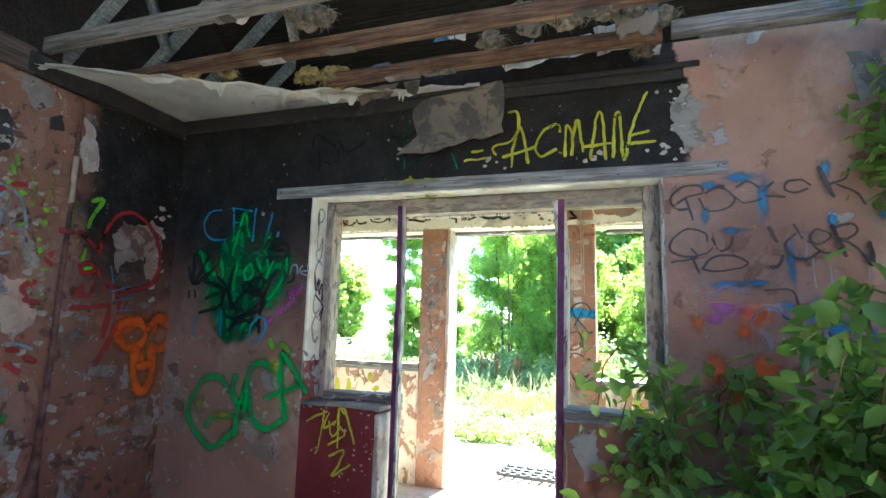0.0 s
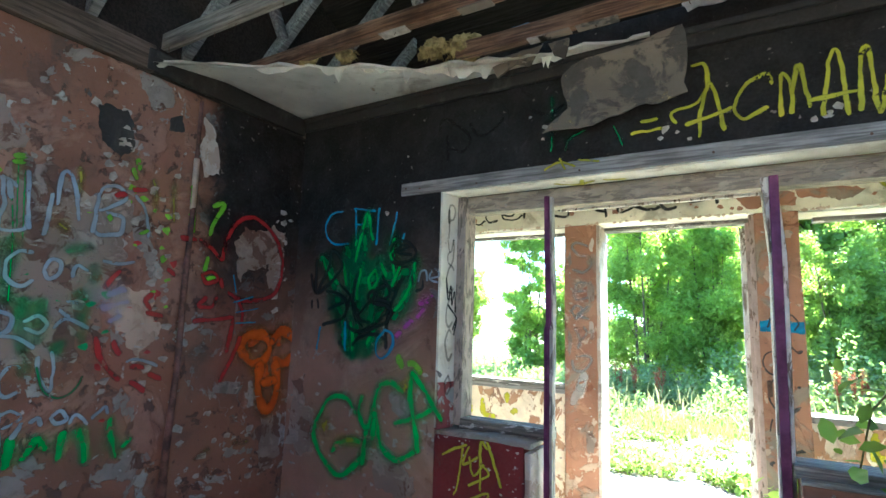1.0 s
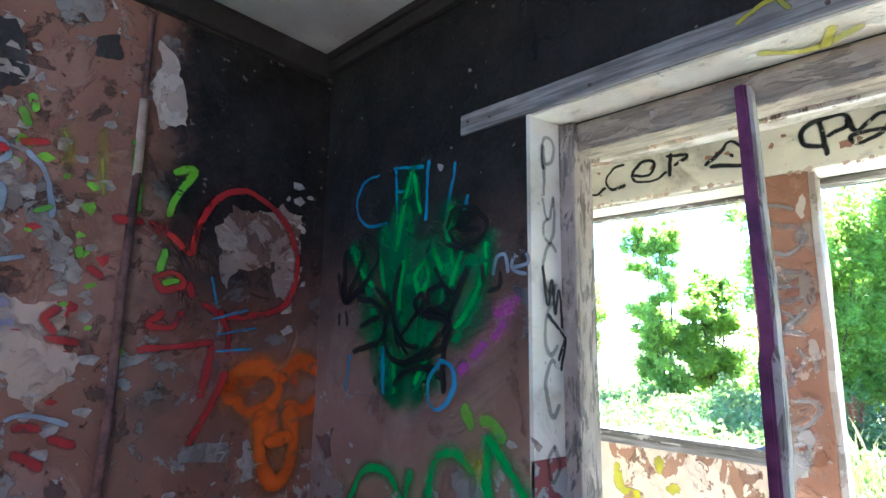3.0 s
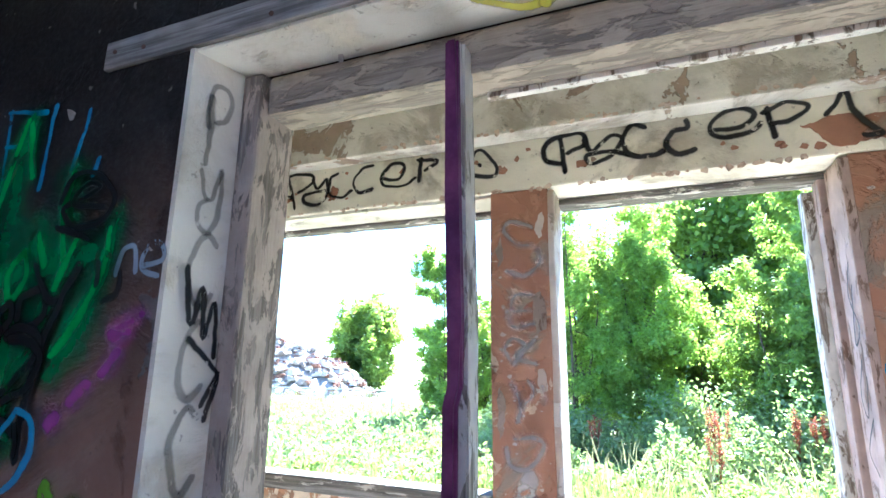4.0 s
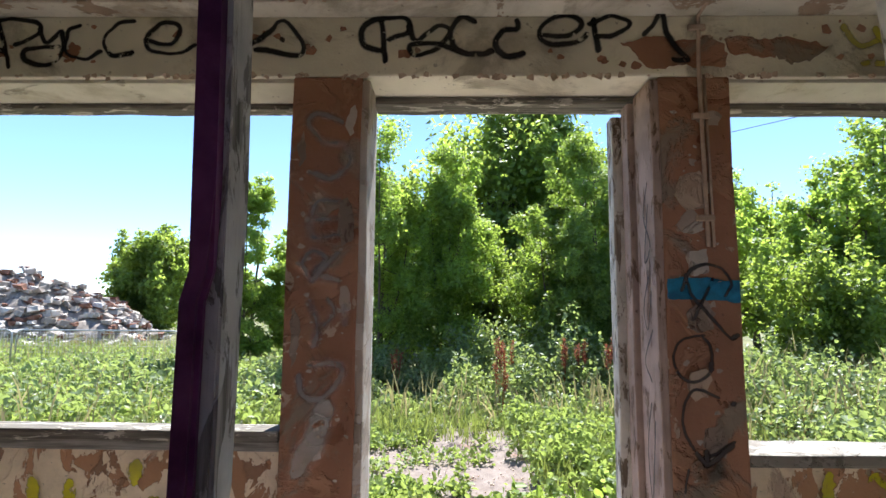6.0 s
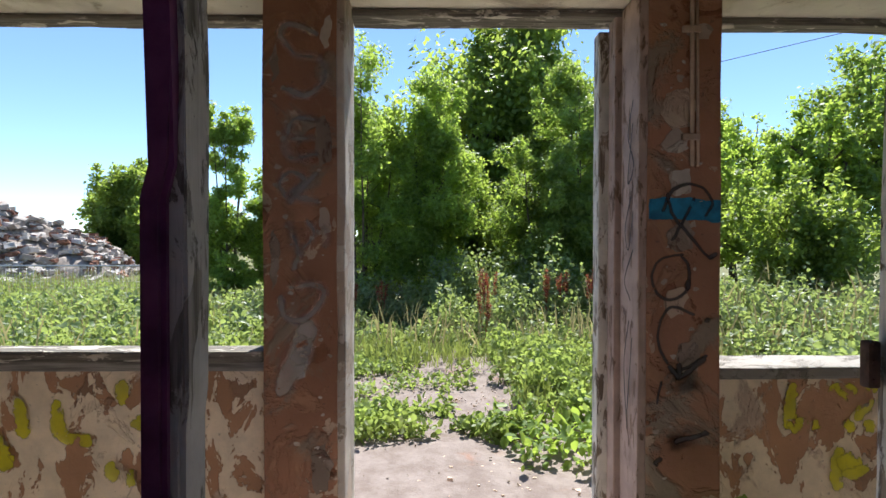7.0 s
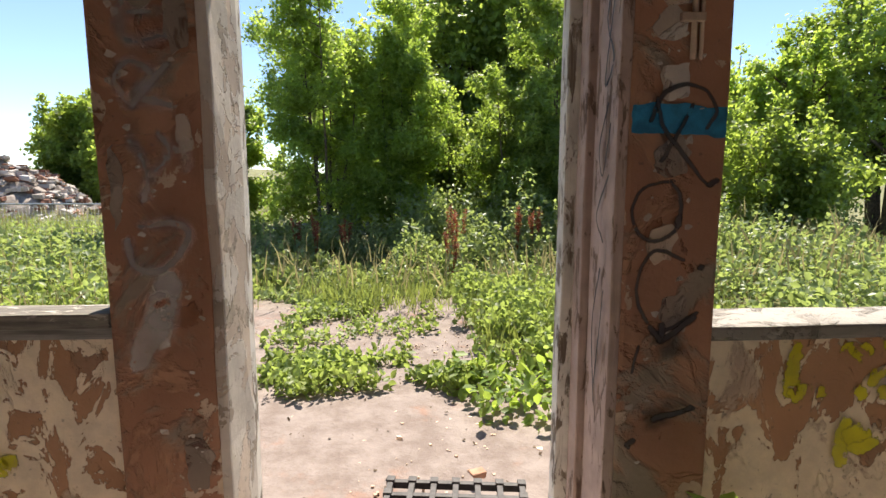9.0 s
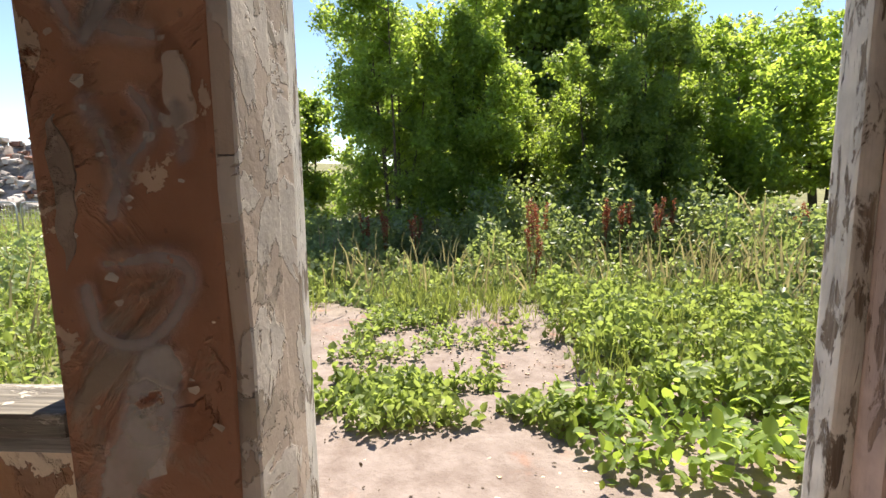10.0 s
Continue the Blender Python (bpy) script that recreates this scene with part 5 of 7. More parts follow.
tag(wall_window, [[(-0.148, 2.302), (-0.012, 2.302)], [(-0.102, 2.352), (-0.03, 2.354)], [(0.125, 2.584), (0.177, 2.578), (0.188, 2.488), (0.144, 2.403), (0.057, 2.382), (0.03, 2.363), (0.051, 2.319)], [(0.145, 2.237), (0.155, 2.349), (0.188, 2.47), (0.212, 2.45), (0.247, 2.254)], [(0.093, 2.301), (0.28, 2.349)], [(0.435, 2.429), (0.412, 2.476), (0.33, 2.439), (0.29, 2.348), (0.323, 2.29), (0.412, 2.328)], [(0.46, 2.279), (0.468, 2.461), (0.499, 2.406), (0.501, 2.283)], [(0.502, 2.371), (0.532, 2.489), (0.562, 2.299)], [(0.602, 2.255), (0.636, 2.488), (0.668, 2.506), (0.685, 2.242)], [(0.556, 2.326), (0.726, 2.338)], [(0.725, 2.252), (0.738, 2.468), (0.763, 2.496), (0.781, 2.231), (0.818, 2.377), (0.86, 2.506), (0.913, 2.617)]], 0.015, on_window, "yellow", "large yellow spray-painted tag", 0.006)
tag(wall_window, [[(0.818, 2.373), (0.916, 2.391)], [(0.807, 2.325), (0.949, 2.329)]], 0.015, on_window, "yellow", "large yellow spray-painted tag", 0.0075)
tag(wall_window, [[(-1.96, 2.069), (-2.049, 2.061), (-2.102, 1.994), (-2.089, 1.911), (-2.018, 1.855), (-1.901, 1.853)], [(-1.853, 2.083), (-1.834, 1.852)], [(-1.866, 2.079), (-1.693, 2.05)], [(-1.85, 1.975), (-1.749, 1.967)], [(-1.663, 2.066), (-1.671, 1.834)], [(-1.522, 2.028), (-1.546, 1.919), (-1.569, 1.824)], [(-1.461, 1.893), (-1.477, 1.846)]], 0.013, on_window, "blue", "thin blue sprayed letters", 0.004)
tag(wall_window, [[(-1.747, 2.044), (-1.755, 1.873), (-1.775, 1.699), (-1.785, 1.47), (-1.804, 1.3), (-1.815, 1.155)], [(-2.12, 1.769), (-2.034, 1.685), (-1.962, 1.529), (-1.901, 1.353), (-1.855, 1.185)], [(-1.917, 1.83), (-1.861, 1.645), (-1.836, 1.47)], [(-1.528, 1.875), (-1.544, 1.711), (-1.577, 1.523), (-1.644, 1.334), (-1.695, 1.166)], [(-1.381, 1.738), (-1.39, 1.622), (-1.444, 1.508), (-1.525, 1.391)], [(-1.658, 1.748), (-1.665, 1.524), (-1.699, 1.359)], [(-1.839, 1.585), (-1.613, 1.633), (-1.428, 1.676)], [(-1.889, 1.239), (-1.733, 1.195), (-1.608, 1.257)]], 0.105, on_window, "deep_green", "dark green sprayed splash", 0.006)
tag(wall_window, [[(-1.751, 2.036), (-1.802, 1.848), (-1.823, 1.731)], [(-1.735, 2.024), (-1.694, 1.866)], [(-2.091, 1.751), (-2.032, 1.653), (-1.964, 1.59)], [(-1.528, 1.861), (-1.544, 1.738), (-1.51, 1.628)], [(-1.371, 1.711), (-1.381, 1.609), (-1.444, 1.495), (-1.508, 1.43)], [(-1.657, 1.677), (-1.708, 1.623), (-1.684, 1.561), (-1.638, 1.615), (-1.664, 1.678)], [(-1.782, 1.685), (-1.797, 1.498)], [(-1.477, 1.693), (-1.526, 1.575)], [(-1.833, 1.355), (-1.808, 1.189)], [(-1.627, 1.362), (-1.696, 1.224)], [(-1.922, 1.739), (-1.876, 1.587)], [(-1.614, 1.716), (-1.578, 1.631)]], 0.034, on_window, "green", "bright green sprayed streaks", 0.013)
tag(wall_window, [[(-2.196, 1.661), (-2.128, 1.532), (-1.925, 1.703), (-2.016, 1.808), (-2.034, 1.694)], [(-2.148, 1.755), (-2.133, 1.548), (-2.035, 1.716)], [(-2.05, 1.546), (-1.941, 1.529), (-1.877, 1.484), (-1.894, 1.382), (-2.064, 1.333)], [(-2.023, 1.434), (-1.897, 1.475)], [(-1.934, 1.589), (-1.858, 1.528), (-1.815, 1.441), (-1.755, 1.372), (-1.681, 1.355)], [(-1.79, 1.671), (-1.818, 1.556), (-1.807, 1.413), (-1.782, 1.357)], [(-1.837, 1.527), (-1.874, 1.383), (-1.792, 1.301), (-1.662, 1.334), (-1.558, 1.416), (-1.542, 1.469), (-1.611, 1.496), (-1.665, 1.48)], [(-1.683, 1.48), (-1.702, 1.525), (-1.666, 1.552), (-1.654, 1.51), (-1.719, 1.456), (-1.775, 1.385), (-1.736, 1.331)]], 0.0205, on_window, "black", "black marker tag with a crown", 0.02)
tag(wall_window, [[(-1.636, 1.51), (-1.63, 1.565), (-1.56, 1.576), (-1.542, 1.522), (-1.594, 1.496), (-1.664, 1.469)], [(-1.603, 1.641), (-1.543, 1.562), (-1.499, 1.548)], [(-1.444, 1.633), (-1.492, 1.548), (-1.541, 1.417), (-1.553, 1.26), (-1.55, 1.209)], [(-1.809, 1.217), (-1.734, 1.271), (-1.626, 1.287), (-1.557, 1.26)], [(-1.646, 1.469), (-1.559, 1.456), (-1.525, 1.417), (-1.575, 1.35), (-1.735, 1.303), (-1.831, 1.31)]], 0.0205, on_window, "black", "black marker tag with a crown", 0.0215)
tag(wall_window, [[(-1.545, 1.78), (-1.511, 1.842), (-1.428, 1.841), (-1.359, 1.775), (-1.396, 1.721), (-1.477, 1.717), (-1.534, 1.765), (-1.461, 1.785), (-1.412, 1.807), (-1.461, 1.818), (-1.494, 1.775), (-1.39, 1.757)], [(-1.544, 1.725), (-1.422, 1.686)], [(-1.381, 1.634), (-1.375, 1.578)], [(-1.305, 1.605), (-1.312, 1.556), (-1.351, 1.544)], [(-2.163, 1.486), (-2.161, 1.439)], [(-2.117, 1.495), (-2.1, 1.439)], [(-1.91, 1.238), (-1.901, 1.21)], [(-1.557, 1.286), (-1.546, 1.219)]], 0.0145, on_window, "black", "heavy black marker loops", 0.026)
tag(wall_window, [[(-1.76, 0.822), (-1.861, 0.899), (-1.993, 0.876), (-2.068, 0.765), (-2.087, 0.631), (-2.011, 0.525), (-1.888, 0.444), (-1.765, 0.51), (-1.694, 0.625), (-1.78, 0.655), (-1.894, 0.627), (-1.935, 0.569)], [(-1.714, 0.918), (-1.741, 0.824), (-1.673, 0.736), (-1.64, 0.867)], [(-1.425, 0.971), (-1.518, 1.021), (-1.605, 0.98), (-1.623, 0.831), (-1.561, 0.654), (-1.458, 0.591), (-1.334, 0.654)], [(-1.475, 0.786), (-1.348, 0.831), (-1.225, 0.892)], [(-1.369, 1.083), (-1.38, 0.955), (-1.338, 0.813), (-1.313, 0.656)], [(-1.369, 1.083), (-1.275, 0.996), (-1.204, 0.893), (-1.171, 0.842)], [(-1.671, 0.718), (-1.698, 0.534)], [(-1.61, 0.795), (-1.641, 0.648)]], 0.052, on_window, "green", "broad green sprayed letters", 0.006)
tag(wall_window, [[(-1.35, 1.602), (-1.335, 1.657), (-1.299, 1.663), (-1.291, 1.605)], [(-1.27, 1.621), (-1.214, 1.628), (-1.224, 1.665), (-1.261, 1.66), (-1.27, 1.616), (-1.22, 1.594)]], 0.012, on_window, "pale_blue", "small pale blue letters", 0.006)
tag(wall_window, [[(-1.249, 1.517), (-1.321, 1.489)], [(-1.307, 1.444), (-1.351, 1.395)], [(-1.381, 1.374), (-1.434, 1.33)], [(-1.277, 1.481), (-1.336, 1.469)], [(-1.459, 1.303), (-1.491, 1.284)]], 0.05, on_window, "magenta", "misty magenta spray", 0.006)
tag(wall_window, [[(-2.076, 1.318), (-2.092, 1.176)], [(-1.869, 1.354), (-1.855, 1.18)], [(-1.564, 1.311), (-1.618, 1.235), (-1.607, 1.165), (-1.556, 1.155), (-1.497, 1.225), (-1.507, 1.298), (-1.564, 1.316)]], 0.015, on_window, "blue", "blue sprayed marks", 0.03)
tag(wall_window, [[(-1.474, 1.165), (-1.443, 1.106)], [(-1.397, 1.135), (-1.352, 1.128), (-1.309, 1.086)]], 0.04, on_window, "lime", "lime sprayed mist", 0.006)
tag(wall_window, [[(-1.24, 2.477), (-1.215, 2.564), (-1.123, 2.515), (-1.031, 2.427), (-1.069, 2.351), (-1.158, 2.378)], [(-1.185, 2.46), (-1.171, 2.307)], [(-1.035, 2.507), (-0.966, 2.422), (-0.863, 2.461), (-0.824, 2.508)], [(-0.66, 2.513), (-0.559, 2.477), (-0.482, 2.515)]], 0.014, on_window, "faint", "faint black tag on soot", 0.006)
tag(wall_window, [[(-0.55, 2.268), (-0.543, 2.571)], [(-0.473, 2.263), (-0.452, 2.325), (-0.372, 2.356)], [(-0.23, 2.355), (-0.191, 2.25)]], 0.014, on_window, "deep_green", "faint dark green marks on soot", 0.006)
mist(wall_window, [(-1.85, 1.62, 0.16, 0.26), (-1.70, 1.52, 0.14, 0.20), (-1.96, 1.42, 0.14, 0.16), (-1.80, 1.36, 0.2, 0.16), (-1.83, 1.85, 0.06, 0.14), (-1.62, 1.62, 0.06, 0.14), (-1.84, 1.2, 0.08, 0.14)], on_window, "green", "green spray cloud", 0.002)
mist(wall_window, [(-1.78, 0.66, 0.14, 0.06), (-1.98, 0.72, 0.08, 0.1), (-1.4, 1.0, 0.06, 0.08)], on_window, "yellow", "yellow mist over the green letters", 0.03)
tag(lb, [[(-0.58, 2.17), (-0.5, 2.2), (-0.42, 2.17)], [(-0.5, 2.22), (-0.47, 2.16)], [(-0.4, 2.2), (-0.3, 2.18)]], 0.010, lambda u, v, w: Vector((u, WY - 0.017 - w, v)), "yellow", "yellow sprayed streaks")
tag(rv, [[(-0.55, 3.40), (-0.45, 3.46), (-0.35, 3.42)], [(-0.42, 3.47), (-0.40, 3.38)], [(-0.3, 3.42), (-0.2, 3.45)]], 0.022, lambda u, v, w: Vector((u, v, OZ - w)), "yellow", "yellow sprayed streaks under the soffit").matrix_parent_inverse = place_of(rv).inverted()
tag(dw, [[(-1.146, 0.67), (-1.087, 0.705), (-1, 0.74)], [(-1.023, 0.721), (-1.05, 0.531), (-1.071, 0.481)], [(-0.987, 0.734), (-1.021, 0.639), (-0.936, 0.687)], [(-0.984, 0.683), (-0.958, 0.593), (-0.899, 0.656)], [(-0.983, 0.541), (-0.873, 0.608), (-0.898, 0.646)], [(-0.915, 0.53), (-0.917, 0.753), (-0.88, 0.735)], [(-0.882, 0.769), (-0.837, 0.661), (-0.8, 0.564)], [(-0.971, 0.478), (-0.871, 0.521), (-0.908, 0.421), (-0.944, 0.365), (-0.824, 0.44)]], 0.012, on_red, "yellow", "yellow sprayed letters on red paint", 0.012)
mist(wall_window, [(1.45, 1.98, 0.045, 0.17), (1.18, 1.9, 0.03, 0.08), (1.30, 1.815, 0.09, 0.035), (1.2, 2.06, 0.08, 0.04), (1.35, 2.1, 0.12, 0.04), (1.556, 1.64, 0.035, 0.18), (1.73, 2.12, 0.04, 0.08), (1.74, 1.86, 0.035, 0.06), (1.95, 1.88, 0.04, 0.05), (1.27, 1.54, 0.16, 0.035), (1.4, 1.545, 0.08, 0.03),
                   (1.62, 1.40, 0.09, 0.10), (1.74, 1.32, 0.13, 0.09), (1.85, 1.43, 0.05, 0.09), (1.98, 1.46, 0.08, 0.05), (1.87, 1.30, 0.04, 0.06), (1.98, 1.25, 0.07, 0.04), (1.53, 1.43, 0.07, 0.05)], on_window, "blue", "soft patches of blue spray")
mist(wall_window, [(1.24, 1.42, 0.12, 0.07), (1.2, 1.36, 0.09, 0.06), (1.33, 1.40, 0.06, 0.06)], on_window, "magenta", "misty magenta spray", 0.018)
mist(wall_window, [(1.39, 1.38, 0.10, 0.13), (1.33, 1.30, 0.08, 0.08), (1.20, 1.12, 0.11, 0.14), (1.41, 1.13, 0.12, 0.13), (1.12, 1.34, 0.06, 0.09), (1.28, 0.98, 0.13, 0.11)], on_window, "orange", "orange spray cloud", 0.022)
tag(wall_window, [[(1.181, 1.477), (1.261, 1.527), (1.349, 1.493)], [(1.354, 1.351), (1.407, 1.414), (1.481, 1.41), (1.548, 1.329), (1.584, 1.248), (1.586, 1.168)], [(1.39, 1.31), (1.425, 1.284), (1.446, 1.216)], [(1.58, 1.261), (1.651, 1.277), (1.716, 1.227), (1.756, 1.149)]], 0.024, on_window, "lilac", "pale lilac sprayed arcs", 0.028)
tag(wall_window, [[(1.091, 1.933), (1.036, 1.936), (1.01, 1.993), (1.068, 2.052), (1.151, 2.057), (1.163, 2.016), (1.093, 1.998), (1.022, 1.952)], [(1.085, 1.989), (1.116, 1.874)], [(1.148, 1.986), (1.186, 1.92), (1.279, 1.931), (1.314, 1.987), (1.245, 2.042), (1.176, 2.015)], [(1.324, 2.038), (1.377, 2.065), (1.427, 2.032)], [(1.314, 1.987), (1.359, 1.954), (1.437, 1.972)], [(1.439, 2.01), (1.492, 2.055)], [(1.45, 1.986), (1.538, 1.975)], [(1.651, 2.028), (1.616, 2.056), (1.554, 2.054), (1.54, 2.016), (1.576, 1.994), (1.638, 2.011)], [(1.723, 2.029), (1.796, 2.054), (1.814, 2.11)], [(1.759, 2.027), (1.837, 1.98), (1.868, 1.922)]], 0.009, on_window, "mark", "thin black looping tag", 0.034)
tag(wall_window, [[(1.179, 1.757), (1.168, 1.803), (1.087, 1.826), (1.017, 1.776), (1.001, 1.716), (1.068, 1.681), (1.163, 1.692), (1.21, 1.742), (1.202, 1.802)], [(1.201, 1.772), (1.23, 1.709), (1.278, 1.725), (1.299, 1.784)], [(1.004, 1.652), (1.122, 1.675), (1.102, 1.723)], [(1.109, 1.669), (1.133, 1.594)], [(1.147, 1.615), (1.202, 1.674), (1.294, 1.681), (1.356, 1.642), (1.304, 1.614), (1.204, 1.603), (1.147, 1.615)], [(1.566, 1.834), (1.598, 1.762)], [(1.573, 1.788), (1.524, 1.735), (1.557, 1.669), (1.616, 1.662), (1.666, 1.695)], [(1.622, 1.747), (1.668, 1.732), (1.718, 1.773), (1.661, 1.805), (1.63, 1.761), (1.666, 1.701), (1.724, 1.688), (1.761, 1.716)]], 0.009, on_window, "mark", "thin black looping tag", 0.036)
tag(wall_window, [[(1.733, 1.814), (1.804, 1.829), (1.829, 1.797), (1.787, 1.757), (1.752, 1.758), (1.819, 1.714), (1.869, 1.631), (1.886, 1.672), (1.87, 1.741)], [(1.425, 1.507), (1.535, 1.508), (1.562, 1.439), (1.555, 1.395)], [(1.492, 1.382), (1.595, 1.316), (1.696, 1.263)]], 0.009, on_window, "mark", "thin black looping tag", 0.0375)
tag(wall_window, [[(1.688, 2.119), (1.719, 2.029), (1.743, 1.965)], [(1.722, 1.823), (1.751, 1.744), (1.774, 1.671)], [(1.239, 2.049), (1.266, 2.041)], [(1.454, 1.823), (1.492, 1.747)], [(1.511, 1.678), (1.493, 1.632), (1.456, 1.621)], [(1.87, 1.735), (1.874, 1.631)]], 0.016, on_window, "mark", "heavier black strokes of the tag", 0.04)
tag(wall_window, [[(1.64, 1.68), (1.645, 1.52)], [(1.71, 1.62), (1.715, 1.48)], [(1.62, 1.74), (1.61, 1.66)], [(1.86, 1.68), (1.865, 1.56)]], 0.011, on_window, "white_drip", "pale drips of paint", 0.03)
mist(dw2, [(0.60, 0.50, 0.06, 0.10), (0.72, 0.6, 0.10, 0.05), (0.86, 0.58, 0.07, 0.08)], lambda u, v, w: Vector((u, WY - 0.006 - w, v)), "red", "faint red spray cloud")

tag(wall_left, [[(2.753, 1.691), (2.777, 1.812), (2.838, 1.928), (2.96, 1.98), (3.057, 1.947), (3.162, 1.848), (3.21, 1.723), (3.197, 1.591), (3.142, 1.508), (3.031, 1.469), (2.905, 1.463), (2.817, 1.505)], [(2.753, 1.691), (2.684, 1.741), (2.602, 1.789)], [(2.634, 1.593), (2.695, 1.612), (2.739, 1.573), (2.668, 1.548), (2.634, 1.593)], [(2.674, 1.469), (2.632, 1.422), (2.71, 1.414), (2.737, 1.472)], [(2.755, 1.58), (2.769, 1.531)], [(2.609, 1.334), (2.861, 1.361)], [(2.887, 1.48), (2.921, 1.392), (2.926, 1.316)], [(2.921, 1.246), (2.878, 1.132), (2.806, 0.996)], [(2.862, 1.347), (2.845, 1.218), (2.836, 1.161)]], 0.025, on_left, "red", "dark red sprayed heart and arrows", 0.02)
tag(wall_left, [[(2.115, 1.246), (2.147, 1.157), (2.2, 1.085), (2.243, 1.047)], [(2.197, 1.227), (2.232, 1.166)], [(2.3, 1.031), (2.372, 0.982)], [(2.385, 1.06), (2.452, 1.041)], [(2.293, 1.108), (2.356, 1.096)], [(2.343, 1.37), (2.423, 1.357)], [(2.363, 1.466), (2.33, 1.431), (2.36, 1.389)], [(2.429, 1.603), (2.465, 1.573)], [(2.208, 1.983), (2.272, 1.996)], [(2.127, 1.935), (2.174, 1.95)], [(2.125, 1.485), (2.187, 1.568)], [(2.484, 1.781), (2.572, 1.782)]], 0.025, on_left, "red", "broken dark red sprayed marks", 0.024)
tag(wall_left, [[(2.949, 1.187), (3.001, 1.26), (3.112, 1.244), (3.163, 1.167), (3.111, 1.088), (3.019, 1.091), (2.949, 1.187)], [(3.192, 1.197), (3.256, 1.269), (3.37, 1.226), (3.391, 1.146), (3.307, 1.079), (3.217, 1.114)], [(3.1, 1.079), (3.102, 0.931), (3.148, 0.795), (3.223, 0.799), (3.264, 0.918), (3.238, 1.088)], [(3.13, 0.961), (3.233, 0.96)]], 0.078, on_left, "orange", "orange sprayed letter with two round lobes", 0.006)
tag(wall_left, [[(1.668, 1.629), (1.699, 1.441)], [(1.745, 1.661), (1.766, 1.402)], [(1.82, 1.415), (1.837, 1.189)], [(1.965, 1.638), (2.061, 1.666)], [(2.081, 1.583), (2.077, 1.51)], [(1.952, 1.197), (1.989, 1.23)], [(2.038, 1.46), (2.062, 1.229)], [(1.889, 1.407), (1.889, 1.231)], [(1.837, 1.105), (1.872, 1.124)]], 0.055, on_left, "green_mist", "misty green spray behind the letters", 0.007)
tag(wall_left, [[(1.841, 0.838), (1.837, 0.72)], [(1.887, 0.747), (1.935, 0.821), (1.979, 0.773)], [(2.038, 0.831), (2.024, 0.719)], [(2.104, 0.833), (2.141, 0.686)], [(2.234, 0.862), (2.27, 0.681)], [(2.306, 0.721), (2.344, 0.747)]], 0.05, on_left, "green", "broad green sprayed letters", 0.009)
tag(wall_left, [[(1.709, 1.924), (1.746, 1.705), (1.766, 1.402)], [(1.73, 1.998), (1.758, 1.707)], [(1.758, 1.959), (1.784, 1.666)], [(1.694, 1.633), (1.7, 1.43)]], 0.007, on_left, "green", "thin green drips", 0.012)
tag(wall_left, [[(1.637, 1.886), (1.688, 1.911), (1.738, 1.885)], [(1.668, 1.87), (1.693, 1.676), (1.701, 1.472)], [(1.684, 1.919), (1.701, 1.805), (1.695, 1.698), (1.779, 1.71), (1.791, 1.769)], [(1.708, 1.901), (1.725, 1.832)], [(1.769, 1.961), (1.798, 1.713)], [(1.891, 1.84), (1.894, 1.966), (1.92, 1.996), (1.956, 1.93), (1.986, 1.785)], [(2.057, 1.921), (2.076, 1.966), (2.146, 1.983), (2.181, 1.925), (2.109, 1.87), (2.065, 1.847)], [(2.1, 1.846), (2.176, 1.831), (2.169, 1.755), (2.088, 1.731), (2.048, 1.75)], [(2.057, 1.926), (2.049, 1.738)], [(2.224, 1.954), (2.281, 1.891), (2.312, 1.757)], [(1.856, 1.694), (1.865, 1.817), (1.866, 1.883)]], 0.016, on_left, "pale_blue", "pale blue sprayed letters in rows", 0.015)
tag(wall_left, [[(1.826, 1.615), (1.77, 1.609), (1.738, 1.561), (1.746, 1.497), (1.796, 1.466), (1.84, 1.493)], [(1.874, 1.541), (1.898, 1.589), (1.936, 1.581), (1.935, 1.534), (1.897, 1.506), (1.874, 1.541)], [(1.988, 1.523), (2.004, 1.576), (2.05, 1.556)], [(2.112, 1.61), (2.184, 1.603), (2.256, 1.62)], [(1.727, 1.358), (1.783, 1.338), (1.78, 1.285), (1.739, 1.254), (1.706, 1.242), (1.71, 1.347)], [(1.688, 1.315), (1.702, 1.229)], [(1.713, 1.254), (1.802, 1.253), (1.876, 1.205)], [(1.828, 1.317), (1.876, 1.34), (1.911, 1.308), (1.884, 1.27), (1.834, 1.29)], [(1.941, 1.292), (1.978, 1.331), (2.031, 1.32), (2.082, 1.293)], [(1.953, 1.369), (1.997, 1.343)], [(1.979, 1.411), (2.022, 1.408)]], 0.016, on_left, "pale_blue", "pale blue sprayed letters in rows", 0.018)
tag(wall_left, [[(1.838, 1.126), (1.79, 1.12), (1.771, 1.058), (1.794, 1.013), (1.839, 1.022)], [(1.724, 1.233), (1.768, 1.024)], [(1.896, 1.166), (1.906, 1.097), (1.953, 1.021), (1.962, 1.12), (1.943, 1.186)], [(1.784, 0.946), (1.804, 0.781)], [(1.785, 0.934), (1.828, 0.951), (1.862, 0.917), (1.809, 0.881)], [(1.87, 0.895), (1.841, 0.838)], [(1.899, 0.892), (1.925, 0.909), (1.942, 0.876)], [(1.974, 0.904), (2.011, 0.929), (2.039, 0.892), (1.997, 0.875), (1.974, 0.904)], [(2.05, 0.869), (2.076, 0.903), (2.127, 0.859)], [(2.142, 0.879), (2.193, 0.923), (2.212, 0.894)], [(2.271, 1.129), (2.307, 1.142), (2.379, 1.124), (2.425, 1.102)]], 0.016, on_left, "pale_blue", "pale blue sprayed letters in rows", 0.021)
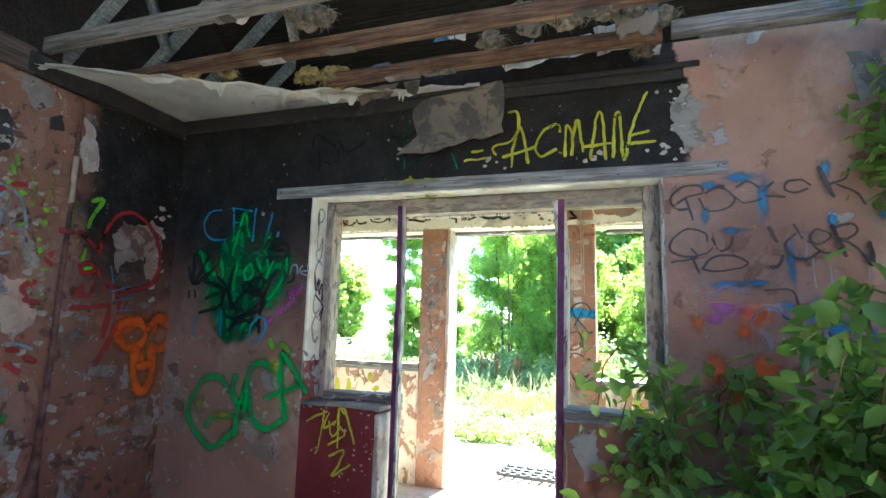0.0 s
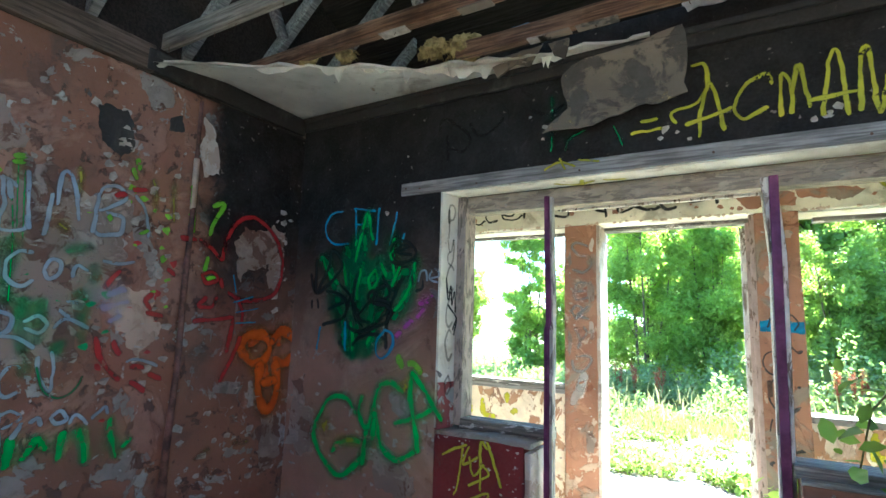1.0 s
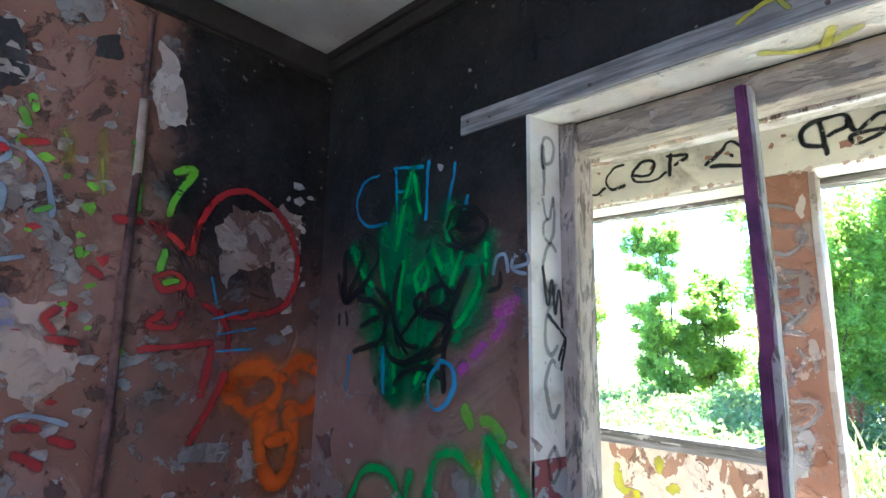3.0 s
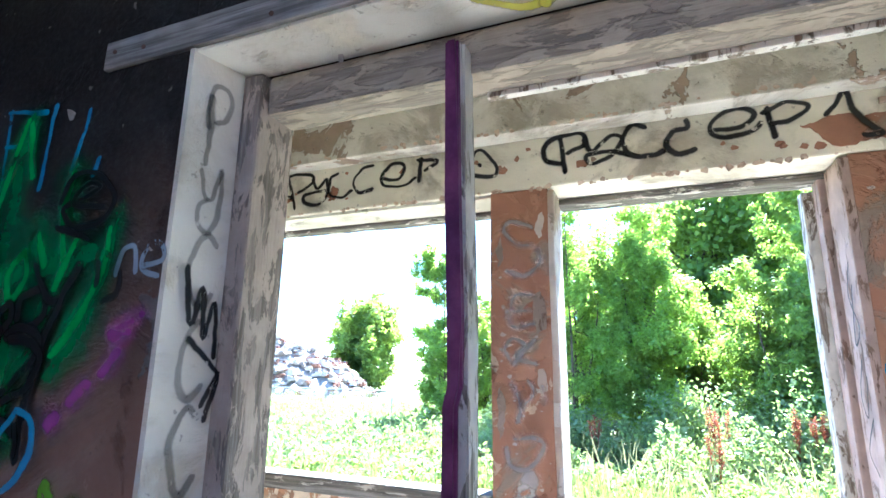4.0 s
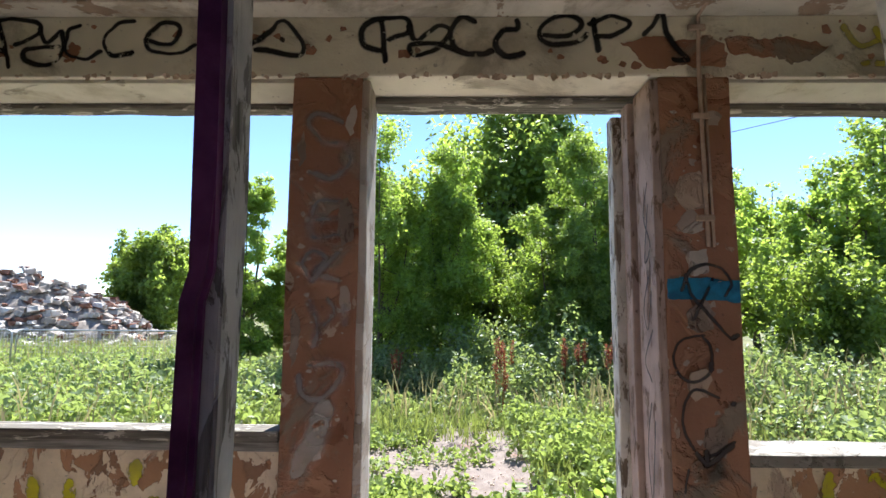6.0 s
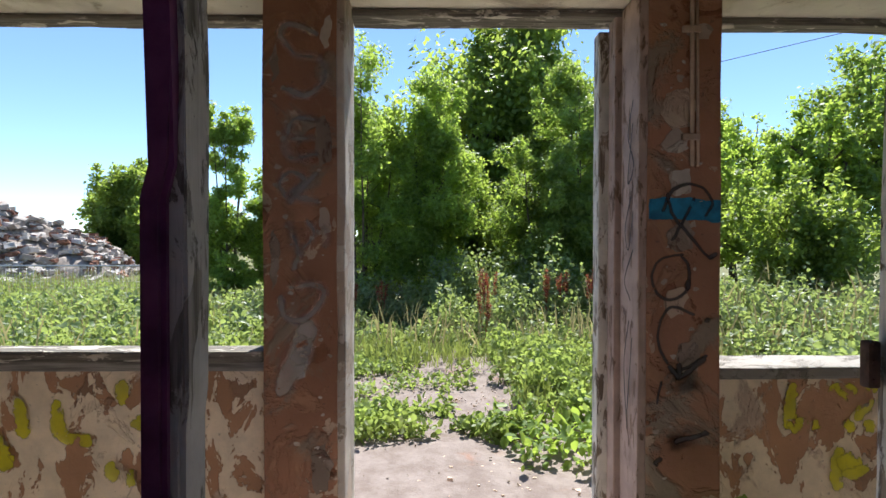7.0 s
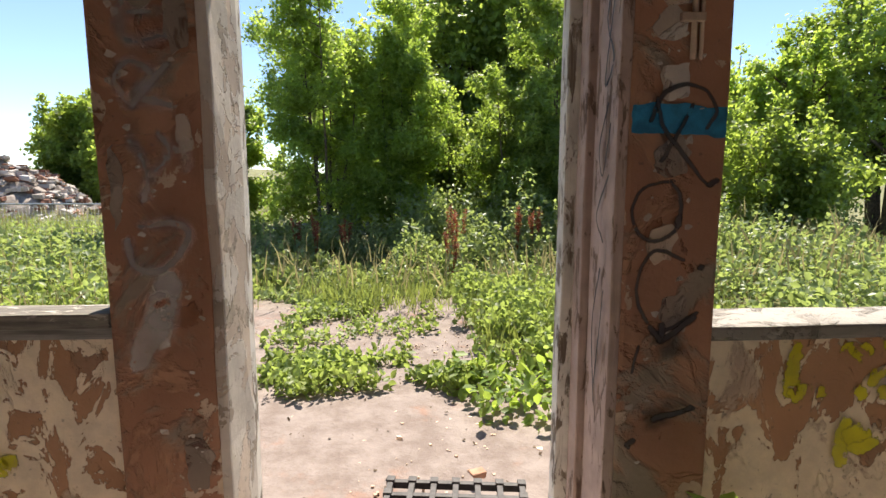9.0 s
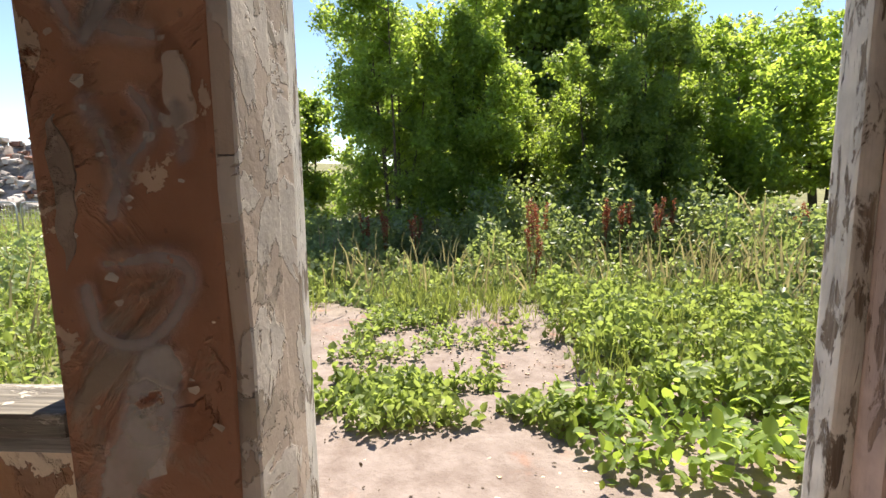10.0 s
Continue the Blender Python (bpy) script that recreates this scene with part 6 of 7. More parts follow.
tag(wall_left, [[(1.895, 1.123), (1.931, 1.025), (1.995, 0.985), (2.053, 1.013), (2.081, 1.073)]], 0.014, on_left, "deep_green", "dark green loop", 0.024)
tag(wall_left, [[(1.714, 2.013), (1.751, 2.022)], [(1.713, 1.989), (1.75, 1.994)], [(2.219, 2.142), (2.231, 2.096)], [(2.665, 1.995), (2.735, 2.017), (2.687, 1.918), (2.656, 1.825)], [(2.657, 1.695), (2.647, 1.62)], [(2.524, 2.078), (2.557, 1.825)], [(2.113, 1.83), (2.12, 1.811)], [(2.267, 1.769), (2.304, 1.788)], [(2.396, 1.666), (2.403, 1.64)], [(2.666, 1.576), (2.713, 1.585)], [(2.198, 2.088), (2.216, 2.038)]], 0.026, on_left, "lime", "lime green sprayed streaks", 0.019)
tag(wall_left, [[(1.967, 2.032), (1.975, 1.91)], [(2.422, 2.09), (2.448, 1.864)], [(2.319, 2.061), (2.339, 1.901)], [(2.109, 1.988), (2.146, 1.983)], [(1.911, 1.753), (1.944, 1.735)], [(2.947, 0.625), (3.05, 0.622)], [(2.7, 0.587), (2.787, 0.624)]], 0.034, on_left, "mustard", "faint yellow sprayed bars", 0.008)
tag(wall_left, [[(2.134, 1.393), (2.25, 1.423)], [(2.151, 1.455), (2.233, 1.472)], [(2.176, 1.322), (2.221, 1.348)]], 0.06, on_left, "lilac", "pale lilac spray cloud", 0.012)
tag(wall_left, [[(2.855, 1.449), (2.992, 1.491)], [(2.876, 1.391), (3.034, 1.42)], [(2.88, 1.327), (3.021, 1.335)], [(2.836, 1.61), (2.864, 1.508)]], 0.008, on_left, "blue", "thin blue marks in the heart", 0.026)
tag(wall_left, [[(1.406, 2.15), (1.445, 2.152), (1.457, 2.123), (1.423, 2.08)]], 0.012, on_left, "black", "black sprayed loop", 0.006)
mist(wall_left, [(3.03, 1.23, 0.13, 0.12), (3.22, 1.23, 0.12, 0.11), (3.14, 1.02, 0.09, 0.14)], on_left, "orange", "orange overspray round the letter", 0.003)

tag(rv, stacked("PyCCCo", 3.385, 1.90, 0.065, 0.165, seed=4), 0.011, on_reveal, "faint", "black tag written down the white reveal").matrix_parent_inverse = place_of(rv).inverted()
tag(rv, [[(3.38, 1.62), (3.40, 1.5), (3.42, 1.58), (3.43, 1.47), (3.45, 1.55), (3.46, 1.43)], [(3.40, 1.47), (3.47, 1.40)], [(3.44, 1.33), (3.475, 1.40), (3.45, 1.30)]], 0.009, on_reveal, "black", "bold black scrawl on the white reveal", 0.01).matrix_parent_inverse = place_of(rv).inverted()
part("bare_foot", splayed(OX0 + 0.004, 1, 0.79, 1.04), M["red_foot"], wall_window, "dark red band at the foot of the reveal")

tag(pb, [[(-1.8, 2.129), (-1.85, 2.287)], [(-1.821, 2.185), (-1.881, 2.209), (-1.891, 2.266), (-1.84, 2.298), (-1.726, 2.289), (-1.709, 2.248), (-1.791, 2.206)], [(-1.712, 2.266), (-1.681, 2.213), (-1.633, 2.256), (-1.63, 2.167), (-1.691, 2.136), (-1.749, 2.156), (-1.744, 2.193), (-1.635, 2.2)], [(-1.569, 2.276), (-1.61, 2.255), (-1.61, 2.177), (-1.542, 2.158), (-1.491, 2.184)], [(-1.386, 2.291), (-1.439, 2.282), (-1.486, 2.228), (-1.458, 2.172), (-1.384, 2.181)], [(-1.346, 2.223), (-1.259, 2.209), (-1.233, 2.263), (-1.278, 2.287), (-1.338, 2.245), (-1.331, 2.19), (-1.235, 2.176), (-1.175, 2.206)], [(-1.151, 2.293), (-1.162, 2.184)], [(-1.171, 2.283), (-1.075, 2.268), (-1.135, 2.231)]], 0.013, on_beam, "black", "black marker tag on the beam", 0.006)
tag(pb, [[(-0.998, 2.2), (-0.929, 2.251), (-0.9, 2.283), (-0.869, 2.281), (-0.815, 2.204), (-0.823, 2.168), (-0.884, 2.174), (-0.977, 2.192)], [(-0.891, 2.226), (-0.882, 2.217)]], 0.014, on_beam, "black", "black marker tag on the beam", 0.011)
tag(pb, [[(-0.545, 2.146), (-0.557, 2.29)], [(-0.555, 2.184), (-0.615, 2.207), (-0.622, 2.261), (-0.577, 2.295), (-0.478, 2.297), (-0.468, 2.254), (-0.536, 2.225)], [(-0.468, 2.276), (-0.439, 2.221), (-0.37, 2.272), (-0.332, 2.249), (-0.381, 2.188), (-0.448, 2.169), (-0.458, 2.205), (-0.371, 2.208), (-0.276, 2.174)], [(-0.245, 2.287), (-0.293, 2.3), (-0.332, 2.249), (-0.304, 2.185), (-0.238, 2.172), (-0.19, 2.181)], [(-0.111, 2.292), (-0.112, 2.261), (-0.16, 2.252), (-0.18, 2.201), (-0.144, 2.165), (-0.087, 2.177)]], 0.015, on_beam, "black", "black marker tag on the beam", 0.006)
tag(pb, [[(-0.038, 2.237), (0.054, 2.233), (0.103, 2.273), (0.059, 2.306), (-0.008, 2.288), (-0.038, 2.237), (-0.003, 2.205), (0.081, 2.212), (0.119, 2.241)], [(0.138, 2.292), (0.152, 2.178)], [(0.122, 2.272), (0.197, 2.3), (0.259, 2.276), (0.21, 2.237), (0.146, 2.229)], [(0.3, 2.233), (0.33, 2.263), (0.362, 2.313), (0.381, 2.23), (0.411, 2.179), (0.443, 2.148), (0.391, 2.153)]], 0.015, on_beam, "black", "black marker tag on the beam", 0.012)
tag(pb, [[(0.95, 2.27), (1.0, 2.2), (1.1, 2.24)], [(1.05, 2.26), (1.1, 2.15), (1.0, 2.14)]], 0.018, on_beam, "yellow", "yellow sprayed mark")
tag(bpy.data.objects["pillar_left"], [[(-0.676, 1.942), (-0.755, 1.974), (-0.788, 1.941), (-0.747, 1.884), (-0.673, 1.863), (-0.657, 1.805), (-0.711, 1.752), (-0.781, 1.776)], [(-0.676, 1.679), (-0.755, 1.672), (-0.766, 1.57), (-0.678, 1.571)], [(-0.755, 1.621), (-0.687, 1.623)], [(-0.758, 1.423), (-0.791, 1.478), (-0.757, 1.521), (-0.714, 1.492), (-0.749, 1.451), (-0.676, 1.424)], [(-0.68, 1.516), (-0.758, 1.427)], [(-0.767, 1.362), (-0.751, 1.32), (-0.734, 1.272), (-0.743, 1.22)], [(-0.707, 1.37), (-0.687, 1.324), (-0.732, 1.268)], [(-0.786, 1.136), (-0.78, 1.08), (-0.728, 1.068), (-0.682, 1.094), (-0.654, 1.147), (-0.683, 1.171), (-0.761, 1.167)], [(-0.656, 1.35), (-0.653, 1.289)]], 0.027, on_pillar, "grey", "faded grey letters down the pillar")
tag(bpy.data.objects["pillar_left"], [[(-0.719, 1.045), (-0.697, 1.009)], [(-0.729, 1.001), (-0.743, 0.939), (-0.768, 0.886), (-0.783, 0.841)], [(-0.711, 0.992), (-0.729, 0.939)]], 0.055, on_pillar, "white_drip", "pale smear of paint")
M["blue_band"] = plain("worn_blue_paint", (0.02, 0.19, 0.36), 0.6, 0.35, 25)
part("painted_band", sheet(ragged([(0.346, 1.378), (0.46, 1.372), (0.572, 1.366), (0.572, 1.436), (0.46, 1.443), (0.346, 1.447)], 10, 0.010, 4), 0.002, lambda u, v, w: on_pillar(u, v, w + 0.0015)), M["blue_band"], pir, "bright blue painted band")
tag(pir, [[(0.389, 1.402), (0.409, 1.454), (0.46, 1.484), (0.515, 1.47), (0.541, 1.426), (0.52, 1.388)], [(0.417, 1.313), (0.445, 1.358), (0.486, 1.44)], [(0.401, 1.454), (0.42, 1.388), (0.47, 1.328), (0.529, 1.26), (0.549, 1.268)], [(0.451, 1.267), (0.381, 1.252), (0.356, 1.198), (0.375, 1.144), (0.42, 1.128), (0.465, 1.159), (0.469, 1.229), (0.443, 1.267)]], 0.0085, on_pillar, "mark", "black looping tag down the pillar", 0.010)
tag(pir, [[(0.486, 1.081), (0.421, 1.105), (0.384, 1.065), (0.377, 0.986), (0.407, 0.93)], [(0.526, 0.954), (0.456, 0.913), (0.416, 0.905)], [(0.386, 0.873), (0.373, 0.807)], [(0.533, 0.715), (0.444, 0.69)], [(0.375, 0.614), (0.366, 0.623)]], 0.0085, on_pillar, "mark", "black looping tag down the pillar", 0.012)
tag(pir, [[(0.465, 1.163), (0.466, 1.187)], [(0.522, 1.062), (0.528, 1.069)], [(0.433, 0.886), (0.464, 0.905), (0.518, 0.945)], [(0.439, 0.929), (0.433, 0.886)], [(0.366, 0.626), (0.385, 0.636)], [(0.428, 0.69), (0.493, 0.706), (0.524, 0.72)], [(0.529, 1.26), (0.549, 1.271)], [(0.407, 0.925), (0.433, 0.889)]], 0.014, on_pillar, "mark", "heavy black strokes of the looping tag", 0.017)
mist(pir, [(0.46, 0.86, 0.07, 0.05), (0.44, 0.68, 0.06, 0.04)], on_pillar, "black", "soft black overspray", 0.006)
tag(df, [[(4.54, 1.75), (4.58, 1.65), (4.53, 1.55), (4.58, 1.5), (4.54, 1.68)], [(4.55, 1.45), (4.6, 1.35), (4.57, 1.28), (4.53, 1.4)], [(4.53, 1.28), (4.6, 1.18), (4.55, 1.12)], [(4.56, 1.05), (4.6, 0.9), (4.57, 0.7)], [(4.53, 1.0), (4.57, 0.75)]], 0.006, on_jamb, "mark", "thin blue-black scrawl down the jamb").matrix_parent_inverse = place_of(df).inverted()
tag(lw2, [[(0.86, 0.83), (0.855, 0.72), (0.86, 0.70)], [(0.86, 0.70), (0.95, 0.71)], [(1.01, 0.83), (1.0, 0.72)], [(1.01, 0.72), (1.06, 0.70)], [(1.03, 0.80), (1.07, 0.82)], [(1.12, 0.85), (1.13, 0.82)], [(1.08, 0.73), (1.12, 0.78)], [(1.11, 0.71), (1.12, 0.69)], [(1.02, 0.62), (1.01, 0.5)], [(1.02, 0.58), (1.09, 0.57)], [(1.04, 0.54), (1.10, 0.56)], [(1.16, 0.8), (1.2, 0.7), (1.3, 0.72)], [(1.24, 0.82), (1.36, 0.8)]], 0.034, on_low2, "yellow_low", "yellow painted letters left on the flaking render")
tag(lw, [[(-1.30, 0.86), (-1.30, 0.80)], [(-1.26, 0.73), (-1.22, 0.745)], [(-1.335, 0.60), (-1.325, 0.56)], [(-1.26, 0.58), (-1.27, 0.54)], [(-1.17, 0.59), (-1.12, 0.60), (-1.15, 0.57)], [(-1.22, 0.52), (-1.20, 0.50)], [(-1.5, 0.8), (-1.48, 0.7), (-1.4, 0.68)], [(-1.62, 0.8), (-1.6, 0.7)], [(-1.75, 0.75), (-1.65, 0.6)]], 0.032, on_low, "yellow_low", "yellow paint left on the flaking render")
tag(bpy.data.objects["wall_side_room"], [[(0.9, 1.9), (1.4, 1.86)], [(0.8, 1.7), (1.3, 1.65)], [(0.9, 1.5), (1.5, 1.45)]], 0.05, lambda u, v, w: Vector((-4.0 + w, u, v)), "green", "green and yellow sprayed bars")

# ---- vegetation ----
LEAF = np.array([(0, 0, 0), (0.30, 0.32, 0.06), (0.26, 0.68, 0.05), (0, 1.0, -0.10), (-0.26, 0.68, 0.05), (-0.30, 0.32, 0.06)])
LEAF_FACES = [(0, 1, 2, 3), (0, 3, 4, 5)]
DIAMOND = np.array([(0, 0, 0), (0.34, 0.5, 0.05), (0, 1.0, -0.06), (-0.34, 0.5, 0.05)])
DIAMOND_FACES = [(0, 1, 2), (0, 2, 3)]
BLADE = np.array([(-0.03, 0, 0), (0.03, 0, 0), (0.022, 0.55, 0.05), (0, 1.0, 0.28), (-0.022, 0.55, 0.05)])
BLADE_FACES = [(0, 1, 2, 4), (4, 2, 3)]


def leaves_mesh(places, sizes, mat, shape="diamond", up=0.45, seed=0, droop=None):
    """Many leaves as one mesh. up: how far the blades turn their faces to the sky."""
    base, faces = {"diamond": (DIAMOND, DIAMOND_FACES), "leaf": (LEAF, LEAF_FACES), "blade": (BLADE, BLADE_FACES)}[shape]
    g = np.random.default_rng(seed)
    c = np.asarray(places, dtype=float)
    n = len(c)
    if shape == "blade":
        fwd = g.normal(size=(n, 3)) * 0.28
        fwd[:, 2] = 1.0
        nor = g.normal(size=(n, 3))
    else:
        nor = g.normal(size=(n, 3)) * (1 - up)
        nor[:, 2] += up * 1.6
        fwd = g.normal(size=(n, 3))
    nor /= np.linalg.norm(nor, axis=1)[:, None] + 1e-9
    fwd /= np.linalg.norm(fwd, axis=1)[:, None] + 1e-9
    side = np.cross(fwd, nor)
    side /= np.linalg.norm(side, axis=1)[:, None] + 1e-9
    nor = np.cross(side, fwd)
    s = np.asarray(sizes)[:, None, None]
    v = c[:, None, :] + s * (base[None, :, 0:1] * side[:, None, :] + base[None, :, 1:2] * fwd[:, None, :] + base[None, :, 2:3] * nor[:, None, :])
    k = len(base)
    me = bpy.data.meshes.new("mesh")
    sizes_f = [len(f) for f in faces] * n
    loops = (np.concatenate([np.array(f) for f in faces])[None, :] + (np.arange(n) * k)[:, None]).ravel()
    me.vertices.add(n * k)
    me.vertices.foreach_set("co", v.ravel())
    me.loops.add(len(loops))
    me.loops.foreach_set("vertex_index", loops)
    me.polygons.add(len(sizes_f))
    starts = np.concatenate([[0], np.cumsum(sizes_f)[:-1]])
    me.polygons.foreach_set("loop_start", starts)
    me.update(calc_edges=True)
    me.materials.append(mat)
    return me


def grow_tree(name, x, y, h, r, mat, label, seed, leaves=16000, size=0.13, trunk=0.09, low=0.06, stems=4, category="tree", spire=0.5):
    """A shrubby tree: stems that fork into limbs, with sprays of leaves along them and an uneven, gappy outline."""
    rr, g = random.Random(seed), np.random.default_rng(seed)
    root = thing(name, label, category, x, y, -0.05, group="trees and shrubs")
    bm = bmesh.new()
    tips = []
    for s in range(stems):
        a = s * math.tau / stems + rr.uniform(-0.5, 0.5)
        lean = r * rr.uniform(0.15, 0.5)
        top = h * rr.uniform(0.62, 0.93)
        base = Vector((0.12 * r * math.cos(a), 0.12 * r * math.sin(a), 0))
        pts = [base + Vector((lean * math.cos(a) * t ** 1.3 + 0.06 * r * noise.noise(Vector((seed + s, t * 4, 0))), lean * math.sin(a) * t ** 1.3, top * t)) for t in (0, 0.2, 0.4, 0.6, 0.8, 1.0)]
        add_tube(bm, pts, [trunk * k for k in (1, 0.85, 0.65, 0.45, 0.28, 0.1)], 6)
        for _ in range(19):
            t = rr.uniform(low + 0.02, 0.98)
            i = min(4, int(t * 5))
            p = pts[i].lerp(pts[i + 1], t * 5 - i)
            b = rr.uniform(0, math.tau)
            prof = math.sin(math.pi * min(1, 0.12 + 0.88 * t)) ** 0.55 if t < 0.5 else (1 - ((t - 0.5) / 0.5) ** 2 * (0.55 + 0.45 * spire))
            ln = r * rr.uniform(0.4, 1.0) * prof
            q = p + Vector((math.cos(b) * ln, math.sin(b) * ln, ln * rr.uniform(0.15, 0.8)))
            m = p.lerp(q, 0.5) + Vector((0, 0, 0.08 * ln))
            add_tube(bm, [p, m, q], [trunk * 0.3, trunk * 0.18, trunk * 0.05], 4)
            tips += [(q, 1.0), (m, 0.7), (p.lerp(q, 0.78), 0.9)]
        tips.append((pts[-1] + Vector((0, 0, h * 0.03)), 0.5))
    for q, k in list(tips):
        if k == 1.0 and rr.random() < 0.4:
            top = q + Vector((rr.uniform(-0.12, 0.12) * r, rr.uniform(-0.12, 0.12) * r, r * rr.uniform(0.2, 0.5)))
            add_tube(bm, [q, top], [trunk * 0.08, trunk * 0.03], 4)
            tips += [(top, 0.2), (q.lerp(top, 0.5), 0.3)]
    part("trunk", bm, M["bark"], root)
    per = max(8, leaves // len(tips))
    cen = []
    for q, k in tips:
        n = int(per * rr.uniform(0.4, 1.5) * (0.4 + 0.7 * k))
        spread = np.array([0.12, 0.12, 0.10]) * r * (0.4 + 0.6 * k) * rr.uniform(0.7, 1.25)
        c = np.clip(g.normal(size=(n, 3)), -1.7, 1.7) * spread + np.array(q)
        cen.append(c)
    c = np.concatenate(cen)
    c = c[c[:, 2] > 0.05]
    part("crown", leaves_mesh(c, size * g.uniform(0.55, 1.25, len(c)), mat, "diamond", 0.38, seed), None, root)
    return root


TREES = [
    ("hawthorn_bush", -1.75, 13.2, 5.8, 1.2, "leaf_mid", "tall green hawthorn bush with fresh pale shoots", 34000, 0.068, 5),
    ("hawthorn_bush", -0.5, 13.4, 5.3, 1.0, "leaf_mid", "tall green hawthorn bush with fresh pale shoots", 32000, 0.068, 5),
    ("hawthorn_bush", 1.75, 13.2, 3.9, 0.95, "leaf_lit", "round green hawthorn bush lit from above", 28000, 0.068, 5),
    ("hawthorn_bush", 2.75, 13.6, 5.4, 1.0, "leaf_lit", "tall green hawthorn bush", 32000, 0.068, 5),
    ("broadleaf_tree", 1.9, 21.0, 9.4, 3.3, "leaf_dark", "large dark broadleaf tree behind the bushes", 44000, 0.19, 6),
    ("hawthorn_bush", -4.75, 14.0, 4.7, 0.75, "leaf_mid", "slender green bush with upright shoots", 22000, 0.07, 4),
    ("hawthorn_bush", -4.0, 15.0, 3.6, 0.8, "leaf_mid", "slender green bush with upright shoots", 12000, 0.09, 4),
    ("sallow_bush", -14.9, 28.0, 6.0, 1.8, "leaf_dark", "round dark green bush behind the rubble", 24000, 0.19, 6),
    ("broadleaf_tree", 8.9, 18.6, 5.9, 1.6, "leaf_mid", "green broadleaf tree among bushes", 14000, 0.13, 4),
    ("broadleaf_tree", 7.8, 13.9, 5.1, 1.25, "leaf_mid", "young broadleaf tree with bright leaves", 15000, 0.11, 4),
    ("broadleaf_tree", 10.4, 14.4, 6.6, 2.0, "leaf_lit", "young broadleaf tree with bright leaves", 19000, 0.12, 5),
    ("broadleaf_tree", 5.6, 16.2, 4.4, 1.5, "leaf_mid", "green broadleaf tree among bushes", 15000, 0.12, 4),
    ("hawthorn_bush", 4.5, 14.6, 4.6, 1.3, "leaf_mid", "green hawthorn bush beside other shrubs", 17000, 0.10, 4),
    ("broadleaf_tree", 6.9, 21.5, 6.0, 2.4, "leaf_dark", "dark broadleaf tree behind the bushes", 18000, 0.17, 4),
    ("broadleaf_tree", -2.2, 19.5, 5.6, 1.9, "leaf_dark", "dark broadleaf tree behind the bushes", 18000, 0.16, 4),
    ("sallow_bush", 6.4, 12.2, 2.4, 1.2, "leaf_dark", "low dark bush at the edge of the weeds", 11000, 0.095, 4),
    ("sallow_bush", 0.6, 15.6, 2.8, 1.2, "leaf_dark", "low dark bush in the gap", 12000, 0.10, 4),
]
for k, (nm, x, y, h, r, mt, lab, lv, sz, st) in enumerate(TREES):
    grow_tree(nm, x, y, h, r, M[mt], lab, 40 + k, int(lv * 2.1), sz * 0.98, 0.035 if "bush" in nm else 0.05 + 0.012 * h * (h > 5), 0.03 if "bush" in nm else 0.14, st, "bush" if "bush" in nm else "tree")


def mound_height(x, y):
    """How high the weeds stand over the ground, and how thick they grow."""
    n1 = noise.noise(Vector((x * 0.55, y * 0.55, 3)))
    n2 = noise.noise(Vector((x * 1.7, y * 1.7, 7)))
    n3 = noise.noise(Vector((x * 3.9, y * 3.9, 11)))
    far = max(0, min(1, (y - 8.9 + 0.8 * n1) / 2.2))
    h = far * max(0.12, 0.62 + 0.5 * n1 + 0.45 * n2 + 0.3 * n3)
    h += 0.55 * max(0, 1 - ((x - 0.8) / 1.6) ** 2) * max(0, 1 - ((y - 11.5) / 1.8) ** 2)
    h += 0.85 * max(0, 1 - ((x - 4.2) / 2.4) ** 2) * max(0, 1 - ((y - 9.2) / 3.0) ** 2)
    return h


def weeds(name, mat, label, boxes_, count, size, shape, seed, layer, up=0.5, keep=0.1):
    g = np.random.default_rng(seed)
    out = []
    for x0, x1, y0, y1, share, hh in boxes_:
        m = int(count * share)
        xs, ys, us = g.uniform(x0, x1, m), g.uniform(y0, y1, m), g.uniform(0, 1, m)
        for x, y, u in zip(xs, ys, us):
            edge = min(x - x0, x1 - x, y - y0, y1 - y) / 0.35
            n = noise.noise(Vector((x * 2.1, y * 2.1, seed))) + 0.5 * noise.noise(Vector((x * 6, y * 6, seed)))
            if n + min(1, max(0, edge)) * 0.75 < keep + 0.35:
                continue
            if y < 5.0 or (y < 6.0 and x < -0.2 and x > -1.6):
                continue
            h = hh if hh is not None else mound_height(x, y)
            top = max(0.04, h * (0.62 + 0.85 * n))
            out.append((x, y, -0.04 + top * (u ** 0.6 if layer == "top" else u)))
    s = size * g.uniform(0.5, 1.3, len(out))
    return tagged(part(name, leaves_mesh(out, s, mat, shape, up, seed), None), label, name.replace("_", " "), kind="stuff")


weeds("bramble_patch", M["bramble"], "sunlit bramble thicket spreading over the rough ground",
      [(-3.5, 4.6, 8.8, 13.0, 0.60, None), (2.2, 8.5, 7.0, 13.5, 0.40, None)], 95000, 0.072, "leaf", 61, "top", 0.42, 0.0)
weeds("bramble_patch", M["weed"], "bright green weeds by the doorway", [(-1.9, 0.5, 6.2, 7.3, 0.26, 0.16), (0.1, 2.4, 6.35, 9.2, 0.68, 0.36)], 36000, 0.056, "leaf", 62, "all", 0.3, 0.24)
weeds("nettle_patch", M["leaf_lit"], "broad-leaved weeds trailing onto the path", [(0.05, 1.9, 5.8, 6.9, 0.8, 0.20), (0.8, 2.6, 4.95, 6.3, 0.5, 0.42)], 1900, 0.08, "leaf", 63, "top", 0.7, 0.0)
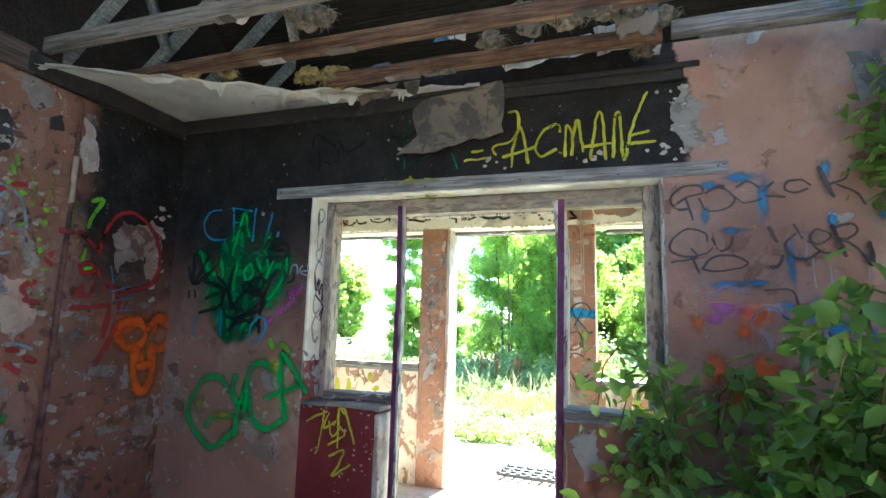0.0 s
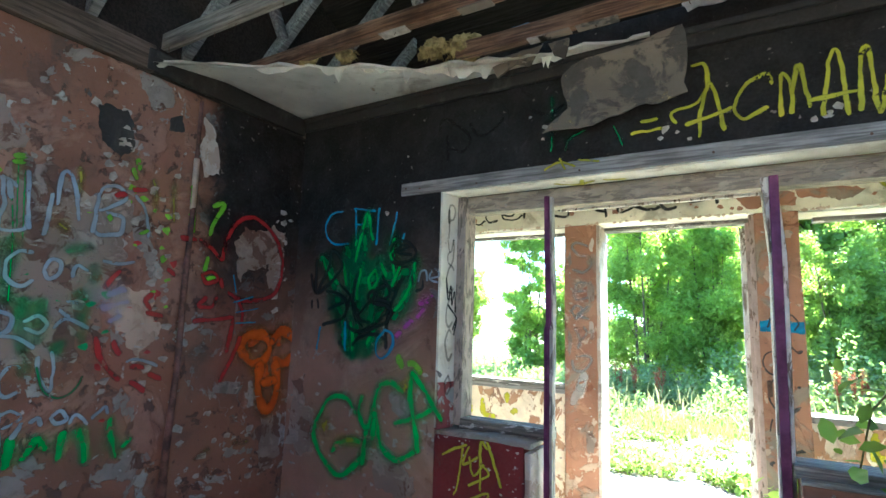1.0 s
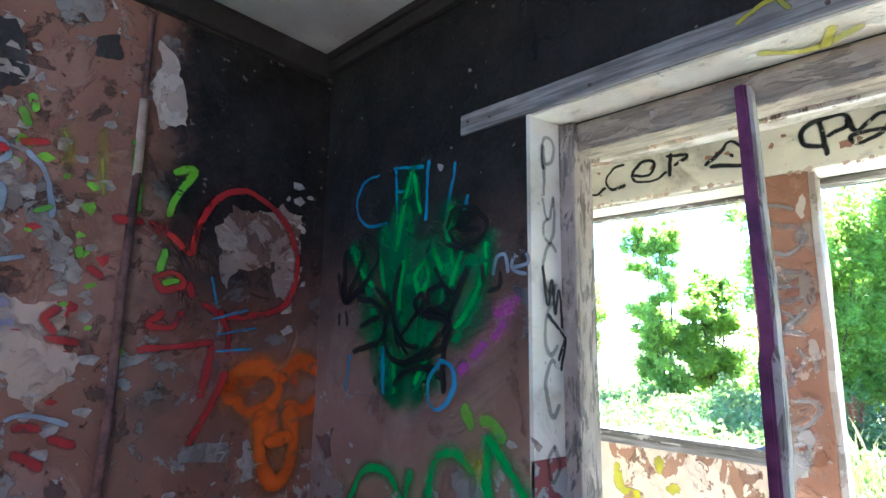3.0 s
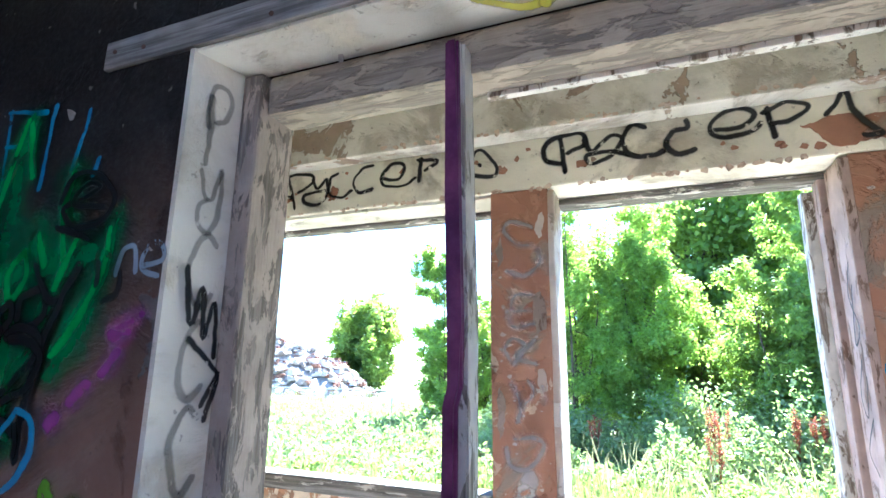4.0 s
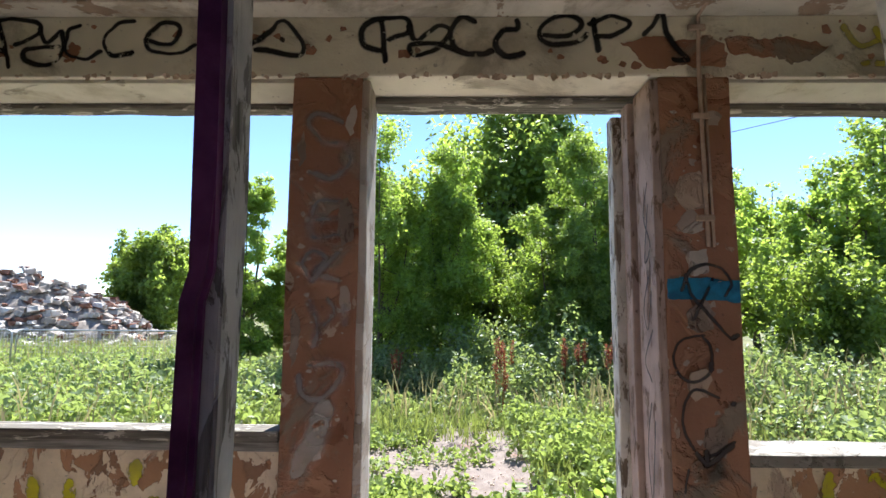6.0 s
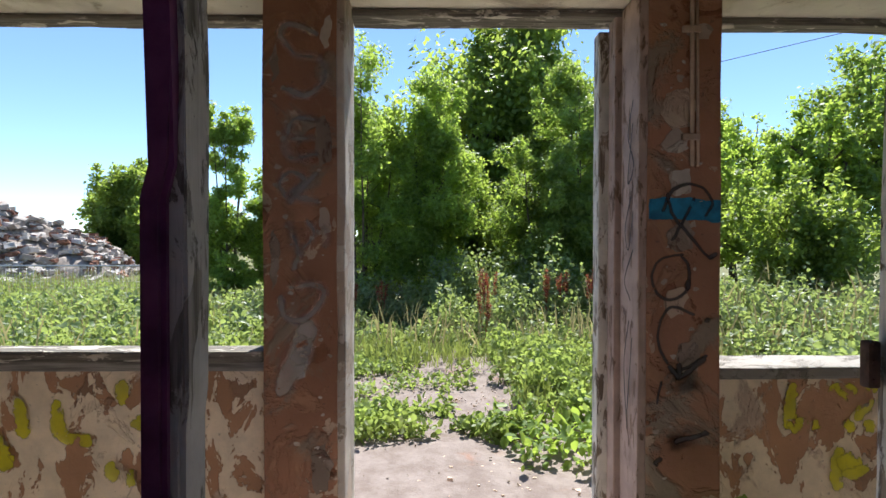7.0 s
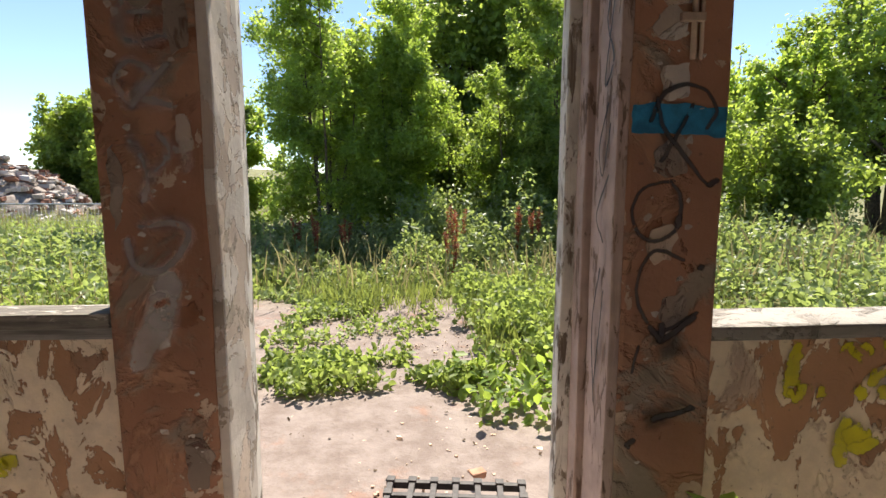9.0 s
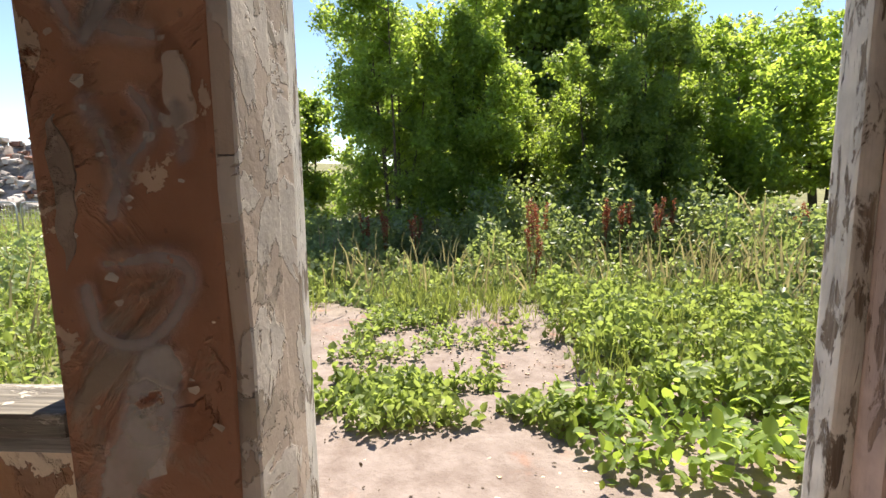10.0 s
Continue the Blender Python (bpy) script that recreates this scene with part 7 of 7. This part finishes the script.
weeds("scattered_weeds", M["weed"], "scattered small weeds on the dirt", [(-1.6, 0.3, 7.2, 9.0, 0.8, 0.09), (-1.4, -0.2, 7.9, 9.2, 0.3, 0.12)], 5200, 0.055, "leaf", 64, "all", 0.5, 0.42)
weeds("rough_grass", M["grass"], "rough sunlit grass and weeds", [(-9.0, -1.7, 5.6, 13.5, 0.34, 0.26), (-16, -4, 12, 20, 0.2, 0.42), (0.2, 3.0, 6.6, 9.6, 0.09, 0.15), (-1.4, 0.2, 8.2, 9.8, 0.03, 0.14)], 50000, 0.17, "blade", 65, "low", 0.3, -0.2)
weeds("meadow_leaves", M["weed"], "leafy weeds among the grass", [(-7.5, -1.8, 5.8, 13.5, 0.7, 0.36), (-14, -5, 12, 18, 0.3, 0.40)], 42000, 0.07, "leaf", 66, "top", 0.45, 0.22)
weeds("bramble_patch", M["bramble"], "sprawling brambles among the grass", [(-8.0, -2.2, 8.0, 13.8, 1.0, 0.5)], 16000, 0.085, "leaf", 68, "top", 0.45, 0.3)
weeds("dry_grass", M["hay"], "pale dry grass stalks", [(1.8, 6.5, 8.0, 12.0, 0.42, 0.7), (-12, -4, 13, 20, 0.2, 0.5), (-2.4, 3.0, 8.6, 10.6, 0.14, 0.4), (-7, -2, 7, 13, 0.2, 0.35)], 5200, 0.30, "blade", 67, "low", 0.3, 0.05)


def dock(x, y, h, seed):
    """A dock plant gone to red seed: stalks set with small seed clusters."""
    rr, g = random.Random(seed), np.random.default_rng(seed)
    root = thing("dock_plant", "rust-red dock plant gone to seed among brambles", "weed", x, y, -0.02, group="red docks")
    bm, cen = bmesh.new(), []
    for _ in range(3):
        dx, dy, hh = rr.uniform(-0.12, 0.12), rr.uniform(-0.12, 0.12), h * rr.uniform(0.75, 1.05)
        add_tube(bm, [(0, 0, 0), (dx * 0.6, dy * 0.6, hh * 0.55), (dx, dy, hh)], [0.006, 0.005, 0.002], 4)
        t = g.uniform(0.6, 1.0, 170)
        cen.append(np.stack([dx * t, dy * t, hh * t], 1) + g.normal(size=(170, 3)) * np.array([0.014, 0.014, 0.01]))
    part("stalk", bm, M["red_weed"], root)
    c = np.concatenate(cen)
    part("seed_head", leaves_mesh(c, 0.022 * g.uniform(0.6, 1.3, len(c)), M["red_weed"], "diamond", 0.2, seed), None, root)["kind"] = "stuff"


for k, (x, y, h) in enumerate([(0.35, 10.3, 1.15), (0.5, 10.6, 1.05), (1.35, 10.8, 1.05), (1.6, 10.9, 1.15), (2.0, 10.9, 1.1), (2.25, 11.1, 1.0), (-1.6, 11.0, 0.95), (-1.2, 11.1, 0.85), (-1.9, 11.2, 0.9), (1.8, 11.3, 1.1), (0.3, 9.6, 0.8), (3.4, 10.2, 1.0)]):
    dock(x, y, h * 0.84, 90 + k)


def bramble_spray(name, base, reach, rise, seed, leaf=0.10, stems=4, label="", mat="indoor"):
    """Arching stems with broad leaves in threes."""
    rr, g = random.Random(seed), np.random.default_rng(seed)
    root = thing(name, label, "bramble", *base)
    cen, siz = [], []
    for s in range(stems):
        bm = bmesh.new()
        a = rr.uniform(0, math.tau)
        rx, ry, h = reach[0] * rr.uniform(0.2, 1), reach[1] * rr.uniform(0.2, 1), rise * rr.uniform(0.55, 1.1)
        pts = []
        for t in np.linspace(0, 1, 8):
            w = 0.06 * math.sin(t * 6 + s)
            pts.append(Vector((rx * t ** 1.2 + w + rr.uniform(-0.01, 0.01), ry * t ** 1.2 + w * math.cos(a), h * math.sin(t * 2.3) / math.sin(1.57) * 0.95)))
        add_tube(bm, pts, [0.008 - 0.0007 * k for k in range(8)], 5)
        part("stem", bm, M["stem"], root)
        for t in np.linspace(0.12, 1.0, 13):
            i = min(6, int(t * 7))
            p = np.array(pts[i].lerp(pts[i + 1], t * 7 - i))
            for _ in range(5):
                cen.append(p + g.normal(size=3) * np.array([0.07, 0.07, 0.05]))
                siz.append(leaf * rr.uniform(0.5, 1.4))
    part("leaves", leaves_mesh(cen, siz, M[mat], "leaf", 0.55, seed), None, root)
    return root


for k, (b, reach, rise, n, lf) in enumerate([
        ((1.75, 2.35, 0), (-0.55, 0.35, 0), 1.1, 7, 0.085), ((1.55, 1.75, 0), (-0.3, 0.3, 0), 0.85, 4, 0.065), ((1.3, 2.5, 0), (0.5, 0.4, 0), 1.3, 7, 0.09), ((1.6, 2.2, 0), (0.35, 0.35, 0), 1.3, 6, 0.08), ((1.85, 2.1, 0), (-0.6, 0.5, 0), 1.4, 6, 0.09), ((1.95, 2.55, 0), (0.5, -0.2, 0), 1.15, 6, 0.085), ((1.55, 2.6, 0), (-0.35, 0.55, 0), 0.95, 6, 0.085),
        ((1.7, 2.0, 0), (0.2, -0.4, 0), 0.8, 5, 0.08), ((2.2, 2.6, 0), (0.4, 0.4, 0), 1.35, 6, 0.10), ((1.35, 2.35, 0), (-0.35, 0.2, 0), 0.7, 6, 0.08), ((1.5, 2.8, 0), (-0.75, 0.55, 0), 1.15, 6, 0.085)]):
    bramble_spray("bramble", b, reach, rise, 120 + k, lf, n, "leafy bramble growing up through the floor by the wall")
bramble_spray("bramble", (1.02, 3.08, 0), (-0.50, 0.30, 0), 1.22, 139, 0.085, 6, "leafy bramble leaning on the window sill")
bramble_spray("bramble", (0.52, 4.2, 0), (-0.10, 0.06, 0), 0.60, 140, 0.085, 3, "small bramble shoot on the porch floor", "leaf_mid")
bramble_spray("hanging_vine", (2.08, 2.65, 2.70), (-0.62, 0.05, 0), -0.16, 141, 0.10, 3, "sunlit green vine trailing through the roof hole", "leaf_lit")
bramble_spray("hanging_vine", (2.02, 3.12, 2.72), (-0.12, 0.1, 0), -0.85, 142, 0.07, 5, "green vine hanging down the brown wall")

# ---- yard ----
def chunk(seed, size):
    """A broken lump of masonry: a rough block with chipped corners."""
    r = random.Random(seed)
    bm = bmesh.new()
    bmesh.ops.create_cube(bm, size=1)
    for v in bm.verts:
        v.co = Vector((v.co.x * size * r.uniform(0.8, 1.5), v.co.y * size * r.uniform(0.7, 1.2), v.co.z * size * r.uniform(0.4, 0.8)))
    bmesh.ops.bevel(bm, geom=list(bm.edges), offset=size * 0.06, segments=1, affect="EDGES")
    for v in bm.verts:
        v.co += Vector((noise.noise(v.co * 4 / size + Vector((seed, 0, 0))), noise.noise(v.co * 4 / size + Vector((0, seed, 0))), noise.noise(v.co * 4 / size))) * size * 0.1
    return bm


heap = thing("rubble_heap", "grey heap of broken concrete and brick rubble", "rubble", -17.2, 23.5, 0)
lumps = [mesh_of(chunk(k, 0.32), M["brick" if k == 3 else "block"]) for k in range(8)]


def heap_h(x, y):
    return 2.95 * max(0, 1 - ((abs(x) / 5.2) ** 1.5 + (abs(y) / 3.6) ** 1.6)) ** 0.8 * (0.82 + 0.35 * noise.noise(Vector((x * 0.6, y * 0.6, 1))) + 0.22 * noise.noise(Vector((x * 1.7, y * 1.7, 5))))


bm = bmesh.new()
grid = {}
for i in range(41):
    for j in range(29):
        x, y = -5.4 + i * 0.27, -3.8 + j * 0.27
        grid[i, j] = bm.verts.new((x, y, heap_h(x, y) - 0.12 + 0.08 * noise.noise(Vector((x * 3, y * 3, 0)))))
for i in range(40):
    for j in range(28):
        bm.faces.new((grid[i, j], grid[i + 1, j], grid[i + 1, j + 1], grid[i, j + 1]))
part("spoil", bm, M["rubble"], heap)
for k in range(300):
    x, y = rng.uniform(-5.4, 5.4), rng.uniform(-5.6, 1.5)
    z = heap_h(x, y)
    if z <= 0.02 and rng.random() < 0.7:
        continue
    s = rng.choice((0.35, 0.45, 0.6, 0.75, 0.9, 1.2))
    ob = part("rubble_block", lumps[rng.randrange(8)], None, heap, at=pose(x, y, z, rng.uniform(-35, 35), rng.uniform(-35, 35), rng.uniform(0, 360)) @ Matrix.Diagonal((s, s, s, 1)))

bm = bmesh.new()
for _ in range(1100):
    x, y = rng.uniform(-5.3, 5.3), rng.uniform(-4.6, 1.5)
    z = heap_h(x, y)
    if z <= 0.03 and rng.random() < 0.8:
        continue
    s = rng.uniform(0.04, 0.14)
    vs = add_box(bm, x - s * 1.3, x + s * 1.3, y - s, y + s, z - s * 0.6, z + s * 0.6)
    for v in vs:
        v.co += Vector((rng.uniform(-1, 1), rng.uniform(-1, 1), rng.uniform(-1, 1))) * s * 0.5
ob = part("rubble_spread", bm, M["debris"], heap)
ob["kind"] = "stuff"

fence = thing("mesh_fence", "galvanised wire mesh fence panels in front of the rubble", "fence", -10, 13.6, 0)
for x0, x1 in ((-9.35, -5.92), (-12.9, -9.45)):
    pn = fixed("panel_frame", tube([(x0, 13.6, 0), (x0, 13.6, 0.70), (x0 + 0.03, 13.6, 0.78), (x0 + 0.12, 13.6, 0.81), (x1 - 0.12, 13.6, 0.81), (x1 - 0.03, 13.6, 0.78), (x1, 13.6, 0.70), (x1, 13.6, 0)], 0.016, 8), M["galv"], fence)
    bm = bmesh.new()
    for x in np.arange(x0 + 0.07, x1, 0.07):
        add_tube(bm, [(x, 13.6, 0.05), (x, 13.6, 0.80)], 0.0025, 3)
    for z in np.arange(0.1, 0.8, 0.13):
        add_tube(bm, [(x0, 13.6, z), (x1, 13.6, z)], 0.0025, 3)
    fixed("wire_mesh", bm, M["galv"], pn)

cb = thing("overhead_cable", "thin black overhead cable across the sky", "cable", 12, 23, 8.6)
fixed("cable", tube([(6, 22.8, 7.35), (10.1, 22.94, 8.17), (15.95, 23.1, 9.61), (40, 24, 16.5)], 0.014, 5), M["cable"], cb)

crate = thing("plastic_grid", "broken black plastic drainage grid lying on the dirt", "grid", 0.0, 5.17, 0.0, rz=-6)
for i in range(7):
    x = -0.27 + i * 0.09
    part("bar", box(x - 0.012, x + 0.012, -0.15, 0.15, 0.0, 0.034, bevel=0.002), M["plastic"], crate)
for j in range(4):
    y = -0.135 + j * 0.09
    part("bar", box(-0.282, 0.282, y - 0.012, y + 0.012, 0.001, 0.030, bevel=0.002), M["plastic"], crate)
STUD = mesh_of(box(-0.017, 0.017, -0.017, 0.017, 0.018, 0.042, bevel=0.002), M["plastic"])
for i in range(13):
    for j in range(7):
        edge = i in (0, 12) or j in (0, 6)
        if (edge and (i + j) % 2 == 0) or (i % 4 == 2 and j % 4 == 2):
            part("stud", STUD, None, crate, at=pose(-0.27 + i * 0.045, -0.135 + j * 0.045, 0))
tagged(part("stone", chunk(31, 0.05), M["brick"], at=pose(0.118, 5.41, 0.0, 0, 0, 20)), "small pale broken stone on the dirt", "stone")

litter = []
for _ in range(380):
    x, y = rng.uniform(-1.7, 1.1), rng.uniform(4.95, 9.2)
    litter.append((x, y, -0.036 + 0.05 * noise.noise(Vector((x * 0.6, y * 0.6, 0))) + 0.02 * noise.noise(Vector((x * 2.3, y * 2.3, 4)))))
tagged(part("leaf_litter", leaves_mesh(litter, [rng.uniform(0.010, 0.028) for _ in litter], M["litter"], "leaf", 0.85, 7), None), "dry brown leaf litter on the dirt", "litter", kind="stuff")
bm = bmesh.new()
for _ in range(900):
    x, y = rng.uniform(-1.6, 1.0), rng.uniform(4.9, 9.0)
    s = rng.uniform(0.002, 0.007) * (2.0 if rng.random() < 0.06 else 1)
    vs = add_box(bm, x - s, x + s, y - s * 0.8, y + s * 0.8, -0.055, -0.05 + s * 1.1)
    for v in vs:
        v.co += Vector((rng.uniform(-1, 1), rng.uniform(-1, 1), rng.uniform(-0.4, 0.4))) * s * 0.45
tagged(part("gravel", bm, M["low_pale"]), "scattered pebbles and plaster crumbs on the dirt", "gravel", kind="stuff")
bm = bmesh.new()
for _ in range(420):
    side = rng.random()
    if side < 0.5:
        x, y = L + abs(rng.gauss(0, 0.12)), rng.uniform(1.7, 3.3)
    else:
        x, y = rng.uniform(-2.3, -0.7), WY - abs(rng.gauss(0, 0.12))
    s = rng.uniform(0.008, 0.04)
    vs = add_box(bm, x - s, x + s, y - s * 0.8, y + s * 0.8, 0.0, s * 1.2)
    for v in vs:
        v.co += Vector((rng.uniform(-1, 1), rng.uniform(-1, 1), rng.uniform(0, 0.6))) * s * 0.5
tagged(part("plaster_rubble", bm, M["coping"]), "fallen plaster rubble along the foot of the walls", "rubble", kind="stuff")
